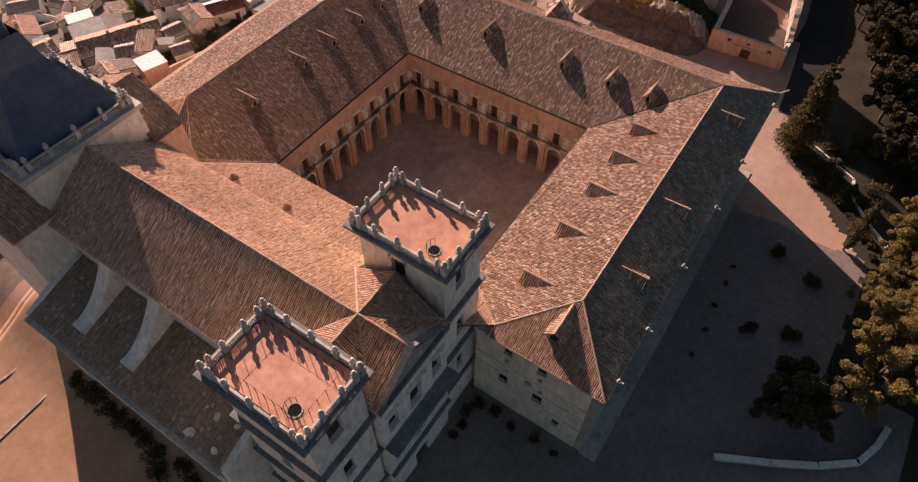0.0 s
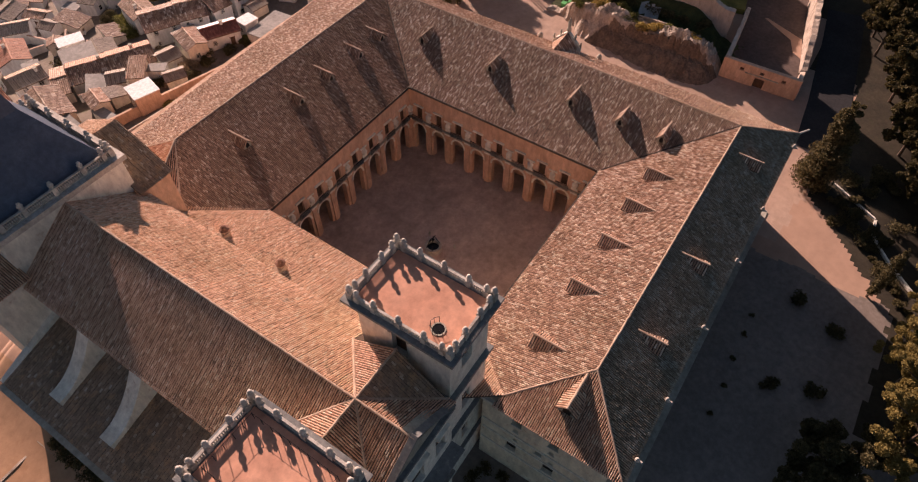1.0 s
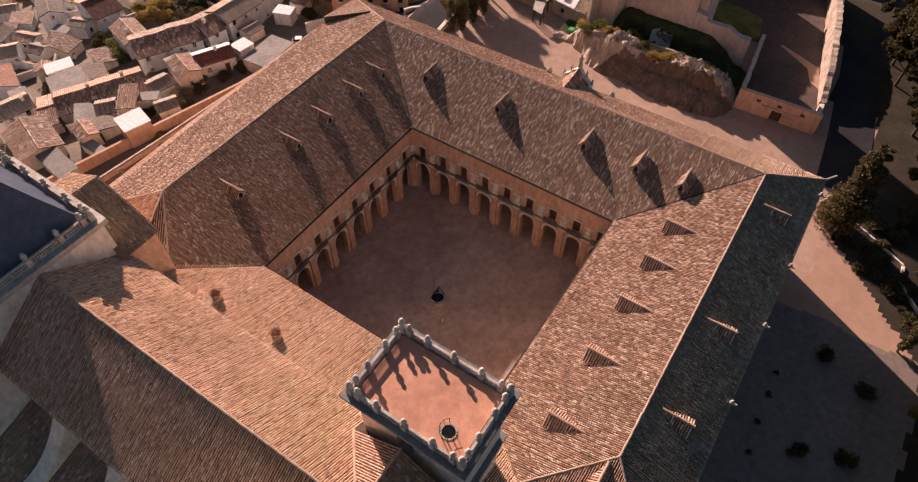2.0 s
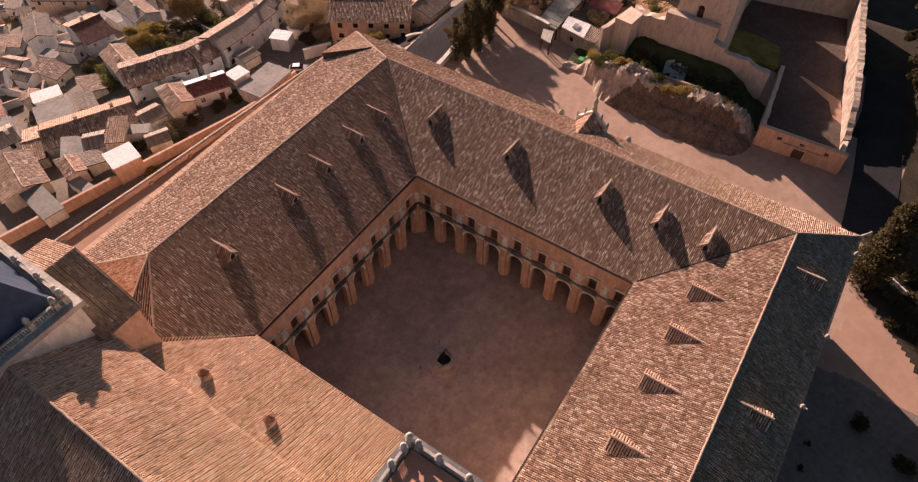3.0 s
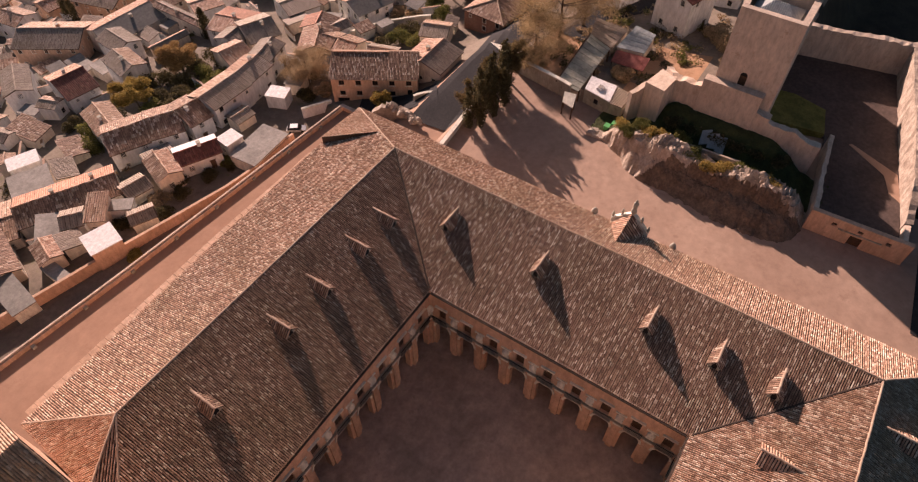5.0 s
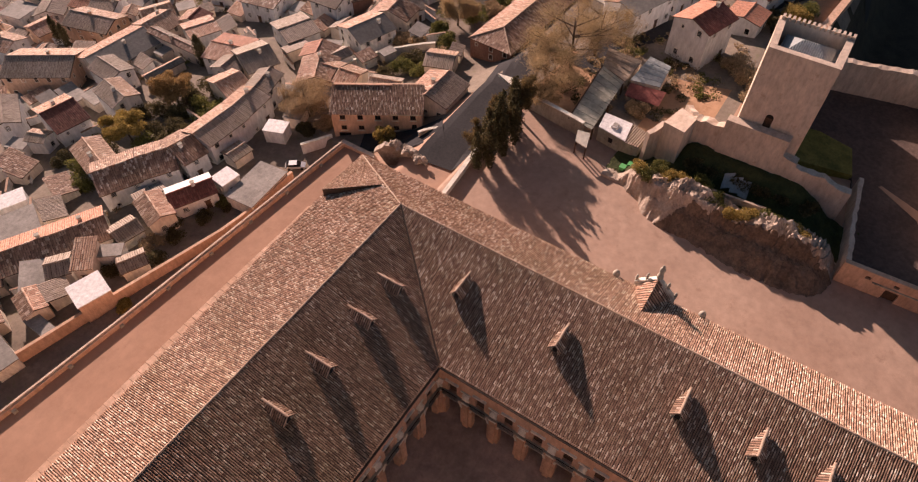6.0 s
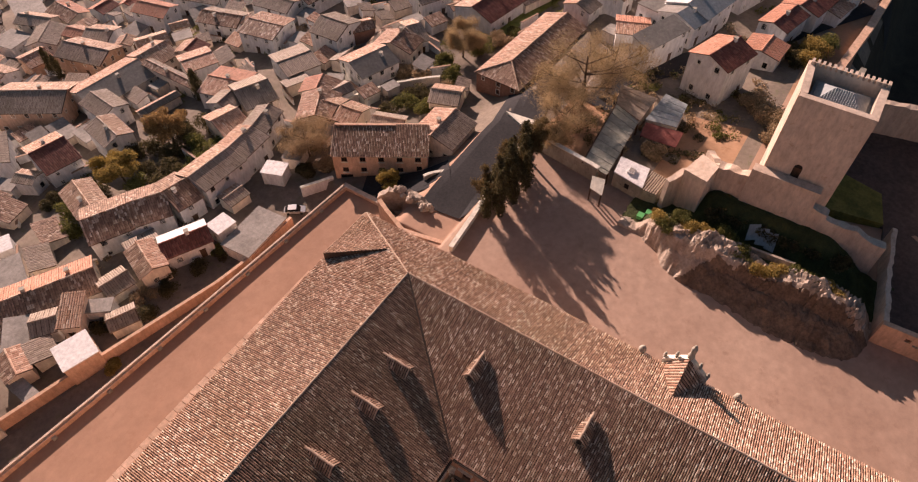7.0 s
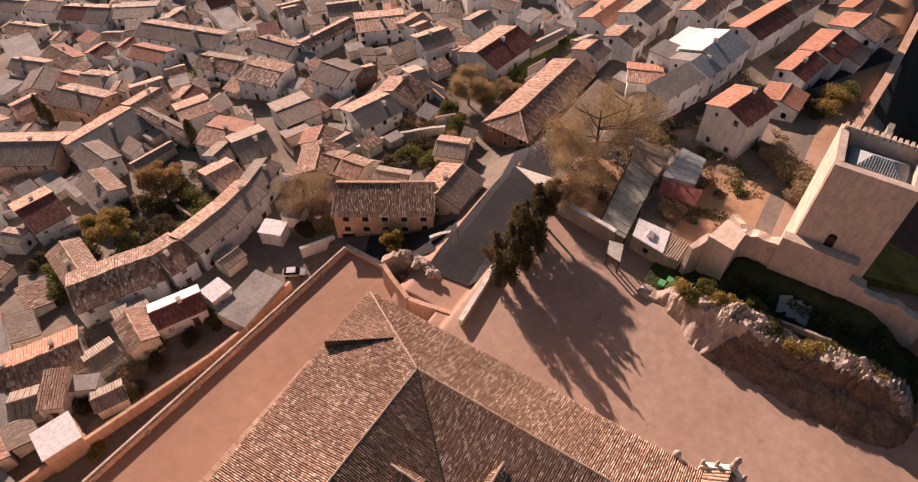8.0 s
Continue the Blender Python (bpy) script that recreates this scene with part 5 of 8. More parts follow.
house(166.0, 3.6, -12, 8.0, 3.6, 2.8, 'tile_red', 'tile_red', 'white', 'shed', 0.2)
house(119.0, 61.7, -3, 31.2, 11.6, 4.6, 'tile_worn', 'tile_red', 'brick', 'hip', 0.40)
house(39.1, 85.9, -6, 4.0, 3.7, 3.9, 'sheet_white', 'sheet_white', 'white', 'flat', 0.0)
house(41.6, 79.9, 5, 11.0, 6.7, 3.0, 'sheet_grey', 'sheet_grey', 'cream', 'flat', 0.0)
house(6.0, 84.7, -15, 5.6, 5.5, 4.6, 'sheet_white', 'sheet_white', 'ochre', 'flat', 0.0)
house(9.0, 114.8, -23, 7.9, 7.7, 4.0, 'sheet_grey', 'sheet_grey', 'cream', 'flat', 0.0)
house(12.5, 124.2, -23, 6.2, 4.2, 4.0, 'sheet_white', 'sheet_white', 'white', 'flat', 0.0)
house(-10.1, 89.5, -8, 4.0, 9.6, 2.6, 'sheet_dark', 'sheet_dark', 'stone', 'flat', 0.0)
house(-2.8, 87.7, -1, 2.2, 5.9, 2.2, 'sheet_grey', 'sheet_grey', 'stone', 'flat', 0.0)
house(84.3, 237.3, -20, 9.3, 18.0, 5.0, 'sheet_grey', 'sheet_grey', 'white', 'flat', 0.0)
house(67.9, 218.6, 11, 8.5, 9.1, 4.0, 'sheet_grey', 'sheet_grey', 'white', 'flat', 0.0)
house(125.0, 178.8, -24, 6.5, 14.3, 4.0, 'sheet_grey', 'sheet_grey', 'white', 'flat', 0.0)
house(154.6, 84.2, -6, 7.4, 4.4, 5.0, 'sheet_grey', 'sheet_grey', 'white', 'flat', 0.0)
house(56.6, 88.7, 21, 3.7, 4.6, 3.2, 'sheet_white', 'sheet_white', 'white', 'flat', 0.0)
house(132.9, 45.1, -10, 3.7, 9.0, 2.6, 'tile_red', 'tile_red', 'cream', 'flat', 0.0)
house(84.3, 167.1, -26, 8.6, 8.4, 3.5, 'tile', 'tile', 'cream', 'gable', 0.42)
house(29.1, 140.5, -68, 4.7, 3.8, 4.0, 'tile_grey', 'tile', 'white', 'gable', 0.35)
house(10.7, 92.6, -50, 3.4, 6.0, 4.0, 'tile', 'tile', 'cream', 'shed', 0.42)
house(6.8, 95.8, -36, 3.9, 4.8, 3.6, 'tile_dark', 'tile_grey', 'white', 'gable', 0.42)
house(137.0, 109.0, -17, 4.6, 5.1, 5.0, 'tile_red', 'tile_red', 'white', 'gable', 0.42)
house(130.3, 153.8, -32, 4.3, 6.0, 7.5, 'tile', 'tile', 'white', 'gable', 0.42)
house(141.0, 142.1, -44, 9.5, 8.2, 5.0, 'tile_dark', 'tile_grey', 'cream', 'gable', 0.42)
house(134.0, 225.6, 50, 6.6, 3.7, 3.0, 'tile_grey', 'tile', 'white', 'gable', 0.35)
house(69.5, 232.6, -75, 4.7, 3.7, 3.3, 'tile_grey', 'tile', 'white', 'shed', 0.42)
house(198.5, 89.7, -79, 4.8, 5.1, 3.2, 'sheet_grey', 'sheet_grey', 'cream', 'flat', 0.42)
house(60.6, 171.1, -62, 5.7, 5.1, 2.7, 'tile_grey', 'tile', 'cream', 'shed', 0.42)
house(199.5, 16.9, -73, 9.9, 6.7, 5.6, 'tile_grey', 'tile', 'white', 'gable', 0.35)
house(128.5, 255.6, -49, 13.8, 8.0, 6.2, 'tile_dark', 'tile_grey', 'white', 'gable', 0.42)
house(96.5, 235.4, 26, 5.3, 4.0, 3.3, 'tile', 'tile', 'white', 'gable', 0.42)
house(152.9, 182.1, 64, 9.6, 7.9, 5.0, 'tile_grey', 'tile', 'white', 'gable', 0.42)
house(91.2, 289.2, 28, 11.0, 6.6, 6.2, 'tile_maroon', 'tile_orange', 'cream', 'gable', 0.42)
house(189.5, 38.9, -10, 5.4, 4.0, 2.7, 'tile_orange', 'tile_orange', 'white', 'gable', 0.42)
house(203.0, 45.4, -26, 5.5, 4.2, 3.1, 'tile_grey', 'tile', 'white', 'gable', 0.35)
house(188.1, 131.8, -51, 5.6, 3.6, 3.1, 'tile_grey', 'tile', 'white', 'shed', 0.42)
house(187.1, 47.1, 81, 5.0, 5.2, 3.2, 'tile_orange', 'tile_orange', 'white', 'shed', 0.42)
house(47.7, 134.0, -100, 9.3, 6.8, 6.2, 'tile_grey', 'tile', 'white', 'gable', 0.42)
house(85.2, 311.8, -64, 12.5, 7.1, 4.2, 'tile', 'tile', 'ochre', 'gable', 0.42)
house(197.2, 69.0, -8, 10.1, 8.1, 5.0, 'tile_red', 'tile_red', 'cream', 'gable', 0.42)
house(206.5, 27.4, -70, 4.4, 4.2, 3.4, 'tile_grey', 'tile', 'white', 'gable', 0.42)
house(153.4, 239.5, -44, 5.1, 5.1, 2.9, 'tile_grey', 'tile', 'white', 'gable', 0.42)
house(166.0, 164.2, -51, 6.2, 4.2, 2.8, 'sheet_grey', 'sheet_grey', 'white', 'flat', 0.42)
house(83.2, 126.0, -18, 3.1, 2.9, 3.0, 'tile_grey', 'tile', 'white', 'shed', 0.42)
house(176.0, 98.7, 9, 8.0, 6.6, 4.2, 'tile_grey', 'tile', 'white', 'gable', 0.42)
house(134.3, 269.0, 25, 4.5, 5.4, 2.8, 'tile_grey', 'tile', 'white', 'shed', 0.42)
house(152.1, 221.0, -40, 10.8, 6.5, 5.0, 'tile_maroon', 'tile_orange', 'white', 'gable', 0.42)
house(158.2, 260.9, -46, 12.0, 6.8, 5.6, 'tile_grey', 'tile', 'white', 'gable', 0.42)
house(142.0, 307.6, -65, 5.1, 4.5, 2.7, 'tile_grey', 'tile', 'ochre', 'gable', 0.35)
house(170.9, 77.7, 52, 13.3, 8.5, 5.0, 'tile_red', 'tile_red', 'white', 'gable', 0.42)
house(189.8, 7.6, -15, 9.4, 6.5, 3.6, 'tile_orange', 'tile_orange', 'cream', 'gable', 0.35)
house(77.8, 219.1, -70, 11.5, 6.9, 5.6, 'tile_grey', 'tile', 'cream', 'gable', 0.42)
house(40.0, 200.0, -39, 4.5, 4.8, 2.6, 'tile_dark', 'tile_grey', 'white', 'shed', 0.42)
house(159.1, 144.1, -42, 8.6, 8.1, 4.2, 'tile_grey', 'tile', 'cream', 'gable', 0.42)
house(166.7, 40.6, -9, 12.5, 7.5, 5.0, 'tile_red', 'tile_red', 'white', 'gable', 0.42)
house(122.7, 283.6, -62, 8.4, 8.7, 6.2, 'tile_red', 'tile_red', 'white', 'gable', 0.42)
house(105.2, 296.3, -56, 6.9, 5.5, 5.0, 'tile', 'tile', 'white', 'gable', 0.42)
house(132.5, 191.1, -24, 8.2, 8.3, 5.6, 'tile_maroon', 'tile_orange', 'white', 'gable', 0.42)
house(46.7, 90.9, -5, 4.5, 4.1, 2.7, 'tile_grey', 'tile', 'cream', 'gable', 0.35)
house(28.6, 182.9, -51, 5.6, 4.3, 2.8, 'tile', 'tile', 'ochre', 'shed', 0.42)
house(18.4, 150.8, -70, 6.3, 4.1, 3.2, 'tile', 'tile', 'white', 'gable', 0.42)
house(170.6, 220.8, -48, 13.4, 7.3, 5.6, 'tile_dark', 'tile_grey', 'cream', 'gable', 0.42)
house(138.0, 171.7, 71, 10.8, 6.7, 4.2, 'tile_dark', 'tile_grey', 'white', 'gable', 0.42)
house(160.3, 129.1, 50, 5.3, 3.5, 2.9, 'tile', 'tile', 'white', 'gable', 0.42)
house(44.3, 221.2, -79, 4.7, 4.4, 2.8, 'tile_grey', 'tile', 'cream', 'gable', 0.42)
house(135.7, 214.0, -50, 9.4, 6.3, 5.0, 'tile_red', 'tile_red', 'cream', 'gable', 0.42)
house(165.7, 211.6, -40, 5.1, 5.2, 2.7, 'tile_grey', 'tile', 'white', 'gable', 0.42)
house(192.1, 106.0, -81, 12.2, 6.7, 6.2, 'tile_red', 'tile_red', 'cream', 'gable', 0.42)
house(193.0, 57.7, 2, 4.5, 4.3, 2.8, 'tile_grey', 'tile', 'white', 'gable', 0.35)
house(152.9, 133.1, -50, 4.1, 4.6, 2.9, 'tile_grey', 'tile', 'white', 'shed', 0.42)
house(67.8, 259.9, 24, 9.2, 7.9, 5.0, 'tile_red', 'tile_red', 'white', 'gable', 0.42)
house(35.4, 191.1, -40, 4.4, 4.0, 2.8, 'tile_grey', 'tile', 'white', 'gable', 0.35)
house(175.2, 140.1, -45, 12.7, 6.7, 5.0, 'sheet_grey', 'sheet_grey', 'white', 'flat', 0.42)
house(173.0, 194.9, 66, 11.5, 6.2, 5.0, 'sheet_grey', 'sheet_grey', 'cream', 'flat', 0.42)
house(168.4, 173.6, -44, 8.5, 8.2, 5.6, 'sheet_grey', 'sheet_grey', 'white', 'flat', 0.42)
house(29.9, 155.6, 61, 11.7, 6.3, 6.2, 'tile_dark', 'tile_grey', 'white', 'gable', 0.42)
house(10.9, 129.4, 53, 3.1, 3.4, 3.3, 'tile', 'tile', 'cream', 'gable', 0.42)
house(148.9, 286.0, 27, 5.5, 5.2, 3.3, 'tile_dark', 'tile_grey', 'white', 'shed', 0.42)
house(79.7, 259.2, -66, 6.8, 3.9, 3.3, 'tile_grey', 'tile', 'white', 'shed', 0.42)
house(68.1, 166.3, 2, 5.0, 4.2, 2.8, 'tile_orange', 'tile_orange', 'white', 'gable', 0.42)
house(38.3, 186.3, 50, 5.2, 3.8, 3.2, 'tile_grey', 'tile', 'white', 'shed', 0.42)
house(126.3, 242.8, 40, 5.9, 5.2, 3.0, 'tile', 'tile', 'white', 'gable', 0.42)
house(162.7, 103.7, -43, 13.0, 6.2, 5.6, 'tile_dark', 'tile_grey', 'white', 'gable', 0.42)
house(153.4, 113.4, -54, 6.2, 4.2, 2.6, 'tile_grey', 'tile', 'white', 'shed', 0.42)
house(142.4, 153.2, -35, 6.4, 4.9, 3.4, 'tile_grey', 'tile', 'white', 'shed', 0.42)
house(85.2, 263.5, -65, 6.5, 4.2, 2.7, 'tile_grey', 'tile', 'cream', 'shed', 0.42)
house(178.3, 188.1, -51, 5.1, 4.9, 3.0, 'tile_dark', 'tile_grey', 'white', 'gable', 0.42)
house(178.2, 112.5, -49, 10.0, 6.3, 6.2, 'tile_orange', 'tile_orange', 'white', 'gable', 0.42)
house(56.2, 184.1, 23, 4.8, 4.6, 2.7, 'tile_grey', 'tile', 'white', 'gable', 0.35)
house(81.2, 188.4, -66, 8.4, 8.4, 4.2, 'tile_grey', 'tile', 'white', 'gable', 0.35)
house(54.8, 237.5, -70, 5.0, 4.2, 3.0, 'tile_grey', 'tile', 'white', 'gable', 0.42)
house(182.0, 86.6, -86, 12.2, 7.0, 4.2, 'tile_red', 'tile_red', 'white', 'gable', 0.42)
house(188.6, 65.4, -2, 5.7, 5.0, 3.4, 'tile_grey', 'tile', 'white', 'gable', 0.35)
house(147.8, 318.8, 23, 4.8, 4.5, 2.8, 'tile_dark', 'tile_grey', 'white', 'gable', 0.42)
house(153.4, 196.9, -36, 10.3, 8.0, 6.2, 'tile_maroon', 'tile_orange', 'cream', 'gable', 0.42)
house(117.9, 298.2, -64, 5.1, 5.5, 3.2, 'tile_grey', 'tile', 'white', 'shed', 0.42)
house(96.5, 180.6, -77, 11.4, 7.6, 6.2, 'tile_orange', 'tile_orange', 'white', 'gable', 0.42)
house(150.4, 167.1, -27, 5.5, 5.0, 2.7, 'tile_grey', 'tile', 'white', 'shed', 0.42)
house(129.2, 298.0, -71, 10.4, 6.7, 4.2, 'tile_grey', 'tile', 'white', 'gable', 0.42)
house(156.1, 163.4, 51, 6.2, 4.4, 2.7, 'tile_red', 'tile_red', 'white', 'shed', 0.42)
house(166.1, 138.0, -48, 5.0, 3.7, 3.4, 'tile_grey', 'tile', 'white', 'gable', 0.42)
house(147.8, 128.7, -137, 5.4, 3.8, 3.0, 'tile_orange', 'tile_orange', 'white', 'gable', 0.42)
house(184.6, 96.5, 10, 5.2, 4.7, 2.7, 'tile', 'tile', 'cream', 'gable', 0.42)
house(77.4, 297.6, -63, 14.3, 6.8, 5.6, 'tile_red', 'tile_red', 'white', 'gable', 0.42)
house(128.4, 228.5, -55, 5.5, 4.8, 3.1, 'tile', 'tile', 'cream', 'gable', 0.42)
house(159.5, 122.4, 40, 4.7, 4.1, 2.9, 'tile', 'tile', 'white', 'shed', 0.42)
house(141.1, 253.1, -59, 6.0, 4.6, 3.0, 'tile_dark', 'tile_grey', 'cream', 'shed', 0.42)
house(140.6, 239.4, -41, 6.1, 4.0, 2.7, 'tile_orange', 'tile_orange', 'white', 'gable', 0.42)
house(186.6, 142.7, -51, 5.9, 3.9, 2.8, 'tile_grey', 'tile', 'cream', 'gable', 0.42)
house(112.7, 212.3, -41, 6.8, 4.8, 3.0, 'tile_grey', 'tile', 'cream', 'shed', 0.42)
house(187.0, 118.8, -37, 7.6, 7.7, 4.2, 'tile_grey', 'tile', 'white', 'gable', 0.42)
house(165.4, 245.3, -54, 13.8, 7.3, 6.2, 'tile', 'tile', 'white', 'gable', 0.42)
house(180.0, 158.9, -51, 5.9, 3.7, 3.3, 'tile_red', 'tile_red', 'white', 'gable', 0.42)
house(145.9, 186.0, 56, 4.8, 3.9, 3.0, 'tile', 'tile', 'cream', 'shed', 0.42)
house(93.0, 316.3, 24, 5.6, 4.3, 3.4, 'tile', 'tile', 'cream', 'shed', 0.42)
house(215.2, 14.0, -60, 6.3, 4.7, 2.8, 'tile', 'tile', 'white', 'gable', 0.42)
house(73.6, 281.9, 22, 5.4, 4.2, 2.6, 'tile_grey', 'tile', 'white', 'gable', 0.35)
house(160.0, 114.2, 42, 4.9, 4.7, 3.2, 'tile_grey', 'tile', 'white', 'shed', 0.42)
house(169.7, 53.8, 83, 8.7, 6.2, 4.2, 'tile_dark', 'tile_grey', 'white', 'gable', 0.42)
house(164.3, 195.5, -25, 5.2, 4.5, 2.8, 'tile_grey', 'tile', 'white', 'shed', 0.42)
house(82.1, 283.3, 24, 5.0, 4.0, 3.1, 'tile_grey', 'tile', 'white', 'gable', 0.35)
house(174.7, 166.4, 49, 9.0, 6.2, 6.2, 'tile', 'tile', 'white', 'gable', 0.42)
house(156.8, 277.0, -64, 4.8, 4.5, 2.8, 'tile_dark', 'tile_grey', 'white', 'gable', 0.42)
house(120.8, 317.3, -67, 12.4, 8.2, 6.2, 'tile', 'tile', 'white', 'gable', 0.42)
house(132.7, 276.9, -69, 6.1, 5.3, 2.9, 'tile_grey', 'tile', 'white', 'shed', 0.42)
house(178.2, 149.2, -43, 6.0, 4.7, 2.7, 'tile_grey', 'tile', 'white', 'gable', 0.42)
house(126.2, 269.9, 28, 6.7, 4.0, 2.9, 'tile_dark', 'tile_grey', 'white', 'shed', 0.42)
house(195.5, 34.4, -23, 4.8, 4.0, 3.0, 'tile_grey', 'tile', 'ochre', 'gable', 0.35)
house(147.1, 212.4, -46, 6.3, 5.0, 2.8, 'sheet_grey', 'sheet_grey', 'cream', 'flat', 0.42)
house(142.9, 220.5, -44, 6.0, 4.0, 3.3, 'sheet_grey', 'sheet_grey', 'cream', 'flat', 0.42)
house(51.6, 195.7, -80, 8.5, 7.8, 5.6, 'tile', 'tile', 'white', 'gable', 0.42)
house(142.0, 201.8, -25, 5.8, 3.7, 3.4, 'tile_grey', 'tile', 'white', 'gable', 0.42)
house(95.4, 254.8, -70, 12.3, 7.9, 4.2, 'tile', 'tile', 'white', 'gable', 0.42)
house(101.4, 201.8, 14, 5.8, 4.9, 3.2, 'tile_maroon', 'tile_orange', 'cream', 'gable', 0.42)
house(96.9, 194.1, 7, 4.9, 3.7, 2.8, 'tile_grey', 'tile', 'white', 'shed', 0.42)
house(168.4, 131.0, 40, 5.6, 3.6, 2.6, 'tile_dark', 'tile_grey', 'white', 'gable', 0.42)
house(65.6, 245.1, -67, 12.2, 8.9, 6.2, 'tile_dark', 'tile_grey', 'ochre', 'gable', 0.42)
house(165.0, 66.0, -8, 13.1, 8.7, 4.2, 'tile_orange', 'tile_orange', 'white', 'gable', 0.42)
house(201.8, 78.3, 8, 4.5, 5.0, 2.7, 'tile', 'tile', 'white', 'shed', 0.42)
house(24.5, 163.8, 50, 5.5, 4.9, 2.6, 'tile', 'tile', 'white', 'shed', 0.42)
house(181.3, 37.7, -22, 5.1, 4.4, 2.6, 'tile_maroon', 'tile_orange', 'white', 'shed', 0.42)
house(58.1, 231.4, -73, 4.8, 4.7, 3.1, 'tile_dark', 'tile_grey', 'white', 'gable', 0.42)
house(133.0, 147.5, 64, 5.4, 4.8, 3.3, 'tile_dark', 'tile_grey', 'cream', 'shed', 0.42)
house(124.1, 158.8, -38, 6.2, 5.1, 3.2, 'tile_maroon', 'tile_orange', 'cream', 'shed', 0.42)
house(152.5, 250.9, -59, 8.6, 8.3, 6.2, 'tile_grey', 'tile', 'white', 'gable', 0.42)
house(149.8, 271.7, -57, 6.9, 4.8, 3.3, 'sheet_grey', 'sheet_grey', 'white', 'flat', 0.42)
house(75.1, 249.5, -76, 4.9, 5.4, 2.8, 'tile_grey', 'tile', 'white', 'gable', 0.42)
house(151.3, 65.3, -24, 5.4, 4.2, 2.6, 'tile_dark', 'tile_grey', 'white', 'gable', 0.42)
house(90.6, 161.4, -28, 5.1, 4.3, 3.3, 'sheet_grey', 'sheet_grey', 'cream', 'flat', 0.42)
house(153.9, 302.0, -70, 8.4, 7.0, 4.2, 'tile', 'tile', 'white', 'gable', 0.42)
house(196.4, 95.5, 12, 4.7, 4.7, 3.0, 'tile', 'tile', 'ochre', 'shed', 0.42)
house(180.2, 67.3, -9, 5.9, 4.0, 3.1, 'tile_red', 'tile_red', 'white', 'shed', 0.42)
house(161.4, 181.6, -29, 4.5, 3.7, 3.1, 'tile_grey', 'tile', 'white', 'shed', 0.42)
house(208.6, 65.3, 91, 12.4, 7.8, 5.6, 'tile', 'tile', 'white', 'gable', 0.42)
house(53.5, 215.7, 11, 10.0, 6.9, 5.0, 'tile', 'tile', 'ochre', 'gable', 0.42)
house(89.5, 300.9, -64, 5.5, 4.9, 2.6, 'tile_grey', 'tile', 'cream', 'gable', 0.42)
house(74.1, 270.0, -60, 10.8, 7.0, 5.6, 'tile_red', 'tile_red', 'white', 'gable', 0.42)
house(193.9, 45.5, -9, 5.8, 4.2, 2.7, 'tile', 'tile', 'white', 'shed', 0.42)
house(151.5, 152.5, 49, 5.7, 4.5, 2.7, 'tile_red', 'tile_red', 'white', 'shed', 0.42)
house(95.1, 168.5, -29, 5.1, 3.9, 3.3, 'tile', 'tile', 'white', 'gable', 0.42)
house(135.8, 159.9, -30, 8.0, 6.2, 5.6, 'tile', 'tile', 'white', 'gable', 0.42)
house(202.5, 6.3, -64, 5.3, 5.2, 2.7, 'tile_red', 'tile_red', 'white', 'shed', 0.42)
house(127.0, 206.1, -52, 5.5, 4.3, 2.6, 'tile_dark', 'tile_grey', 'white', 'gable', 0.42)
house(181.7, 75.3, 53, 4.9, 4.0, 2.7, 'tile_grey', 'tile', 'white', 'shed', 0.42)
house(57.8, 201.3, -84, 4.6, 3.6, 2.9, 'tile_grey', 'tile', 'white', 'shed', 0.42)
house(215.1, 25.7, -59, 12.9, 6.7, 6.2, 'tile_grey', 'tile', 'white', 'gable', 0.42)
house(157.0, 233.6, -50, 5.6, 4.4, 3.0, 'tile_dark', 'tile_grey', 'white', 'gable', 0.42)
house(185.1, 153.2, -47, 5.5, 3.6, 3.1, 'tile_dark', 'tile_grey', 'white', 'shed', 0.42)
house(16.2, 141.4, -74, 4.5, 4.1, 2.9, 'tile_dark', 'tile_grey', 'white', 'gable', 0.42)
house(90.8, 275.9, -55, 4.9, 4.5, 2.6, 'tile_maroon', 'tile_orange', 'cream', 'gable', 0.42)
house(173.2, 105.2, -50, 5.1, 3.6, 3.0, 'tile', 'tile', 'cream', 'shed', 0.42)
house(144.6, 267.0, 41, 4.5, 4.8, 3.4, 'tile_dark', 'tile_grey', 'white', 'shed', 0.42)
house(64.6, 268.4, -64, 6.3, 4.0, 3.0, 'sheet_grey', 'sheet_grey', 'white', 'flat', 0.42)
house(177.2, 128.6, -47, 4.4, 4.6, 2.8, 'tile', 'tile', 'cream', 'shed', 0.42)
house(81.8, 177.6, 33, 4.7, 4.6, 3.2, 'tile', 'tile', 'white', 'gable', 0.42)
house(104.3, 214.9, -55, 6.5, 5.3, 3.0, 'tile', 'tile', 'white', 'gable', 0.42)
house(104.0, 145.9, -86, 4.6, 3.6, 3.3, 'tile', 'tile', 'white', 'shed', 0.42)
house(137.6, 320.2, 18, 6.9, 4.0, 3.0, 'tile', 'tile', 'white', 'shed', 0.42)
house(162.0, 217.4, -53, 5.0, 3.8, 2.9, 'tile_grey', 'tile', 'white', 'shed', 0.42)
house(148.6, 230.7, -54, 5.2, 4.9, 3.2, 'tile_orange', 'tile_orange', 'white', 'shed', 0.42)
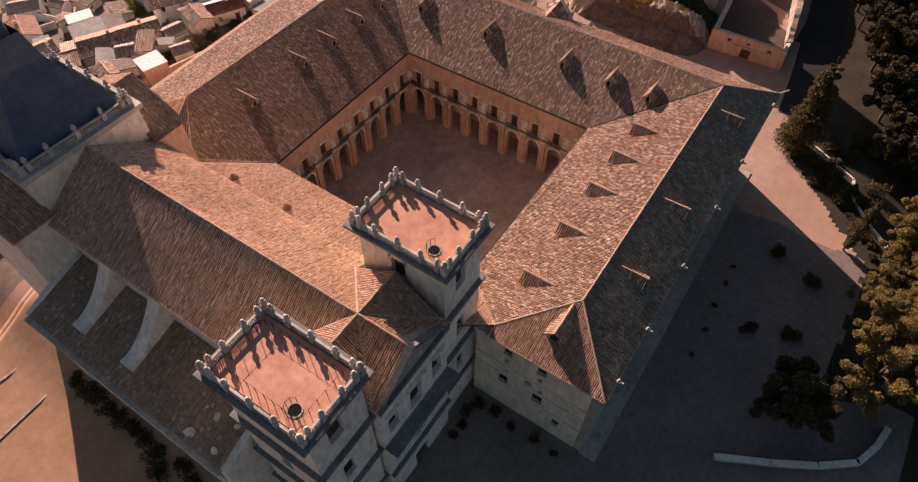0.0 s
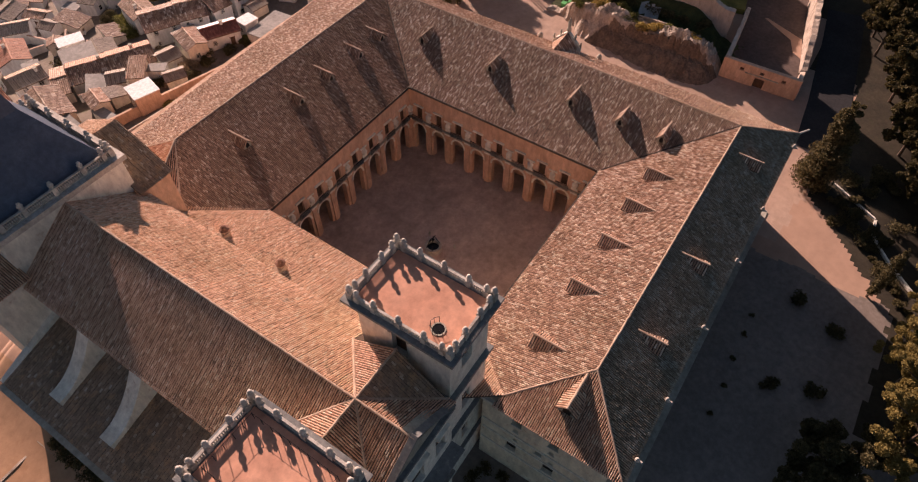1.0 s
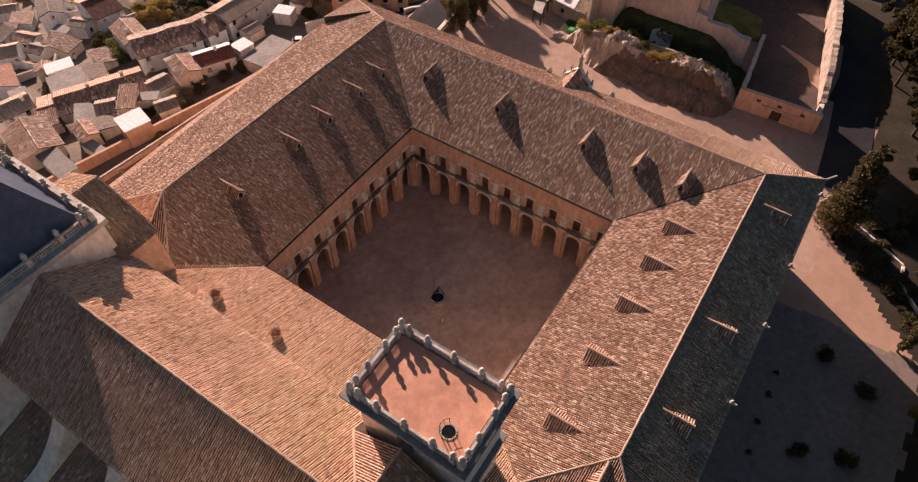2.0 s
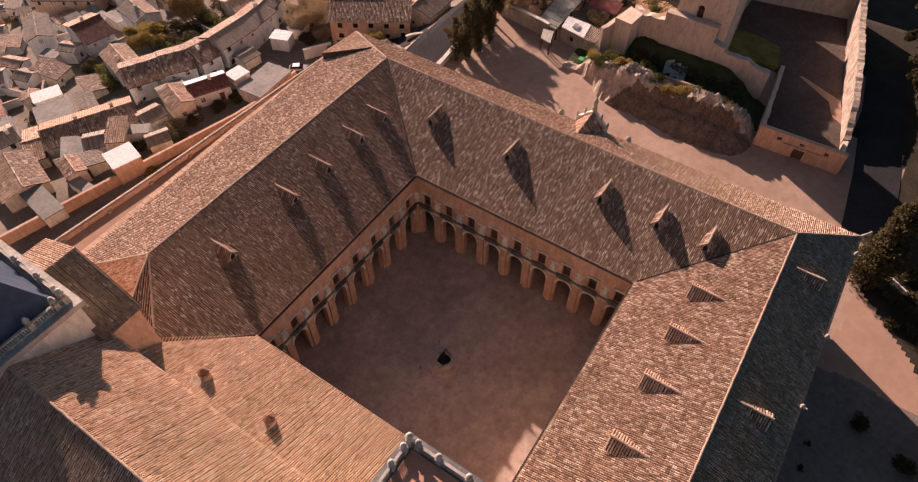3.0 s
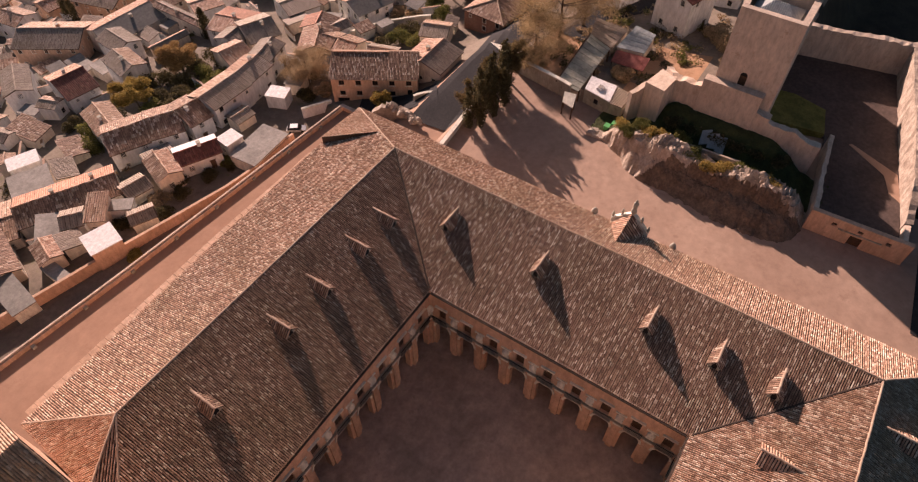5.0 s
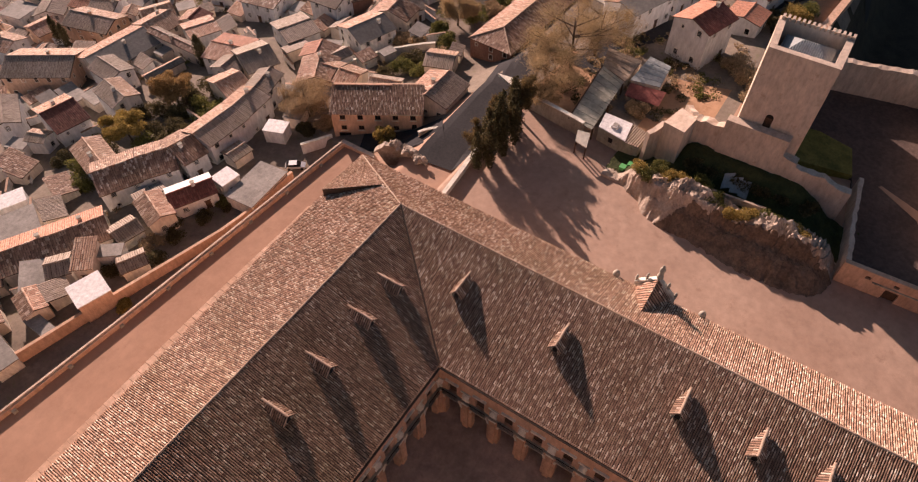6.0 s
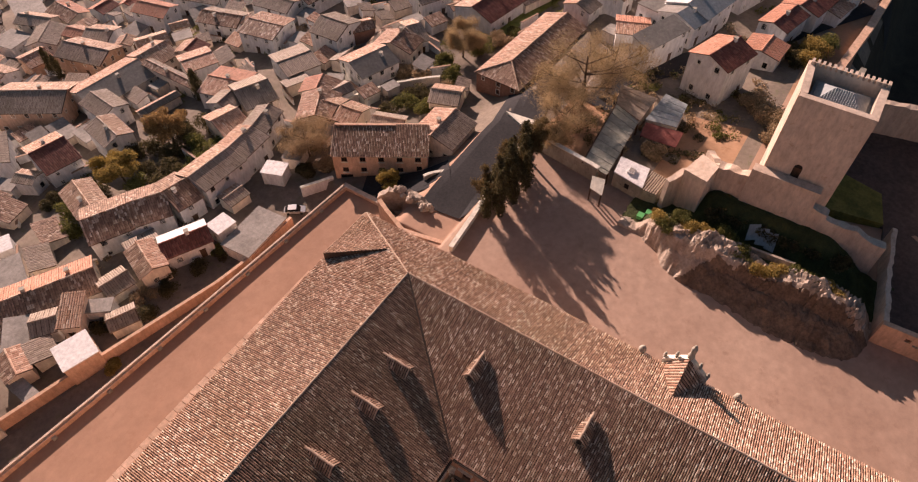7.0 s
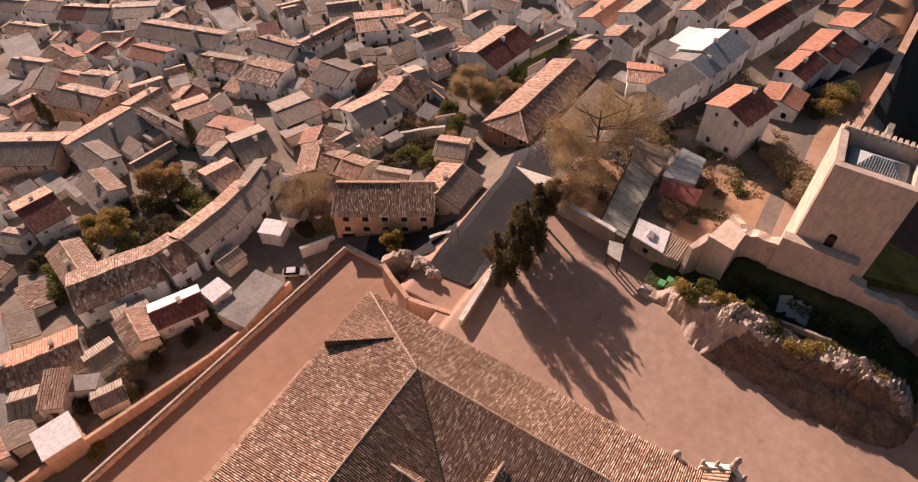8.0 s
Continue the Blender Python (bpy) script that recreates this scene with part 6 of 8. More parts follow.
house(136.7, 299.9, -59, 6.8, 4.3, 2.7, 'tile_red', 'tile_red', 'white', 'gable', 0.42)
house(191.9, 88.9, -77, 4.8, 4.4, 2.7, 'tile_grey', 'tile', 'white', 'gable', 0.42)
house(64.4, 228.5, 20, 4.9, 3.8, 3.4, 'tile_maroon', 'tile_orange', 'white', 'shed', 0.42)
house(100.2, 222.7, 19, 6.1, 4.2, 2.8, 'tile_orange', 'tile_orange', 'white', 'shed', 0.42)
house(102.2, 241.0, -43, 3.2, 2.8, 2.9, 'tile_grey', 'tile', 'ochre', 'shed', 0.42)
house(174.2, 88.6, 11, 5.4, 4.0, 2.9, 'tile_red', 'tile_red', 'white', 'shed', 0.42)
house(102.7, 321.1, 36, 5.5, 5.6, 2.9, 'tile_orange', 'tile_orange', 'white', 'gable', 0.42)
house(107.1, 315.3, 29, 5.7, 4.5, 2.8, 'tile_dark', 'tile_grey', 'white', 'shed', 0.42)
house(143.6, 104.3, 74, 6.3, 4.5, 3.1, 'tile_grey', 'tile', 'white', 'gable', 0.35)
house(121.9, 100.0, -21, 5.0, 3.6, 3.0, 'sheet_grey', 'sheet_grey', 'cream', 'flat', 0.42)
house(195.4, 51.6, -9, 5.2, 5.1, 3.3, 'tile_grey', 'tile', 'cream', 'gable', 0.35)
house(132.4, 93.4, -26, 3.0, 3.4, 3.1, 'tile', 'tile', 'white', 'gable', 0.42)
house(170.2, 110.4, 38, 5.1, 3.8, 3.2, 'tile_red', 'tile_red', 'white', 'gable', 0.42)
house(99.2, 310.4, -61, 6.3, 4.5, 3.2, 'tile_grey', 'tile', 'white', 'shed', 0.42)
house(177.8, 120.6, 44, 4.6, 4.2, 2.8, 'tile_grey', 'tile', 'white', 'gable', 0.42)
house(147.1, 160.2, -35, 5.9, 4.1, 2.8, 'tile_grey', 'tile', 'white', 'shed', 0.42)
house(119.5, 252.5, 45, 5.7, 5.3, 3.2, 'tile_dark', 'tile_grey', 'white', 'shed', 0.42)
house(57.0, 247.3, -69, 6.5, 4.2, 3.0, 'tile', 'tile', 'white', 'shed', 0.42)
house(142.0, 280.4, -55, 6.5, 4.3, 2.7, 'tile', 'tile', 'white', 'shed', 0.42)
house(26.0, 177.3, -40, 6.5, 4.1, 2.9, 'tile_grey', 'tile', 'white', 'gable', 0.42)
house(191.9, 80.0, 10, 6.0, 5.3, 3.3, 'tile_orange', 'tile_orange', 'cream', 'gable', 0.42)
house(204.7, 34.0, -13, 6.7, 5.3, 3.3, 'tile_dark', 'tile_grey', 'cream', 'gable', 0.42)
house(179.9, 47.4, -5, 5.4, 4.5, 3.3, 'tile_grey', 'tile', 'white', 'shed', 0.42)
house(224.9, 7.0, -75, 6.7, 3.8, 2.9, 'tile', 'tile', 'ochre', 'shed', 0.42)
house(43.8, 210.1, -72, 8.2, 6.4, 5.6, 'tile_grey', 'tile', 'cream', 'gable', 0.42)
house(98.6, 105.0, 0, 5.7, 4.9, 2.8, 'tile_dark', 'tile_grey', 'cream', 'gable', 0.42)
house(171.0, 155.1, -51, 5.4, 4.0, 2.6, 'tile_red', 'tile_red', 'white', 'gable', 0.42)
house(141.5, 195.8, -32, 6.5, 3.9, 2.9, 'tile', 'tile', 'white', 'shed', 0.42)
house(119.6, 272.5, -67, 4.5, 3.9, 2.9, 'tile', 'tile', 'white', 'shed', 0.42)
house(200.5, 53.7, 76, 5.9, 3.9, 3.1, 'tile_maroon', 'tile_orange', 'cream', 'gable', 0.42)
house(200.5, 83.9, 15, 5.4, 4.9, 2.9, 'tile', 'tile', 'cream', 'gable', 0.42)
house(96.8, 270.2, 19, 4.7, 4.7, 2.8, 'tile_grey', 'tile', 'white', 'gable', 0.42)
house(63.1, 146.4, -95, 5.2, 3.4, 2.9, 'tile_grey', 'tile', 'white', 'shed', 0.42)
house(163.6, 117.4, -48, 4.8, 4.8, 2.6, 'tile_grey', 'tile', 'white', 'gable', 0.35)
house(148.6, 205.2, 41, 5.1, 4.5, 3.4, 'tile_grey', 'tile', 'white', 'shed', 0.42)
house(182.1, 102.2, 11, 5.5, 3.9, 3.2, 'tile_dark', 'tile_grey', 'white', 'gable', 0.42)
house(1.3, 133.5, 68, 10.0, 7.6, 4.2, 'tile_orange', 'tile_orange', 'white', 'gable', 0.42)
house(-17.9, 107.6, 79, 8.1, 6.1, 5.6, 'tile', 'tile', 'cream', 'gable', 0.42)
house(-15.1, 117.0, -8, 10.0, 7.1, 4.2, 'tile_orange', 'tile_orange', 'white', 'gable', 0.42)
house(-0.7, 154.7, 54, 8.6, 7.3, 4.2, 'tile_red', 'tile_red', 'white', 'gable', 0.42)
house(4.4, 165.3, -74, 8.4, 6.5, 5.6, 'tile_grey', 'tile', 'white', 'gable', 0.42)
house(-24.2, 100.8, -4, 9.7, 6.1, 5.0, 'tile_grey', 'tile', 'white', 'gable', 0.35)
house(12.1, 183.5, -47, 12.3, 7.8, 4.2, 'tile_grey', 'tile', 'cream', 'gable', 0.42)
house(-11.7, 126.8, -36, 9.2, 6.7, 5.0, 'tile_dark', 'tile_grey', 'white', 'gable', 0.42)
house(25.6, 193.3, 50, 10.3, 7.5, 5.6, 'tile_grey', 'tile', 'white', 'gable', 0.42)
house(13.6, 156.9, 24, 7.8, 6.9, 5.0, 'tile_dark', 'tile_grey', 'white', 'gable', 0.42)
house(35.5, 209.1, -77, 8.6, 8.1, 5.0, 'tile_grey', 'tile', 'white', 'gable', 0.42)
house(-8.9, 134.4, -39, 8.4, 6.1, 5.0, 'tile_grey', 'tile', 'cream', 'gable', 0.42)
house(-4.3, 114.6, -13, 7.3, 6.5, 5.6, 'tile_grey', 'tile', 'white', 'gable', 0.42)
house(30.3, 118.4, 75, 9.8, 6.4, 5.0, 'tile', 'tile', 'white', 'gable', 0.42)
house(9.7, 147.4, -36, 7.8, 6.1, 4.2, 'tile_grey', 'tile', 'white', 'gable', 0.42)
yard_wall(154.0, 146.5, 41, 6.9, 1.7)
yard_wall(114.5, 88.3, 69, 6.2, 1.8)
yard_wall(52.4, 111.0, 85, 7.8, 2.4)
yard_wall(32.5, 165.6, -42, 6.3, 2.4)
yard_wall(21.8, 134.2, 56, 7.7, 1.8)
yard_wall(146.7, 118.5, -50, 6.6, 1.8)
yard_wall(158.2, 76.8, -39, 8.3, 1.9)
yard_wall(174.9, 70.9, 82, 6.6, 1.7)
yard_wall(14.7, 120.7, 56, 3.9, 2.3)
yard_wall(16.0, 133.8, 52, 4.5, 1.7)
yard_wall(86.2, 130.7, -4, 6.5, 1.7)
yard_wall(111.5, 130.2, 60, 5.4, 1.8)
yard_wall(154.6, 102.7, -20, 6.3, 2.5)
yard_wall(139.5, 230.9, 45, 5.5, 1.6)
yard_wall(160.3, 161.2, -46, 4.2, 2.4)
yard_wall(162.1, 134.8, 42, 4.6, 2.2)
yard_wall(130.1, 70.4, -12, 4.2, 2.5)
yard_wall(144.2, 132.8, 42, 5.1, 2.1)
yard_wall(148.9, 145.0, -42, 3.9, 2.2)
yard_wall(57.6, 210.8, 15, 7.5, 2.5)
yard_wall(20.9, 145.3, 21, 5.6, 1.8)
yard_wall(28.7, 146.7, 22, 3.8, 1.9)
yard_wall(38.9, 133.3, -12, 6.7, 2.2)
yard_wall(38.6, 154.9, -26, 5.4, 2.4)
yard_wall(65.2, 141.2, -15, 6.1, 1.6)
yard_wall(117.1, 91.3, 81, 7.2, 2.3)
yard_wall(61.3, 216.0, -80, 4.3, 2.5)
yard_wall(128.4, 129.0, -5, 4.7, 2.1)
yard_wall(84.1, 84.2, -71, 5.7, 1.8)
yard_wall(115.4, 70.2, -11, 5.1, 2.1)
yard_wall(58.8, 178.2, 32, 6.0, 1.9)
yard_wall(106.4, 80.5, -43, 5.1, 2.2)
yard_wall(149.5, 215.8, -45, 4.5, 1.8)
yard_wall(118.9, 152.8, 82, 5.4, 1.7)
yard_wall(136.4, 72.1, -15, 6.5, 2.4)
yard_wall(157.4, 155.7, -40, 6.7, 2.1)
yard_wall(62.9, 188.5, -70, 4.5, 2.1)
yard_wall(120.1, 186.5, 15, 5.8, 2.3)
yard_wall(110.5, 105.2, 9, 7.4, 2.4)
yard_wall(88.9, 192.9, 70, 7.6, 2.1)
yard_wall(156.4, 173.9, -29, 3.8, 1.7)



def clear(x, y, reach):
    """Whether a spot in the town is free of houses."""
    for hx, hy, turn, length, width in BUILT:
        a = radians(turn)
        u = (x - hx) * math.cos(a) + (y - hy) * math.sin(a)
        w = -(x - hx) * math.sin(a) + (y - hy) * math.cos(a)
        if abs(u) < length / 2 + reach and abs(w) < width / 2 + reach:
            return False
    return True


# sheds and walls that fill the yards, set square to the nearest house
yard_rng = random.Random(23)
for k in range(650):
    x, y = yard_rng.uniform(0, 165), yard_rng.uniform(62, 225)
    if (x < 62 and y < 88) or (x < 82 and y < 84) or (x > 86 and y < 70 and x < 122) or (22 < x < 74 and 104 < y < 136) or (38 < x < 60 and 84 < y < 97) or (104 < x < 120 and 14 < y < 36) or (83 < x < 100 and 66 < y < 84) or (102 < x < 158 and 68 < y < 84):
        continue
    near = min(BUILT, key=lambda h: (h[0] - x) ** 2 + (h[1] - y) ** 2)
    turn = near[2] + yard_rng.choice((0, 90))
    if k % 3:
        size = yard_rng.uniform(2.8, 5.0)
        if clear(x, y, size * 0.5):
            house(x, y, turn, size * yard_rng.uniform(1.0, 1.5), size * 0.85, yard_rng.uniform(2.2, 3.1), yard_rng.choice(("tile_red", "tile_worn", "tile_dark", "sheet_grey", "tile_dark", "tile_worn")), "tile_worn", yard_rng.choice(("white", "cream", "stone")), yard_rng.choice(("shed", "shed", "flat")), 0.3)
    elif clear(x, y, 0.7):
        yard_wall(x, y, turn, yard_rng.uniform(4, 7), yard_rng.uniform(1.6, 2.3))

# the two-storeyed inn beside the road
inn = thing("house", (72, 71, -15), "broad ochre two-storeyed house with a mossy single-slope roof", "house", "houses of the town")
p, q = (62.1, 76.6), (72.3, 60.3)
inn_len = (Vector(q) - Vector(p)).length
holes = [(1.7 + 3.75 * k, 2.9 + 3.75 * k, zz, zz + 1.25) for k in range(5) for zz in (-10.1, -12.9)]
holes = holes[:-1] + [(16.9, 18.0, -13.4, -11.2), (1.0, 3.6, -16.0, -13.6)]
g, m = wall_run(p, q, -20, -8.2, 0.7, holes)
part("wall", g, "ochre", inn)
for h in holes:
    window(m, *h, inn, deep=0.3)
dn = m.to_3x3() @ Vector((0, -1, 0))
for a, b, up_ in ((-0.3, 12.6, 0.0), (12.6, inn_len + 0.3, 0.25)):       # two roofs, one a little higher
    edge_ = [m @ Vector(v) for v in ((a, -0.45, -8.1 + up_), (b, -0.45, -8.1 + up_), (b, 6.6, -5.9 + up_), (a, 6.6, -5.9 + up_))]
    roof_face([tuple(v) for v in edge_], (dn.x, dn.y), inn, "tile_moss", 0.32, 0.6, 0.1)
for u in (0, inn_len - 0.7):
    part("wall", Geo().extrude([m @ Vector(v) for v in ((u, 0.7, -20), (u, 6.4, -20), (u, 6.4, -6.1), (u, 0.7, -8.0))], m.to_3x3() @ Vector((0.7, 0, 0))), "ochre", inn)
part("wall", Geo().box(0, 6.4, -20, inn_len, 7.0, -5.7, m), "ochre", inn)
part("eave_board", Geo().box(-0.2, -0.3, -8.5, inn_len + 0.2, -0.004, -8.25, m), "stone_dark", inn)
inn_yard = [(67.2 + 0.9 * k, 57.4 - 0.3 * k - 0.11 * k * k) for k in range(6)]
for a, b in zip(inn_yard, inn_yard[1:]):
    low_wall("garden_wall", [a, b], -13, -8.3, 0.4, "cream", "low pale curved wall beside the ochre house")

# low white-roofed building in the plaza wall
LA, LB, LC, LD, LE, LF = (85.5, 25.5, -1.3), (85.3, 19.8, -1.3), (80.3, 19.1, -1.6), (81.4, 25.0, -1.6), (84.7, 16.0, -1.4), (80.7, 16.4, -1.9)
gatehouse = thing("shed", (80, 20, GROUND), "low stone building with a white flat roof beside the gate", "shed")
part("wall", Geo().prism([v[:2] for v in (LA, LD, LC, LB)], GROUND - 2, [v[2] - 0.05 for v in (LA, LD, LC, LB)]), "stone_dark", gatehouse)
part("roof", Geo().extrude([LA, LD, LC, LB], (0, 0, 0.18)), "sheet_white", gatehouse, "white flat roof sheet")
mid = (Vector(LA) + Vector(LC)) / 2
hat = part("roof_hatch", Geo().box(mid.x - 0.7, mid.y - 0.6, mid.z + 0.1, mid.x + 0.7, mid.y + 0.6, mid.z + 0.6), "sheet_white", gatehouse)
part("hatch_lid", Geo().box(mid.x - 0.55, mid.y - 0.45, mid.z + 0.604, mid.x + 0.55, mid.y + 0.45, mid.z + 0.66), "sheet_grey", hat)
part("wall", Geo().prism([v[:2] for v in (LB, LC, LF, LE)], GROUND - 2, [v[2] - 0.08 for v in (LB, LC, LF, LE)]), "stone_dark", gatehouse)
down = (Vector(LF) - Vector(LE)).normalized()
roof_face([LB, LE, LF, LC], (down.x, down.y), gatehouse, "tile_grey", 0.42, 0.7, 0.08)
part("window", Geo().box(-0.45, -0.06, 0, 0.45, 0.05, 1.0, Matrix.Translation((Vector(LD) + Vector(LC)) / 2 - Vector((0, 0, 2.0))) @ (Vector(LC) - Vector(LD)).to_track_quat("X", "Z").to_matrix().to_4x4()), "glass", gatehouse)

# pale slab added in place of the sunlit ground in the plaza wall's gateway
PA, PB, PC, PD = (77.8, 27.7, -1.1), (78.2, 25.3, -1.1), (75.0, 24.4, -1.9), (75.6, 27.0, -1.9)
porch = thing("sunlit_gate_slab", (76.8, 26.0, GROUND), "pale sloping slab on posts, standing in for sunlit ground in the gateway", "porch")
part("roof", Geo().extrude([PA, PD, PC, PB], (0, 0, 0.16)), "stone", porch, "pale slab in place of a sunlit patch")
for px_, py_, pz_ in (PA, PB, PC, PD):
    cx, cy = px_ + (76.65 - px_) * 0.12, py_ + (26.1 - py_) * 0.12
    part("post", Geo().box(cx - 0.11, cy - 0.11, GROUND - 0.2, cx + 0.11, cy + 0.11, pz_ + 0.02 + (0.1 if pz_ < -1.5 else -0.1)), "wood", porch)

# workshop yard behind the plaza wall
MAT["awning"] = earthy("faded_maroon_awning", (0.22, 0.07, 0.06), (0.32, 0.12, 0.10), 0.4, 2.0, 0.9)
yard_roof = thing("yard_roof", (98, 30, -8), "long grey fibre-cement roof over a yard shed", "shed")
MAT["sheet_green"] = earthy("weathered_green_sheet", (0.27, 0.275, 0.225), (0.44, 0.43, 0.35), 0.35, 1.2, 0.6, (0.14, 0.145, 0.12), 0.04, True)
MAT["sheet_tan"] = earthy("sandy_felt_roof", (0.33, 0.265, 0.20), (0.43, 0.35, 0.265), 0.3, 1.2, 0.9, (0.26, 0.205, 0.155), 0.04)
YA, YB, YC, YD = (80.7, 30.9, -1.8), (102.3, 33.6, -3.7), (99.1, 27.4, -3.4), (80.4, 25.9, -2.0)
part("roof", Geo().extrude([YA, YB, YC, YD], (0, 0, 0.12)), "sheet_green", yard_roof)
for p, q, f in ((YA, YB, 0.03), (YA, YB, 0.5), (YA, YB, 0.97), (YD, YC, 0.03), (YD, YC, 0.5), (YD, YC, 0.97)):
    x, y, z = Vector(p).lerp(Vector(q), f)
    part("post", Geo().box(x - 0.15, y - 0.15, ground_z(x, y) - 0.3, x + 0.15, y + 0.15, z + 0.05), "wood", yard_roof)
for k in range(9):
    f = (k + 0.5) / 9
    part("sheet_lap", Geo().rod(Vector(YA).lerp(Vector(YB), f) + Vector((0, 0, 0.14)), Vector(YD).lerp(Vector(YC), f) + Vector((0, 0, 0.14)), 0.06, n=4), "sheet_dark", yard_roof)
part("edge_beam", Geo().rod(Vector(YA) + Vector((0, 0.1, 0.1)), Vector(YB) + Vector((0, 0.1, 0.1)), 0.16, n=6), "wood", yard_roof)
for label_, mat_, high_, quad in (("low yard building with a flat sandy felt roof", "sheet_tan", -4.3, ((109.9, 35.8), (103.1, 33.8), (100.7, 27.6), (109.3, 27.4))),
                                  ("low yard building with a faded blue sheet roof", "sheet_blue", -3.7, ((111.0, 26.3), (100.9, 26.7), (102.0, 20.5), (110.0, 21.2)))):
    low = thing("shed", (*quad[0], ground_z(*quad[0])), label_, "shed")
    cx, cy = sum(v[0] for v in quad) / 4, sum(v[1] for v in quad) / 4
    part("wall", Geo().prism([(cx + (x - cx) * 0.95, cy + (y - cy) * 0.95) for x, y in quad], -12, high_ - 0.05), "cream", low)
    part("roof", Geo().prism(list(quad), high_ - 0.046, high_ + 0.12), mat_, low)
    for k in range(1, 5):
        p, q = Vector((*quad[0], high_ + 0.12)).lerp(Vector((*quad[1], high_ + 0.12)), k / 5), Vector((*quad[3], high_ + 0.12)).lerp(Vector((*quad[2], high_ + 0.12)), k / 5)
        part("roof_seam", Geo().rod(p, q, 0.05, n=4), mat_, low)
canopy = thing("awning", (99.4, 22.5, -7), "maroon awning hung along a yard building", "awning")
part("cloth", Geo().extrude([(100.6, 26.3, -4.0), (101.6, 18.9, -4.0), (97.5, 18.7, -4.8), (97.0, 26.0, -4.8)], (0, 0, 0.06)), "awning", canopy)
for y in (18.9, 21.3, 23.7, 25.9):
    part("post", Geo().rod((97.5, y, -11), (97.5, y, -4.78), 0.06), "iron", canopy)

# garden and yard walls of the town
low_wall("garden_wall", [(82.5, 41.5), (80.6, 29.6), (80.2, 27.8)], -9, -1.3, 0.6, "stone_dark", "weathered stone wall along the plaza")
low_wall("garden_wall", [(55.5, 80.5), (61.5, 76.9)], -20, -14.4, 0.5, "white", "whitewashed yard wall")
bend = [(83 + 2.4 * k, 92.5 - 0.8 * k - 0.13 * k * k) for k in range(9)]
for a, b in zip(bend, bend[1:]):
    zg = min(ground_z(*a), ground_z(*b))
    low_wall("garden_wall", [a, b], zg - 2, zg + 2.3, 0.4, "cream", "pale curved garden wall of rendered stone")
low_wall("garden_wall", [(205.0, -6.0), (165.0, -3.4), (128.0, 0.5)], -24, -5.4, 1.8, "ochre", "long old stone rampart wall", cap=False)


# ---- the old keep and the walled ruin ----
keep = thing("castle_keep", (90, -2, -2), "tall square tawny stone keep with a sunken pale roof", "tower")
kx0, kx1, ky0, ky1 = 85.4, 95.2, -8.1, 3.6
for p, q, holes in (((kx0, ky1 - 1.0), (kx0, ky0), [(3.9, 5.2, 7.2, 10.2)]), ((kx0, ky0), (kx1, ky0), []), ((kx1, ky0), (kx1, ky1), []), ((kx1, ky1), (kx0, ky1 - 1.0), [])):
    d = (Vector(q) - Vector(p)).normalized()
    g, m = wall_run(p, (q[0] - d.x * 1.1, q[1] - d.y * 1.1), -6, 22.2, 1.1, holes)
    part("keep_wall", g, "castle", keep)
    if holes:
        part("doorway", Geo().box(3.9, 0.5, 7.2, 5.2, 0.56, 10.2, m), "wood", keep, "dark arched doorway high in the wall")
        arch = Geo()
        for k in range(6):
            a0, a1 = math.pi * k / 6, math.pi * (k + 1) / 6
            arch.extrude([m @ Vector((4.55 + 0.65 * math.cos(a), -0.04, 10.2 + 0.7 * math.sin(a))) for a in (a0, a1)] + [m @ Vector((4.55, -0.04, 10.2))], m.to_3x3() @ Vector((0, 0.036, 0)))
        part("door_arch", arch, "glass", keep)
part("keep_core", Geo().box(kx0 + 1.104, ky0 + 1.104, -4, kx1 - 1.104, ky1 - 2.2, 19.6), "castle", keep)
xm = (kx0 + kx1) / 2 - 0.2
apex = [(xm, ky0 + 4.3, 22.3), (xm, ky1 - 5.0, 22.3)]
e = [(kx0 + 1.5, ky0 + 1.7, 20.6), (kx1 - 2.2, ky0 + 1.7, 20.6), (kx1 - 2.2, ky1 - 2.6, 20.6), (kx0 + 1.5, ky1 - 2.6, 20.6)]
g = Geo().add([*e, *apex], [(0, 1, 4), (1, 2, 5, 4), (2, 3, 5), (3, 0, 4, 5), (3, 2, 1, 0)])
part("roof", g, "sheet_blue", keep, "pale hipped sheet roof inside the parapet")
part("roof_deck", Geo().box(kx0 + 1.11, ky0 + 1.11, 19.604, kx1 - 1.11, ky1 - 2.2, 20.1), "sheet_blue", keep)
for k in range(15):
    part("merlon", Geo().box(kx1 - 1.1, ky0 + 0.1 + k * 0.77, 22.203, kx1, ky0 + 0.5 + k * 0.77, 22.75), "castle", keep)
for k in range(22):
    f = (k + 0.5) / 22
    foot = Vector(e[0]).lerp(Vector(e[3]), f)
    rise_ = min(1.0, min(f * (e[3][1] - e[0][1]) / (apex[0][1] - e[0][1]), (1 - f) * (e[3][1] - e[0][1]) / (e[3][1] - apex[1][1])))
    head = Vector((foot.x + (xm - foot.x) * rise_, foot.y, 20.6 + 1.7 * rise_))
    part("roof_rib", Geo().rod(foot + Vector((0, 0, 0.03)), head + Vector((0, 0, 0.03)), 0.07, n=4), "sheet_blue", keep)


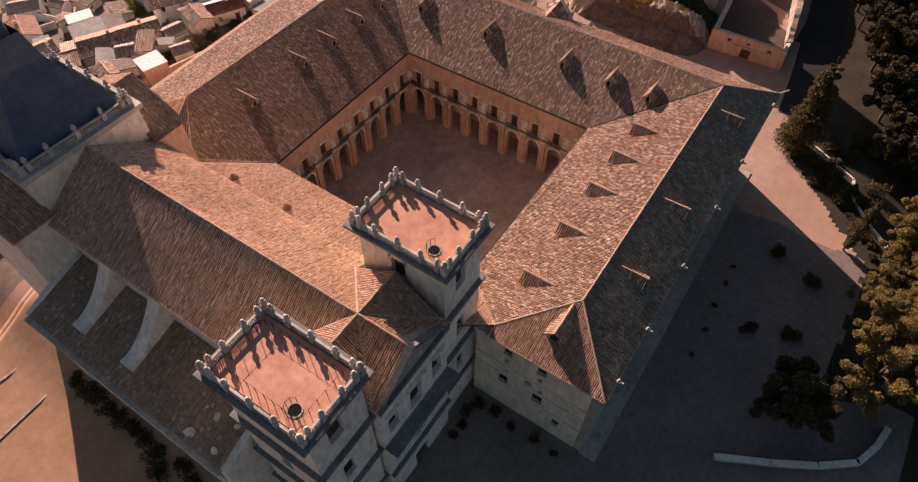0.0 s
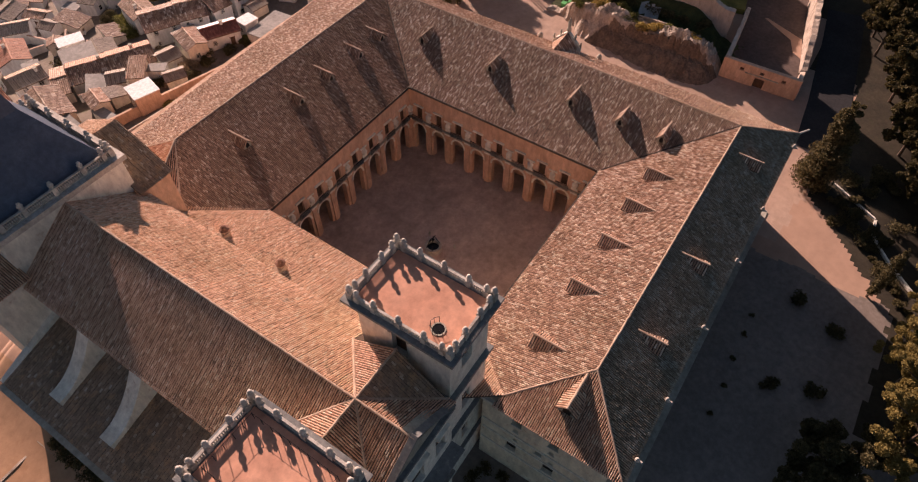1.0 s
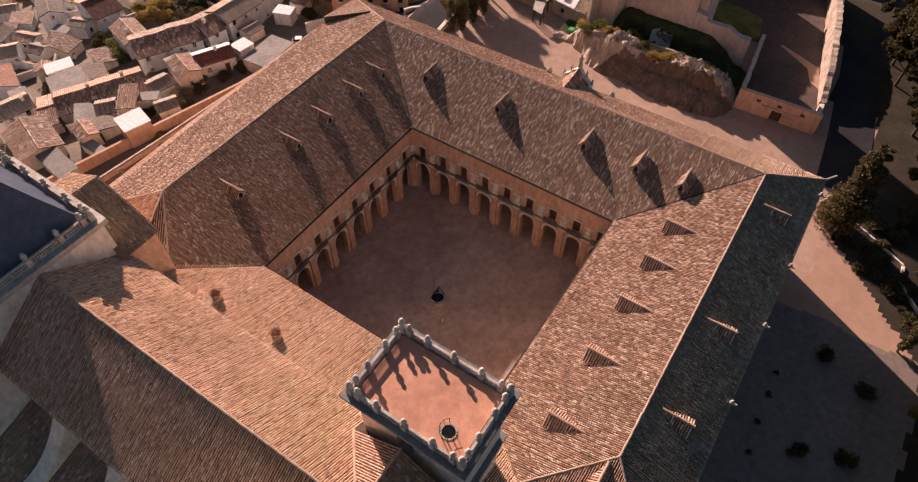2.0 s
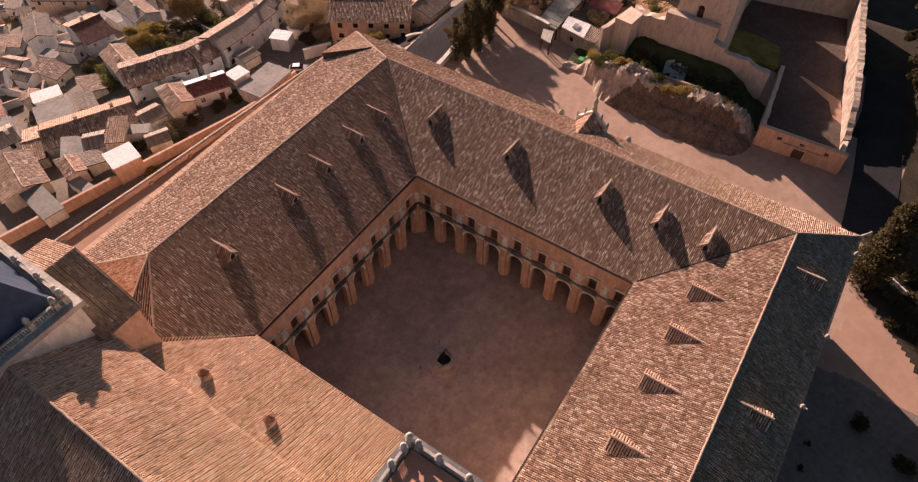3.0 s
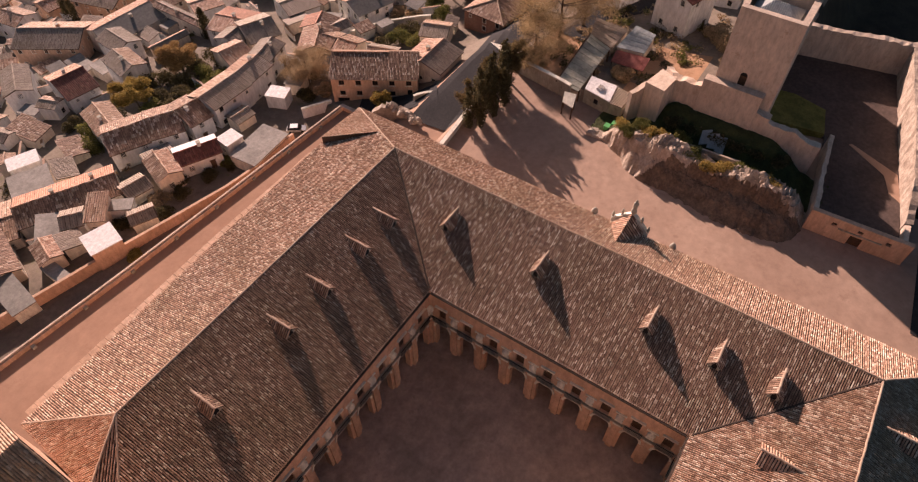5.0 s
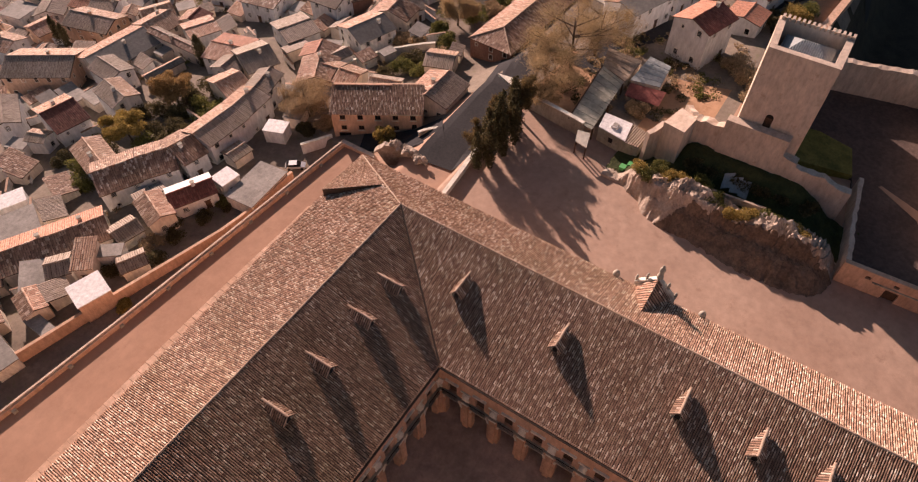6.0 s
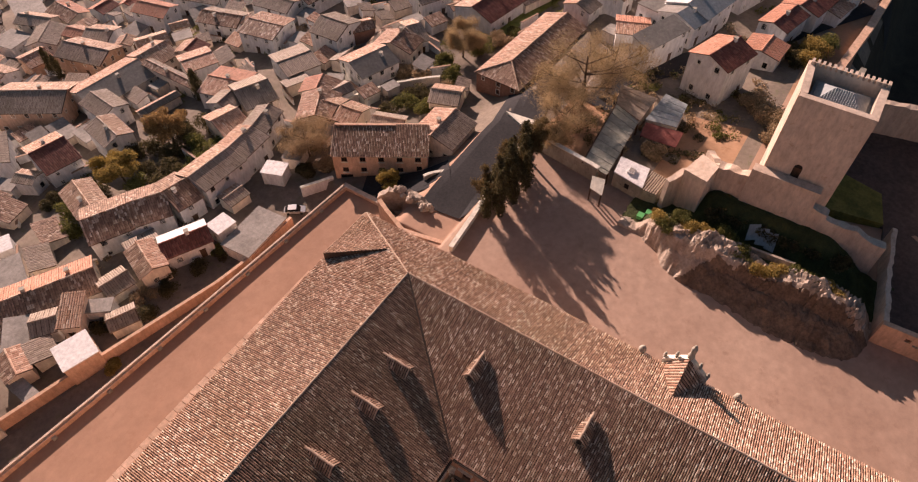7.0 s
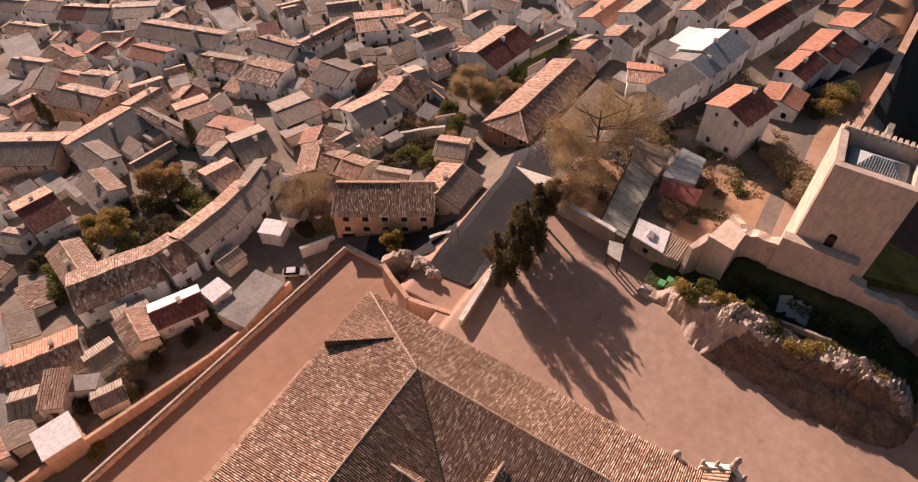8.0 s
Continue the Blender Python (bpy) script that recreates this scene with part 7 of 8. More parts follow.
def ruin_wall(owner, p, q, z0, tops, thick, mat="castle", step=0.9, seed=3, wild=1.0):
    """An old wall with a broken, uneven top."""
    rng = random.Random(seed)
    p3, q3 = Vector((*p, 0)), Vector((*q, 0))
    d = (q3 - p3).normalized()
    n = Vector((-d.y, d.x, 0))
    length = (q3 - p3).length
    k = max(2, int(length / step))
    sec = []
    for i in range(k + 1):
        t = i / k
        f = t * (len(tops) - 1)
        j = min(int(f), len(tops) - 2)
        zt = tops[j] + (tops[j + 1] - tops[j]) * (f - j) + rng.uniform(-0.3, 0.3) * wild
        c = p3 + d * (t * length)
        w = thick * (1 + rng.uniform(-0.15, 0.1) * wild)
        b = rng.uniform(-0.08, 0.08)
        sec.append([c + n * b + Vector((0, 0, z0)), c + n * (b + rng.uniform(-0.05, 0.15)) + Vector((0, 0, zt)), c + n * (w + rng.uniform(-0.15, 0.05)) + Vector((0, 0, zt - rng.uniform(0, 0.3))), c + n * w + Vector((0, 0, z0))])
    v = [s for c in sec for s in c]
    f = [(4 * i + a, 4 * i + a + 4, 4 * i + (a + 1) % 4 + 4, 4 * i + (a + 1) % 4) for i in range(k) for a in range(4)] + [(0, 1, 2, 3), (4 * k + 3, 4 * k + 2, 4 * k + 1, 4 * k)]
    return part("wall_section", Geo().add(v, f), mat, owner)


bailey = thing("castle_wall", (84, 0, -3), "broken tawny curtain wall at the foot of the keep", "wall")
ruin_wall(bailey, (84.2, 9.0), (83.6, -9.0), -6, [5.9, 6.2, 6.0, 4.8], 2.0)
ruin_wall(bailey, (83.4, -9.0), (84.4, -18.6), -6, [4.2, 3.6, 2.2], 1.6, seed=5)
ruin_wall(bailey, (88.5, 12.0), (84.0, 8.8), -7, [4.6, 5.8], 1.4, seed=6)
ruin_wall(bailey, (80.0, 15.0), (84.0, 12.0), -7, [2.6, 4.6], 1.2, seed=7)
part("wall_block", Geo().prism([(80.0, 9.4), (84.2, 8.8), (86.4, 12.2), (82.0, 13.6)], -7, [5.6, 5.9, 5.4, 4.6]), "castle", bailey)
part("wall_ledge", Geo().prism([(83.6, 4.0), (83.6, -6.5), (85.3, -6.5), (85.3, 4.0)], -4, 8.4), "castle", bailey)

# trodden earth with the walls' shade put into its dark colour
MAT["yard"] = earthy("shaded_trodden_earth", (0.085, 0.063, 0.055), (0.13, 0.095, 0.08), 0.15, 1.2, 0.95, None, 0.05)
ruin = thing("walled_ruin", (95, -28, -5), "roofless walled yard with a lit broken stone wall", "ruin")
front = [(3.6, 4.4, -1.9, -1.2), (7.0, 9.0, -5.5, -2.6), (7.6, 8.4, -1.6, -1.0), (12.0, 12.8, -1.9, -1.2)]
g, m = wall_run((72.0, -21.6), (72.6, -37.2), -7, -0.2, 0.9, front)
part("front_wall", g, "ochre", ruin)
for a, b, c, d in front:
    part("door" if d < -2 else "window", Geo().box(a, 0.4, c, b, 0.46, d, m), "wood", ruin)
part("ledge", Geo().box(4.8, -0.25, -2.1, 11.6, -0.004, -1.95, m), "stone_dark", ruin)
ruin_wall(ruin, (93.5, -19.4), (73.0, -21.6), -7, [-0.6, -1.0, -0.3], 0.9, seed=8, wild=0.5)
ruin_wall(ruin, (73.4, -37.4), (81.0, -36.6), -8, [-2.6, -2.9], 1.0, seed=9, wild=0.5)
ruin_wall(ruin, (80.6, -36.9), (128.0, -27.6), -10, [-2.6, 0.8, 1.6, 2.2, 1.9, 2.4, 2.6], 1.3, "rock", 0.8, seed=10, wild=0.5)
# wall added out of view behind the keep, tall to shade the yard
ruin_wall(ruin, (122.0, -4.6), (95.3, -4.0), -8, [8.4, 8.2, 8.5, 8.0], 1.2, "stone_dark", seed=13, wild=0.5)
ruin_wall(ruin, (127.0, -28.0), (122.0, -4.0), -10, [2.8, 3.0, 2.7, 3.1], 1.4, seed=12, wild=0.4)
# patch of sunlight on the yard floor, laid as pale sand
tagged(part("sunlit_yard_patch", Geo().prism([(86.5, -34.6), (88.0, -32.4), (92.3, -30.7), (97.4, -23.4), (97.9, -23.9), (93.8, -32.8)], -6, -4.24), "sand"), "pale patch painted as sunlight on the floor beside the lit wall", "path", kind="structure")
tagged(part("yard_floor", Geo().prism([(73, -36.8), (126, -28), (121, -5), (96, -8.5), (97, -19), (73, -22)], -8, -4.3), "yard"), "bare earth floor of the ruin, darkened as if in shade", "yard", kind="structure")
grass_bank = Geo().prism([(94.1, -8.2), (104.7, -6.7), (105.9, -10.6), (104.7, -17.1), (97.0, -18.7)], -7, [-2.6, -3.0, -3.4, -3.8, -3.6])

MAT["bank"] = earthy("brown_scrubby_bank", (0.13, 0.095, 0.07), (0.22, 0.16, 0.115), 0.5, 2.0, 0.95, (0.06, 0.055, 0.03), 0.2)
MAT["ditch"] = earthy("dark_ditch_grass", (0.035, 0.045, 0.016), (0.07, 0.075, 0.025), 0.4, 2.5, 0.95, None, 0.2)
MAT["grass"] = earthy("dry_winter_grass", (0.10, 0.11, 0.025), (0.24, 0.21, 0.055), 0.3, 2.2, 0.95, (0.09, 0.10, 0.03), 0.2)
tagged(part("grass_bank", grass_bank, "grass"), "yellow-green grass bank beside the keep", "grass", kind="structure")


def outcrop():
    """Tilted rock strata along the plaza: a scrubby bank, a jagged crest of slabs, a ditch behind."""
    nx, ny = 90, 190
    x0, x1, y0, y1 = 60.0, 84.0, -23.0, 20.0
    pts = []
    for j in range(ny + 1):
        y = y0 + (y1 - y0) * j / ny
        foot = 65.2 + 0.9 * math.sin(y * 0.21 + 0.6) + 8.0 * ramp_to(y, 6, 17) - 0.2 * ramp_to(-y, 4, 16) + 0.9 * noise.noise((y * 0.45, 0, 3)) + 0.4 * noise.noise((y * 1.6, 0, 8))
        crest = 71.6 + 1.6 * ramp_to(y, 8, 16) + 0.8 * noise.noise((y * 0.4, 2, 0))
        ends_ = (1 - ramp_to(y, 12, 19)) * (1 - ramp_to(-y, 18, 22.5))
        for i in range(nx + 1):
            x = x0 + (x1 - x0) * i / nx
            rough_ = 0.8 * noise.noise((x * 0.45, y * 0.45, 0)) + 0.45 * noise.noise((x * 1.1, y * 1.1, 5)) + 0.28 * noise.noise((x * 2.6, y * 2.6, 9))
            up_ = 0.12 * ramp_to(x, foot, foot + 1.2) + 0.48 * ramp_to(x, foot + 0.6, max(foot + 1.6, crest - 1.2)) + 0.40 * ramp_to(x, crest - 1.6, crest)
            back = ramp_to(x, crest + 2.6, crest + 6.5)
            z = -5.4 + (5.6 + 0.7 * math.sin(y * 0.4)) * ends_ * up_ - 3.2 * back * ends_
            slab = (x * 0.75 + y * 0.6 + 3.0 * noise.noise((x * 0.22, y * 0.22, 1))) * 0.9
            tooth = slab - math.floor(slab)                 # tilted beds, each with a sharp upper lip
            near_crest = ramp_to(x, crest - 2.0, crest - 0.4) * (1 - back)
            z += ends_ * (near_crest * (0.75 + 0.6 * noise.noise((x * 0.3, y * 0.3, 11))) * (tooth - 0.4) + up_ * (1 - 0.7 * back) * rough_)
            if x > 73:
                z = max(z, -4.35 + 0.25 * rough_)
            mound = ramp_to(x, 75.8, 83.0) * (1 - ramp_to(y, 7, 14)) * (1 - ramp_to(-y, 10, 20))
            z = max(z, -4.3 + 5.6 * mound + 0.2 * rough_) if x > 75.5 else z
            pts.append((x + 0.25 * noise.noise((x, y, 4)), y + 0.25 * noise.noise((x, y, 14)), z))
    rock_ = thing("rock_outcrop", (70, 0, GROUND), "steep outcrop of tilted pale limestone beside the plaza", "rock")
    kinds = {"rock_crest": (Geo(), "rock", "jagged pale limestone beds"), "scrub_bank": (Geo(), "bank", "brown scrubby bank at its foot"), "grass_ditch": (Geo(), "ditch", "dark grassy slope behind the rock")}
    index = {k: {} for k in kinds}
    for j in range(ny):
        for i in range(nx):
            ids = (j * (nx + 1) + i, j * (nx + 1) + i + 1, (j + 1) * (nx + 1) + i + 1, (j + 1) * (nx + 1) + i)
            x = sum(pts[k][0] for k in ids) / 4
            y = sum(pts[k][1] for k in ids) / 4
            name_ = "rock_crest"
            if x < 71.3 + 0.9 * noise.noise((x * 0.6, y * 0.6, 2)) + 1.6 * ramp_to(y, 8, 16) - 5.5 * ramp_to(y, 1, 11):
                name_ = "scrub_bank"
            if x > 75.2 + 0.6 * noise.noise((x * 0.5, y * 0.5, 7)):
                name_ = "grass_ditch"
            geo_, own = kinds[name_][0], index[name_]
            for k in ids:
                if k not in own:
                    own[k] = len(geo_.v)
                    geo_.v.append(pts[k])
            geo_.f.append(tuple(own[k] for k in ids))
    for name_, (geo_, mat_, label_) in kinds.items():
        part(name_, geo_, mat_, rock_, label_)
    return rock_


rock = outcrop()
rock_gate = thing("rock_ruin", (61, 57.5, -12), "crumbling stone arch and boulders above the road", "ruin")
ruin_wall(rock_gate, (57.6, 61.6), (60.4, 57.0), -14, [-8.2, -6.6, -6.8], 1.6, "rock", 0.7, 21)
ruin_wall(rock_gate, (60.4, 57.0), (59.4, 50.4), -14, [-6.8, -6.9, -7.4], 1.6, "rock", 0.7, 22)


def boulder(at, r, seed):
    """A broken rock: a coarse ball with each corner pushed in or out."""
    rng = random.Random(seed)
    rows = [(0.35, -0.7), (0.85, -0.35), (1.0, 0.1), (0.75, 0.5), (0.3, 0.8)]
    v = [(at[0] + q * r * math.cos(2 * math.pi * k / 7 + 0.4 * i) * rng.uniform(0.75, 1.3), at[1] + q * r * math.sin(2 * math.pi * k / 7 + 0.4 * i) * rng.uniform(0.75, 1.3), at[2] + z * r * rng.uniform(0.8, 1.2)) for i, (q, z) in enumerate(rows) for k in range(7)]
    f = [(7 * i + k, 7 * i + (k + 1) % 7, 7 * i + 7 + (k + 1) % 7, 7 * i + 7 + k) for i in range(4) for k in range(7)] + [tuple(range(6, -1, -1)), tuple(range(28, 35))]
    return Geo().add(v, f)


for k in range(9):
    part("boulder", boulder((60.3 - k * 0.1 + 0.5 * math.sin(k * 2.6), 58.8 - k * 0.98, -6.6 + 0.3 * math.sin(k * 1.7)), 0.8 + 0.25 * math.sin(k * 2.1), 300 + k), "rock", rock_gate)

low_wall("rock_wall", [(75.1, 6.9), (75.6, -0.5), (76.2, -7.9)], -6, -0.1, 0.45, "rock", "low broken stone wall along the top of the rock", cap=False)
sheet = thing("fallen_sheet", (79, -2, -3), "bent grey metal sheet lying in the ditch", "metal sheet")
for k in range(3):
    part("panel", Geo().extrude([(78.2 + k * 0.4, -4.4 + k * 1.5, -1.7 + 0.3 * k), (80.6, -4.0 + k * 1.5, 0.3 + 0.3 * k), (80.4, -2.4 + k * 1.5, 0.1), (78.4, -2.8 + k * 1.5, -1.7)], (0, 0, 0.08)), "sheet_blue", sheet)


# ---- trees ----
def leaf_mat(name, dark, light, rough=0.8):
    m, n, l, b = material(name, rough)
    geo = n.new("ShaderNodeNewGeometry")
    r = ramp(n, [(0.0, dark), (1.0, light)])
    l.new(geo.outputs["Random Per Island"], r.inputs[0])
    f = noise_tex(n, l, geo.outputs["Position"], 0.8, 3)
    sh = ramp(n, [(0.3, (0.65, 0.65, 0.65)), (0.7, (1.2, 1.2, 1.2))])
    l.new(f.outputs[0], sh.inputs[0])
    l.new(mix(n, l, r.outputs[0], sh.outputs[0], 1.0, "MULTIPLY"), b.inputs["Base Color"])
    thin = n.new("ShaderNodeBsdfTranslucent")
    l.new(b.inputs["Base Color"].links[0].from_socket, thin.inputs[0])
    both = n.new("ShaderNodeMixShader")
    both.inputs[0].default_value = 0.35
    l.new(b.outputs[0], both.inputs[1])
    l.new(thin.outputs[0], both.inputs[2])
    l.new(both.outputs[0], n["Material Output"].inputs[0])
    return m


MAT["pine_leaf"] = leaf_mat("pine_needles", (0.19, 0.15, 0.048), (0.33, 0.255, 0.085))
# darker copy of the pine needles, the slope's shade in its colour
MAT["shaded_pine_leaf"] = leaf_mat("shaded_pine_needles", (0.048, 0.042, 0.017), (0.105, 0.085, 0.032))
MAT["cypress_leaf"] = leaf_mat("cypress_needles", (0.062, 0.056, 0.025), (0.15, 0.122, 0.055))
MAT["green_leaf"] = leaf_mat("green_leaves", (0.10, 0.11, 0.03), (0.25, 0.23, 0.07))
MAT["gold_leaf"] = leaf_mat("yellow_leaves", (0.27, 0.195, 0.05), (0.49, 0.365, 0.115))
MAT["dry_gold_leaf"] = leaf_mat("brown_gold_leaves", (0.27, 0.17, 0.065), (0.48, 0.32, 0.14))
MAT["brown_twig"] = leaf_mat("bare_brown_twigs", (0.32, 0.235, 0.135), (0.54, 0.41, 0.25))
MAT["olive_twig"] = leaf_mat("olive_brown_twigs", (0.34, 0.25, 0.135), (0.58, 0.44, 0.245))
MAT["dry_leaf"] = leaf_mat("dry_brown_needles", (0.12, 0.088, 0.036), (0.24, 0.17, 0.075))
MAT["bark"] = earthy("grey_brown_bark", (0.09, 0.065, 0.045), (0.17, 0.125, 0.09), 0.8, 4.0, 0.95)


def leaves(g, centre, radius, count, size, rng, squash=0.8):
    for _ in range(count):
        d = Vector((rng.gauss(0, 1), rng.gauss(0, 1), rng.gauss(0, 1))).normalized() * radius * rng.uniform(0.45, 1.0)
        c = Vector(centre) + Vector((d.x, d.y, d.z * squash))
        a = Vector((rng.gauss(0, 1), rng.gauss(0, 1), rng.gauss(0, 1))).normalized()
        b = a.cross(Vector((rng.gauss(0, 1), rng.gauss(0, 1), rng.gauss(0, 1)))).normalized()
        s = size * rng.uniform(0.6, 1.3)
        g.add([c - a * s, c + b * s * 0.7, c + a * s, c - b * s * 0.7], [(0, 1, 2, 3)])


def twigs(g, centre, radius, count, rng):
    for _ in range(count):
        c = Vector(centre) + Vector((rng.gauss(0, 0.42), rng.gauss(0, 0.42), rng.gauss(0, 0.36))) * radius
        a = Vector((rng.gauss(0, 1), rng.gauss(0, 1), rng.gauss(0.6, 1))).normalized() * rng.uniform(0.25, 0.6)
        b = a.cross(Vector((rng.gauss(0, 1), rng.gauss(0, 1), rng.gauss(0, 1)))).normalized() * 0.035
        g.add([c - b, c + b, c + a], [(0, 1, 2)])


def tree(kind, height, spread, leaf, label, at, seed, dense=1.0, size=0.3, bare=False):
    rng = random.Random(seed)
    t = thing(kind, at, label, "tree", "trees about the hill")
    base = Vector(at)
    trunk, crown = Geo(), Geo()
    lean = Vector((rng.uniform(-0.08, 0.08), rng.uniform(-0.08, 0.08), 1))
    fork = base + lean * height * 0.42
    trunk.rod(base - Vector((0, 0, 0.6)), fork, height * 0.030, height * 0.02, 8)
    top = base + lean * height * 0.9
    trunk.rod(fork, top, height * 0.02, height * 0.006, 6)
    limbs = 17 if leaf.endswith("gold_leaf") else 11 if not bare else 13
    for k in range(limbs):
        a = 2.4 * k + rng.uniform(-0.4, 0.4)
        up_ = rng.uniform(0.38, 0.92)
        root = base + lean * height * min(up_ - 0.12, 0.8)
        reach = spread * rng.uniform(0.55, 1.0) * (1.15 - 0.55 * abs(up_ - 0.6))
        tip = base + lean * height * up_ + Vector((math.cos(a) * reach, math.sin(a) * reach, height * 0.06))
        trunk.rod(root, tip, height * 0.011, height * 0.003, 5)
        if bare:
            for _ in range(7):
                e = tip + Vector((rng.uniform(-1, 1), rng.uniform(-1, 1), rng.uniform(-0.2, 1))) * spread * 0.35
                trunk.rod(root.lerp(tip, rng.uniform(0.4, 1)), e, height * 0.004, height * 0.0012, 4)
        fine = not bare and not leaf.endswith("gold_leaf")
        for _ in range(9 if fine else 3):
            c = root.lerp(tip, rng.uniform(0.45, 1.1)) + Vector((rng.uniform(-1, 1), rng.uniform(-1, 1), rng.uniform(-0.5, 1))) * spread * (0.24 if fine else 0.16)
            if bare:
                twigs(crown, c, spread * rng.uniform(0.30, 0.5), int(150 * dense), rng)
            else:
                leaves(crown, c, spread * (rng.uniform(0.26, 0.40) if leaf.endswith("gold_leaf") else rng.uniform(0.09, 0.20)), int((20 if fine else 46) * dense), size, rng)
    if not bare:
        leaves(crown, top, spread * 0.3, int(60 * dense), size, rng)
    part("trunk", trunk, "bark", t)
    part("crown", crown, leaf, t)
    return t


def cypress(height, radius, at, seed, tilt=(0, 0), cone=False, full=1.0):
    rng = random.Random(seed)
    t = thing("cypress", at, "narrow dark green cypress standing in bare earth", "tree", "cypresses")
    base = Vector(at)
    axis = Vector((tilt[0], tilt[1], 1))
    part("trunk", Geo().rod(base - Vector((0, 0, 0.5)), base + axis * height * 0.5, 0.2, 0.1), "bark", t)
    crown = Geo()
    n = int(height * 2.2)
    for k in range(n):
        f = (k + 0.5) / n
        r = radius * ((1.02 - f) ** 0.8 if cone else math.sin(math.pi * min(1, f * 0.92 + 0.12)) ** 0.7) * rng.uniform(0.8, 1.12)
        leaves(crown, base + axis * height * (0.06 + 0.92 * f) + Vector((rng.uniform(-0.25, 0.25) * radius, rng.uniform(-0.25, 0.25) * radius, 0)), r, int((40 + 90 * radius * (1 + cone)) * full), 0.13 + 0.02 * radius, rng, 0.55 if cone else 1.1)
    part("crown", crown, "cypress_leaf", t)
    return t


def bush(kind, radius, leaf, label, at, seed, count=500, size=0.2, squash=0.75):
    rng = random.Random(seed)
    g = Geo()
    for _ in range(7):
        c = Vector(at) + Vector((rng.uniform(-0.55, 0.55) * radius, rng.uniform(-0.55, 0.55) * radius, rng.uniform(0.25, 0.6) * radius))
        leaves(g, c, radius * rng.uniform(0.4, 0.65), count // 7, size, rng, squash)
    return tagged(part(kind, g, leaf), label, "bush", "bushes")


def on(x, y):
    return (x, y, ground_z(x, y))


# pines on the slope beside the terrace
pine = tree("pine_tree", 12, 5.4, "shaded_pine_leaf", "broad olive-green pine on the shaded slope", on(66, -66), 1, 6, 0.27)
pine_b = tree("pine_tree", 10, 4.8, "shaded_pine_leaf", "broad olive-green pine on the shaded slope", on(78, -60), 2, 6, 0.27)
near_pine = tree("pine_tree", 12, 5.4, "pine_leaf", "broad olive-green pine at the edge of the terrace", on(6.5, -68.5), 3, 26, 0.13)
wood = random.Random(4)
spots = [(12, -68.5), (18.5, -67.5), (25, -68), (31.5, -70), (9, -74.5), (16, -74), (23, -74.5), (30, -76.5), (12, -81), (21, -81), (38.5, -74)]
edge = ((36, -75), (46, -74), (56, -67), (60, -60), (74, -53.5), (92, -48.5), (104, -45), (170, -40))


def edge_of_wood(x):
    for (a, p), (b, q) in zip(edge, edge[1:]):
        if x <= b:
            return p + (q - p) * (x - a) / (b - a)
    return -40


for k in range(900):
    x, y = wood.uniform(36, 128), wood.uniform(-92, -42)
    if y > edge_of_wood(x) or any((x - a) ** 2 + (y - b) ** 2 < 14 for a, b in spots + [(66, -66), (78, -60)]):
        continue
    spots.append((x, y))
for k, (x, y) in enumerate(spots):
    s = wood.uniform(0.8, 1.2)
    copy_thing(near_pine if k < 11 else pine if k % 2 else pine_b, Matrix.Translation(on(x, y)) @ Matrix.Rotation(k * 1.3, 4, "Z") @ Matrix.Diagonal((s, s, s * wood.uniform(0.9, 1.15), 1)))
conifer = cypress(19.5, 3.9, on(50.6, -46.6), 5, (0.02, 0.03), True)
tagged(conifer, "tall conical conifer at the corner of the wing", "tree", "trees about the hill")
conifer.name = "conifer_tree"
tree("dark_tree", 7.5, 5.6, "cypress_leaf", "dense dark tree in the shade of the terrace", (-1.4, -60.8, GROUND), 6, 20.0, 0.17)
tree("dark_tree", 5.5, 3.0, "cypress_leaf", "dense dark tree in the shade of the terrace", (4.5, -66.5, GROUND), 7, 14.0, 0.17)
cypress(12.5, 1.15, (31.4, -60.4, GROUND), 8, (0.02, -0.03))
for k, (x, y) in enumerate([(24.5, -51.8), (21.7, -57.9), (7.8, -52.2), (9.9, -57.9)]):
    bush("round_shrub", 1.5, "cypress_leaf", "round clipped dark shrub on the shaded terrace", (x, y, GROUND), 20 + k, 700, 0.18)
for k, (x, y) in enumerate([(18.0, -46.5), (14.0, -46.8), (9.0, -46.6), (4.0, -47.0), (-1.0, -46.8)]):
    bush("small_shrub", 0.5, "cypress_leaf", "small dark shrub in a row along the terrace", (x, y, GROUND), 30 + k, 160, 0.12)
# cedars and cypresses by the plaza
for k, (x, y, h, r) in enumerate([(61.8, 40.2, 9.5, 1.35), (63.4, 38.4, 12.0, 1.6), (65.8, 40.2, 12.5, 1.6), (67.2, 37.8, 11.0, 1.5), (68.8, 39.8, 13.5, 1.7), (71.2, 40.6, 12.5, 1.6), (71.4, 37.6, 10.5, 1.5), (73.8, 39.4, 12.0, 1.6), (76.0, 40.8, 12.5, 1.6)]):
    cypress(h, r, (x, y, GROUND), 40 + k, full=0.65)
for k, (x, y, h) in enumerate([(64.8, 41.0, 8.0), (70.6, 40.2, 9.0), (76.6, 40.2, 10.0), (78.6, 40.6, 9.5)]):
    tree("bare_tree", h, 2.2, "dry_leaf", "leafless brown tree among the cypresses", (x, y, GROUND), 150 + k, 2.6, 0.2, True)
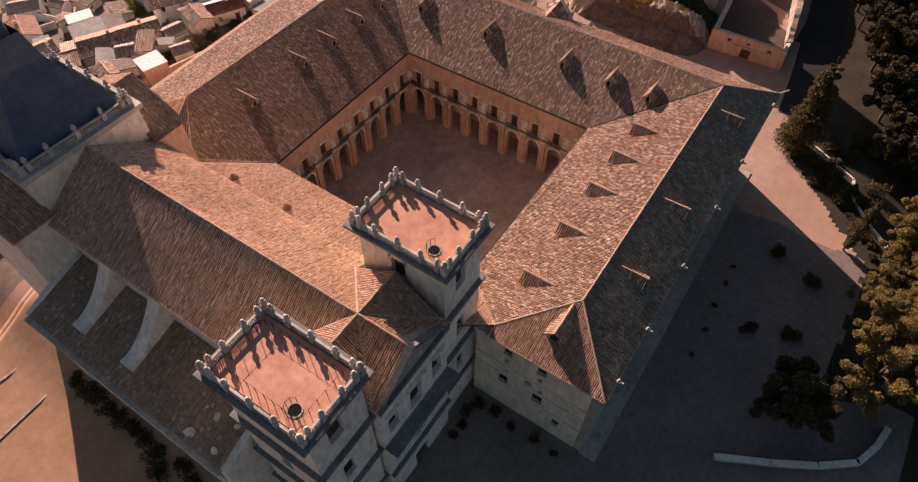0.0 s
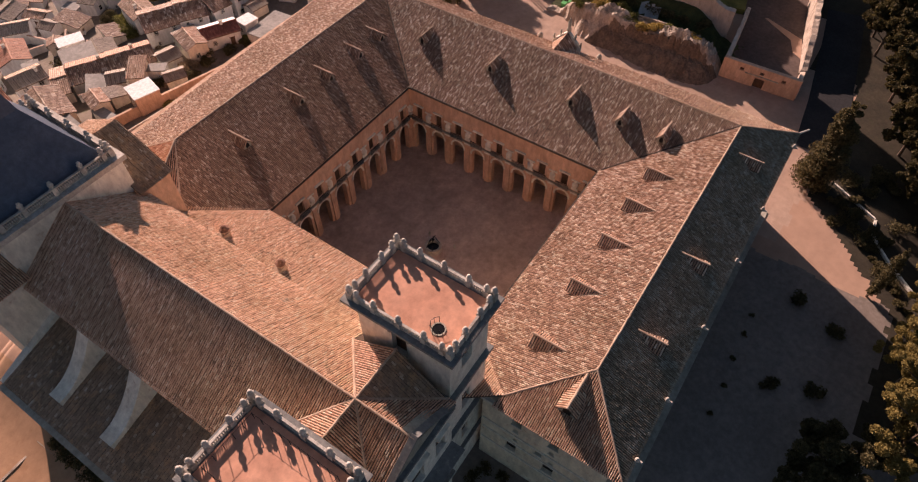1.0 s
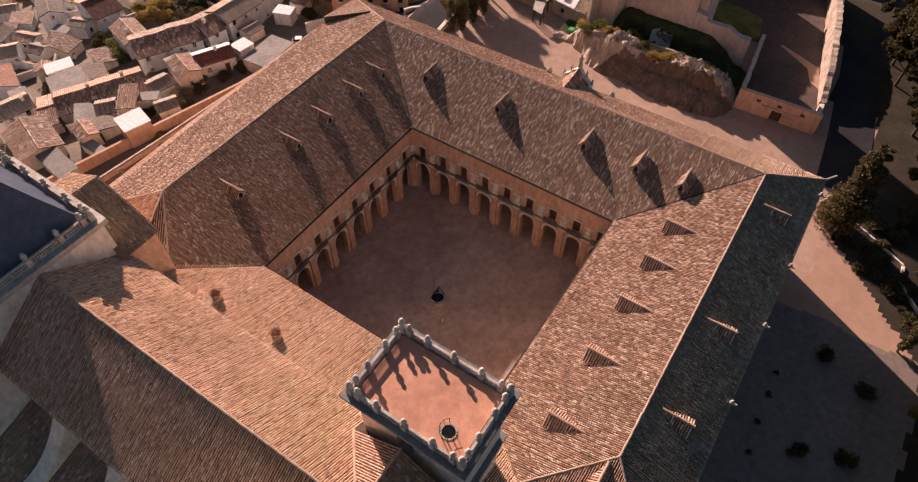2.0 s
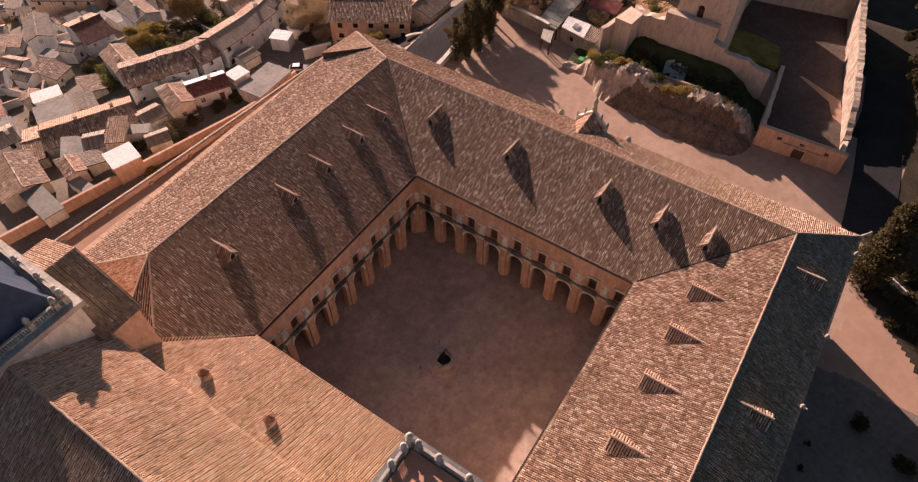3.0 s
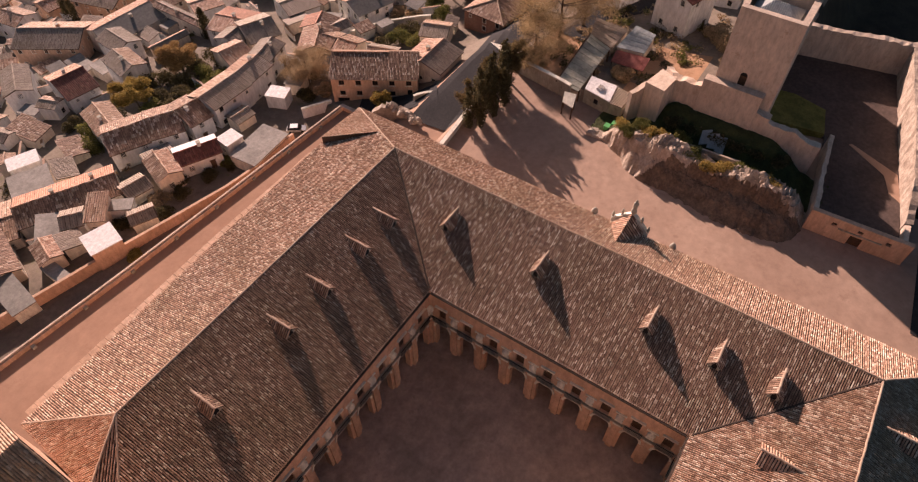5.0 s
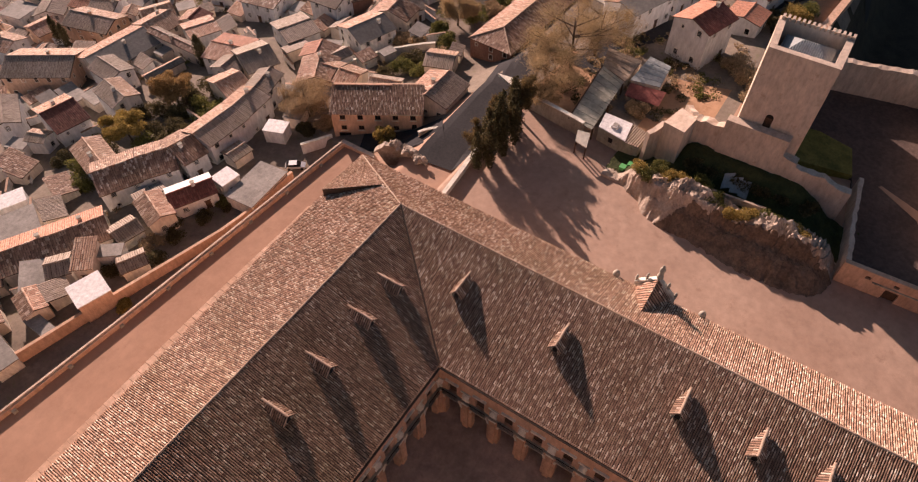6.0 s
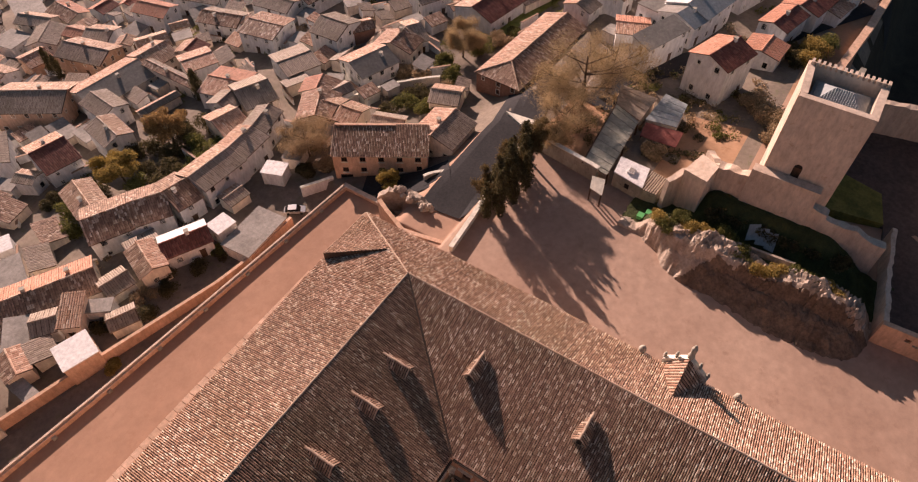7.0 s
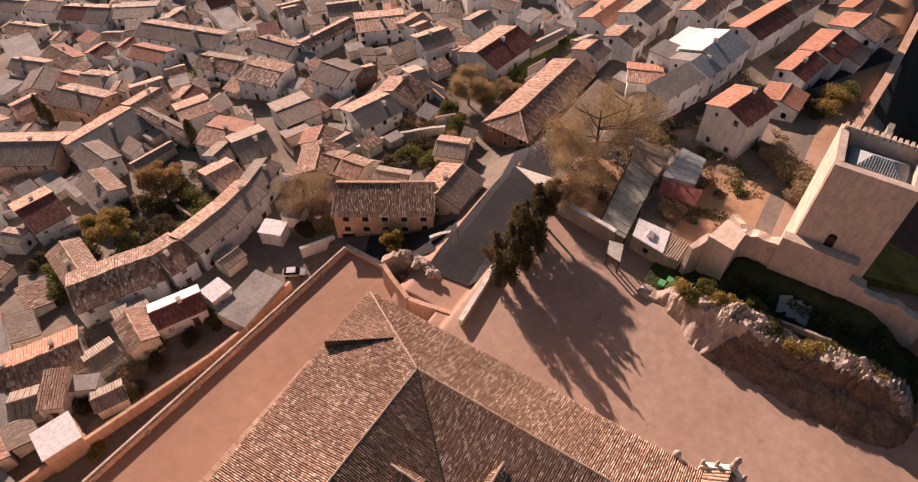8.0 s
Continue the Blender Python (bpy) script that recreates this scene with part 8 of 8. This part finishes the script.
# town trees
for k, (x, y, h, r, d) in enumerate(((101.6, 40.6, 14.0, 7.5, 3.6), (109.5, 38.6, 13.0, 6.5, 2.6), (99.5, 45.6, 11.5, 6.0, 2.4))):
    tree("bare_tree", h, r, "olive_twig", "large leafless olive-brown tree over the yards", on(x, y), 180 + k, d, 0.24, True)
tree("bare_tree", 8, 5.5, "olive_twig", "thin leafless tree in an earth lot", on(89.4, 38.9), 51, 2.4, 0.24, True)
tree("bare_tree", 6, 3.0, "olive_twig", "thin leafless tree beside the plaza wall", on(83.4, 38.5), 52, 1.5, 0.2, True)
tree("bare_tree", 7, 5.0, "brown_twig", "leafless brown tree in a yard", on(65.5, 87.5), 53, 4.5, 0.2, True)
tree("bare_tree", 9, 4.6, "olive_twig", "leafless brown tree between the roofs", on(115.6, 79.9), 54, 7.5, 0.24, True)
tree("yellow_tree", 7.5, 4.0, "gold_leaf", "round yellow-leaved tree in a garden", on(40.6, 121.6), 55, 9.0, 0.15)
tree("yellow_tree", 8, 4.2, "dry_gold_leaf", "rounded tree with brown-gold leaves in a garden", on(55.6, 123.0), 56, 8.0, 0.15)
tree("yellow_tree", 4, 2.2, "gold_leaf", "small yellow-leaved tree before the ochre house", on(64.6, 64.6), 57, 1.6, 0.2)
cypress(10, 1.7, on(71.7, 131.8), 58)
cypress(10, 1.5, on(63.2, 188.6), 59)
cypress(9, 1.4, on(62.3, 182.4), 60)
for k, (x, y, r, leaf) in enumerate([(106.6, 78.2, 3.8, "green_leaf"), (110, 82, 3.4, "green_leaf"), (103, 84, 3.0, "brown_twig"), (89.4, 78.6, 3.4, "green_leaf"), (89.7, 72.5, 3.0, "green_leaf"), (85, 81, 3.0, "cypress_leaf"), (95, 80, 3.2, "cypress_leaf"), (93, 75.5, 2.8, "cypress_leaf"),
                                     (130.8, 74.1, 2.0, "green_leaf"), (137, 79.5, 2.0, "gold_leaf"), (145, 77.8, 1.8, "green_leaf"), (152, 72.4, 2.0, "green_leaf"), (125, 74, 3.4, "brown_twig"), (119, 76, 3.6, "green_leaf"),
                                     (147.8, 4.3, 4.2, "gold_leaf"), (152, 3.4, 3.6, "green_leaf"), (142, 5.5, 3.4, "gold_leaf"), (141, 8, 3.0, "cypress_leaf"), (145, 9.4, 3.2, "cypress_leaf"), (120, 9.8, 4.0, "brown_twig"), (115, 6, 4.0, "brown_twig"), (110, 4, 3.4, "brown_twig"),
                                     (84, 131, 3.2, "brown_twig"), (136.5, 165.8, 4.5, "green_leaf"), (101.5, 89.3, 3.0, "brown_twig"), (64, 81.5, 2.6, "brown_twig"), (60.5, 84, 2.6, "cypress_leaf"), (68.5, 90, 2.8, "cypress_leaf"), (35, 83.5, 2.0, "green_leaf"), (8, 80.5, 1.6, "gold_leaf"), (94, 22, 2.6, "brown_twig")]):
    bush("garden_shrubs", r, leaf, "loose winter shrubs in a town garden", on(x, y), 70 + k, 4200, 0.17, 0.6)
for k, (x, y) in enumerate([(73.5, 12.5), (75.0, 9.0), (74.5, 0.0), (73.0, -3.5), (75.5, -8.5), (74.5, 14.0), (76.5, 11.0), (75.5, 6.0), (77.0, 3.0), (73.5, -6.0), (74.5, -11.0), (75.0, -14.0)]):
    bush("rock_shrub", 1.9, "gold_leaf" if k % 2 else "green_leaf", "yellow-green shrub on top of the rock", (x - 0.6, y, -0.6), 110 + k, 1700, 0.13, 0.45)
for k, (x, y) in enumerate([(80.5, 6), (80.8, 2), (80.6, -2), (80.8, -6), (80.9, -10), (80.0, -14)]):
    bush("ditch_shrub", 2.2, "cypress_leaf", "dark shrub in the shaded ditch below the keep", (x, y, -1.2), 120 + k, 800, 0.2, 0.6)


# overgrown garden between the white houses
for k, (x, y, r) in enumerate(((40.1, 115.9, 3.6), (52.2, 123.3, 4.0), (48.3, 113.2, 3.8), (56.3, 114.1, 4.0), (63.1, 118.2, 4.2), (37.7, 110.6, 3.0), (48.2, 107.8, 3.0), (43.8, 111.2, 3.4), (58.2, 120.3, 4.0), (53.5, 110.4, 3.2), (44.6, 118.3, 3.6), (33.5, 128.6, 3.0), (28.5, 124.5, 3.2), (34.5, 123.0, 3.4), (28.2, 131.5, 2.8), (24.0, 117.5, 3.0), (29.5, 117.0, 3.0), (51.0, 117.0, 4.0), (58.5, 110.5, 3.4), (60.0, 125.5, 3.6), (49.0, 127.5, 3.4))):
    bush("garden_thicket", r, "cypress_leaf" if k % 3 else "green_leaf", "dark tangled thicket in an overgrown garden", on(x, y), 210 + k, 2400, 0.19, 0.8)

# dark overgrown yards below the parapet
for k, (x, y, r) in enumerate(((20.4, 87.3, 2.4), (18.6, 83.8, 2.2), (23.6, 84.6, 2.2), (13.9, 85.8, 2.0), (30.4, 84.2, 2.0), (12.4, 88.8, 2.2), (15.1, 96.3, 2.6), (40.4, 82.2, 2.0), (25.6, 87.6, 2.2), (11.7, 94.8, 2.2), (35.4, 83.1, 1.8))):
    bush("yard_scrub", r, "cypress_leaf" if k % 3 else "brown_twig", "dark scrub in a narrow shaded yard", on(x, y), 240 + k, 1300, 0.17, 0.6)

# shrubs along the edge of the slope, and weeds between the houses
edge_rng = random.Random(31)
for k in range(20):
    f = k / 19
    bush("edge_shrub", edge_rng.uniform(0.7, 1.5), "cypress_leaf", "dark low shrub along the edge of the slope", on(31.5 + 18 * f + edge_rng.uniform(0, 2.0), -65.5 + 17 * f - edge_rng.uniform(0, 2.0)), 140 + k, 420, 0.14, 0.55)
for k in range(14):
    bush("slope_shrub", edge_rng.uniform(1.2, 2.4), "cypress_leaf", "dark shrub on the shaded slope", on(edge_rng.uniform(42, 62), edge_rng.uniform(-62, -52)), 170 + k, 700, 0.16, 0.6)
low_wall("garden_wall", [(53.5, -49.4), (48.5, -57.9)], -6.5, -4.4, 0.3, "stone", "low pale wall down the wooded slope", cap=False)
low_wall("garden_wall", [(48.5, -57.9), (45.0, -58.2), (42.8, -59.5), (39.3, -62.5), (35.8, -66.2)], -8.0, -4.5, 0.4, "stone", "low curved pale wall at the edge of the wood", cap=False)
for name_, leaf_, count_, lab_ in (("brown_weeds", "brown_twig", 90, "dry brown weeds in the yards of the town"), ("green_weeds", "green_leaf", 70, "green weeds and low garden plants between houses"), ("dark_hedges", "cypress_leaf", 50, "dark evergreen hedges between houses")):
    g = Geo()
    for _ in range(count_):
        x, y = edge_rng.uniform(-10, 190), edge_rng.uniform(8, 230)
        if (x < 86 and y < 86) or (y < 62 and x < 128):
            x, y = edge_rng.uniform(90, 125), edge_rng.uniform(10, 38)
        z = ground_z(x, y)
        for _ in range(4):
            leaves(g, (x + edge_rng.uniform(-2.5, 2.5), y + edge_rng.uniform(-2.5, 2.5), z + 0.4), edge_rng.uniform(0.8, 1.7), 70, 0.2, edge_rng, 0.55)
    tagged(part(name_, g, leaf_), lab_, "plants", kind="stuff")


# ---- small things about the monastery ----
well = thing("wellhead", (0.2, 0.8, COURT), "round stone wellhead with an iron arch on steps", "well")
part("step", Geo().lathe([(2.5, 0), (2.5, 0.2)], (0.2, 0.8, COURT + 0.003), 8), "court", well)
part("step", Geo().lathe([(1.9, 0), (1.9, 0.2)], (0.2, 0.8, COURT + 0.206), 8), "court", well)
part("well_ring", Geo().lathe([(1.35, 0), (1.4, 0.1), (1.2, 0.2), (1.2, 0.95), (1.4, 1.05), (1.4, 1.15), (1.0, 1.15), (1.0, 0.5)], (0.2, 0.8, COURT + 0.41), 14), "stone_dark", well)
part("well_shaft", Geo().lathe([(0.99, 0.5), (0.99, 0.53)], (0.2, 0.8, COURT + 0.41), 14), "glass", well, "dark mouth of the well")
for sx, sy in ((-1, -1), (-1, 1), (1, -1), (1, 1)):
    part("iron_post", Geo().rod((0.2 + sx * 1.05, 0.8 + sy * 0.6, COURT + 1.4), (0.2 + sx * 0.35, 0.8 + sy * 0.2, COURT + 3.4), 0.07), "iron", well)
    part("bollard", Geo().lathe([(0.2, 0), (0.22, 0.15), (0.14, 0.3), (0.16, 0.7), (0.05, 0.9)], (0.2 + sx * 2.5, 0.8 + sy * 2.5, COURT), 8), "stone_dark", well)
part("iron_beam", Geo().rod((-0.5, 0.8, COURT + 3.4), (0.9, 0.8, COURT + 3.4), 0.08), "iron", well)
part("pulley", Geo().rod((0.12, 0.8, COURT + 3.1), (0.28, 0.8, COURT + 3.1), 0.28, n=10), "iron", well)

gate = thing("portal_pediment", (40.5, 0.3, 11.5), "carved stone pediment with statue and finials above the portal", "pediment")
py = 0.3
# the side turned from the sun is painted darker
for sgn, mat_ in ((-1, "tile_moss"), (1, "tile_red")):
    roof_face([(41.2, py, 14.6), (35.9, py, 14.2), (39.4, py + sgn * 1.9, 12.5), (41.2, py + sgn * 1.9, 12.3)], (0, sgn), gate, mat_, 0.42, 0.5)
part("pediment_wall", Geo().extrude([(41.4, py - 2.7, 9.0), (41.4, py + 2.7, 9.0), (41.4, py + 2.7, 12.3), (41.4, py, 14.8), (41.4, py - 2.7, 12.3)], (-0.6, 0, 0)), "stone", gate)
for dy, z in ((-2.6, 12.3), (2.6, 12.3), (-1.4, 13.5), (1.4, 13.5)):
    part("finial", Geo().lathe(VASE, (41.1, py + dy, z), 8), "stone_dark", gate, smooth=True)
part("statue", Geo().lathe([(0.4, 0), (0.42, 0.4), (0.28, 0.8), (0.34, 1.4), (0.38, 1.75), (0.16, 2.0), (0.2, 2.25), (0.05, 2.5)], (41.1, py, 14.75), 8), "stone_dark", gate, smooth=True)
for dy in (-6.4, 5.2):
    part("scroll", Geo().lathe([(0.3, 0), (0.5, 0.25), (0.45, 0.6), (0.28, 0.9), (0.1, 1.1)], (40.9, py + dy, 11.6), 8), "stone_dark", gate, smooth=True)

# the raised corner of the long roof
step_ = thing("roof_step", (36, 44, 12), "raised wedge of tiled roof with a dark open side", "roof")
WA, WB = (30.9, 47.3, 12.5), (35.2, 39.6, 14.2)
roof_face([WB, (30.9, 47.3, 12.5), L], (0, 1), step_, "tile", over=0.1)
part("step_side", Geo().extrude([WB, (30.9, 47.3, 12.45), (30.9, 47.3, 11.0)], (0.12, 0.05, 0)), "under", step_)

# chimneys and finials on the roofs
for x, y, hgt in ((-23.6, 16.6, 1.9), (-23.5, 6.8, 1.9)):
    zc = EAVE + (x - XN) * -0.424
    c = thing("chimney", (x, y, zc), "squat plastered chimney with a rounded cap", "chimney", "chimneys of the low wing")
    part("flue", Geo().box(x - 0.45, y - 0.4, zc - 0.8, x + 0.45, y + 0.4, zc + hgt - 0.7), "ochre", c)
    part("cap", Geo().lathe([(0.62, 0), (0.7, 0.15), (0.35, 0.35), (0.42, 0.55), (0.12, 0.8)], (x, y, zc + hgt - 0.7), 8), "brick", c)
    part("saddle", Geo().extrude([(x - 2.2, y - 0.55, zc + 0.7), (x + 0.3, y - 0.55, zc + 0.9), (x + 0.3, y - 0.55, zc - 0.3), (x - 2.2, y - 0.55, zc + 0.3)], (0, 1.1, 0)), "ridge", c)
for x in (36.5, 21.5, 10.8, -1.2, -12.4, -20.5):
    f = thing("gargoyle", (x, -40.2, 12.4), "small pale carved stone spout on the eave", "spout", "spouts on the eave")
    part("spout", Geo().rod((x, -39.9, 12.45), (x + 0.1, -41.1, 12.6), 0.22, 0.14), "finial", f)
    part("spout_head", Geo().lathe([(0.16, 0), (0.28, 0.2), (0.2, 0.5), (0.06, 0.65)], (x, -40.5, 12.6), 7), "finial", f)
f = thing("gargoyle", (40.2, -40.3, 12.5), "small pale carved stone spout on the eave", "spout", "spouts on the eave")
part("spout", Geo().rod((40.0, -40.1, 12.4), (41.6, -41.4, 12.8), 0.2, 0.12), "finial", f)
for k in range(40):
    x = -21.5 + k * 1.25
    out = 46.5 - 0.6 * ramp_to(x, 4, 28)
    part("cornice_stone", Geo().box(x, 45.25 + 0.045 * (x + 22) + 0.3, 10.4, x + 1.18, out + 0.045 * (x + 22), 10.85), "ochre", wing_l)

# low field walls and curved terrace wall
low_wall("field_wall", [(-53.5, 36.6), (-60.0, 37.0), (-100.0, 38.0)], -11, -8.85, 0.35, "rock", "low dry-stone field wall on sandy ground", cap=False)
low_wall("field_wall", [(-57.0, 29.4), (-66.0, 29.0), (-100.0, 28.0)], -11, -8.85, 0.35, "rock", "low dry-stone field wall on sandy ground", cap=False)
low_wall("terrace_wall", [(-14.3, -55.0), (-11.0, -61.4), (-7.9, -66.7), (-4.5, -71.0), (-0.7, -72.6), (2.7, -73.3)], -8, -4.0, 0.6, "stone_dark", "low curved pale stone wall edging the terrace")

low_wall("field_wall", [(-55.4, 29.5), (-55.0, 12.0)], -12, -8.4, 0.4, "stone_dark", "low stone wall along the foot of the church", cap=False)
for k in range(16):
    bush("ditch_shrub", 1.7, "cypress_leaf", "dark shrub in the shade below the church wall", on(-53.9 - (k % 3) * 0.9 * (k > 6), 26 - 2.5 * k), 320 + k, 700, 0.16, 0.6)

for k, (x, y, r) in enumerate(((-25.0, -25.2, 1.2), (-26.8, -24.4, 1.0), (-24.6, -27.6, 1.0), (-28.6, -25.0, 0.9), (-25.2, -30.4, 0.8), (-24.8, -34.0, 0.9), (-30.6, -24.6, 0.8), (-25.0, -37.2, 0.7))):
    bush("ditch_shrub", r, "cypress_leaf", "dark low shrub in the shaded angle of the front", on(x, y), 350 + k, 420, 0.13, 0.6)

# a parked car below the parapet and bins by the plaza
car = thing("parked_car", (50.5, 77.5, -16.6), "silver-white hatchback parked below the parapet wall", "car")
cm = Matrix.Translation((51.5, 79.0, ground_z(51.5, 79) + 0.05)) @ Matrix.Rotation(radians(-52), 4, "Z")
MAT["car_paint"], _n, _l, _b = material("silver_car_paint", 0.25, 0.5)
_b.inputs["Base Color"].default_value = (0.62, 0.62, 0.62, 1)
MAT["rubber"], _n, _l, _b = material("black_rubber", 0.8)
_b.inputs["Base Color"].default_value = (0.02, 0.02, 0.02, 1)
prof = [(-2.1, 0.35), (2.1, 0.35), (2.15, 0.75), (1.2, 0.95), (-1.9, 1.0), (-2.15, 0.8)]
part("body", Geo().extrude([cm @ Vector((a, -0.85, b)) for a, b in prof], cm.to_3x3() @ Vector((0, 1.7, 0))), "car_paint", car)
cab = [(1.2, 0.954), (0.55, 1.45), (-1.3, 1.48), (-1.9, 1.004)]
part("windows", Geo().extrude([cm @ Vector((a, -0.74, b)) for a, b in cab], cm.to_3x3() @ Vector((0, 1.48, 0))), "glass", car)
part("roof", Geo().extrude([cm @ Vector((a, -0.7, b)) for a, b in ((0.5, 1.484), (0.4, 1.53), (-1.2, 1.55), (-1.3, 1.484))], cm.to_3x3() @ Vector((0, 1.4, 0))), "car_paint", car)
for a in (-1.35, 1.35):
    for s in (-0.86, 0.7):
        part("wheel", Geo().rod(cm @ Vector((a, s, 0.32)), cm @ Vector((a, s + 0.17, 0.32)), 0.32, n=12), "rubber", car)
MAT["green_plastic"], _n, _l, _b = material("green_bin_plastic", 0.5)
_b.inputs["Base Color"].default_value = (0.12, 0.42, 0.14, 1)
for k, (x, y) in enumerate(((76.2, 17.2), (77.6, 16.2))):
    b = thing("waste_bin", (x, y, GROUND), "green plastic waste container beside the wall", "bin", "waste bins")
    part("bin_body", Geo().prism([(x - 0.55, y - 0.5), (x + 0.55, y - 0.5), (x + 0.55, y + 0.5), (x - 0.55, y + 0.5)], ground_z(x, y), ground_z(x, y) + 1.15), "green_plastic", b)
    part("bin_lid", Geo().box(x - 0.62, y - 0.56, ground_z(x, y) + 1.153, x + 0.62, y + 0.56, ground_z(x, y) + 1.32), "green_plastic", b)
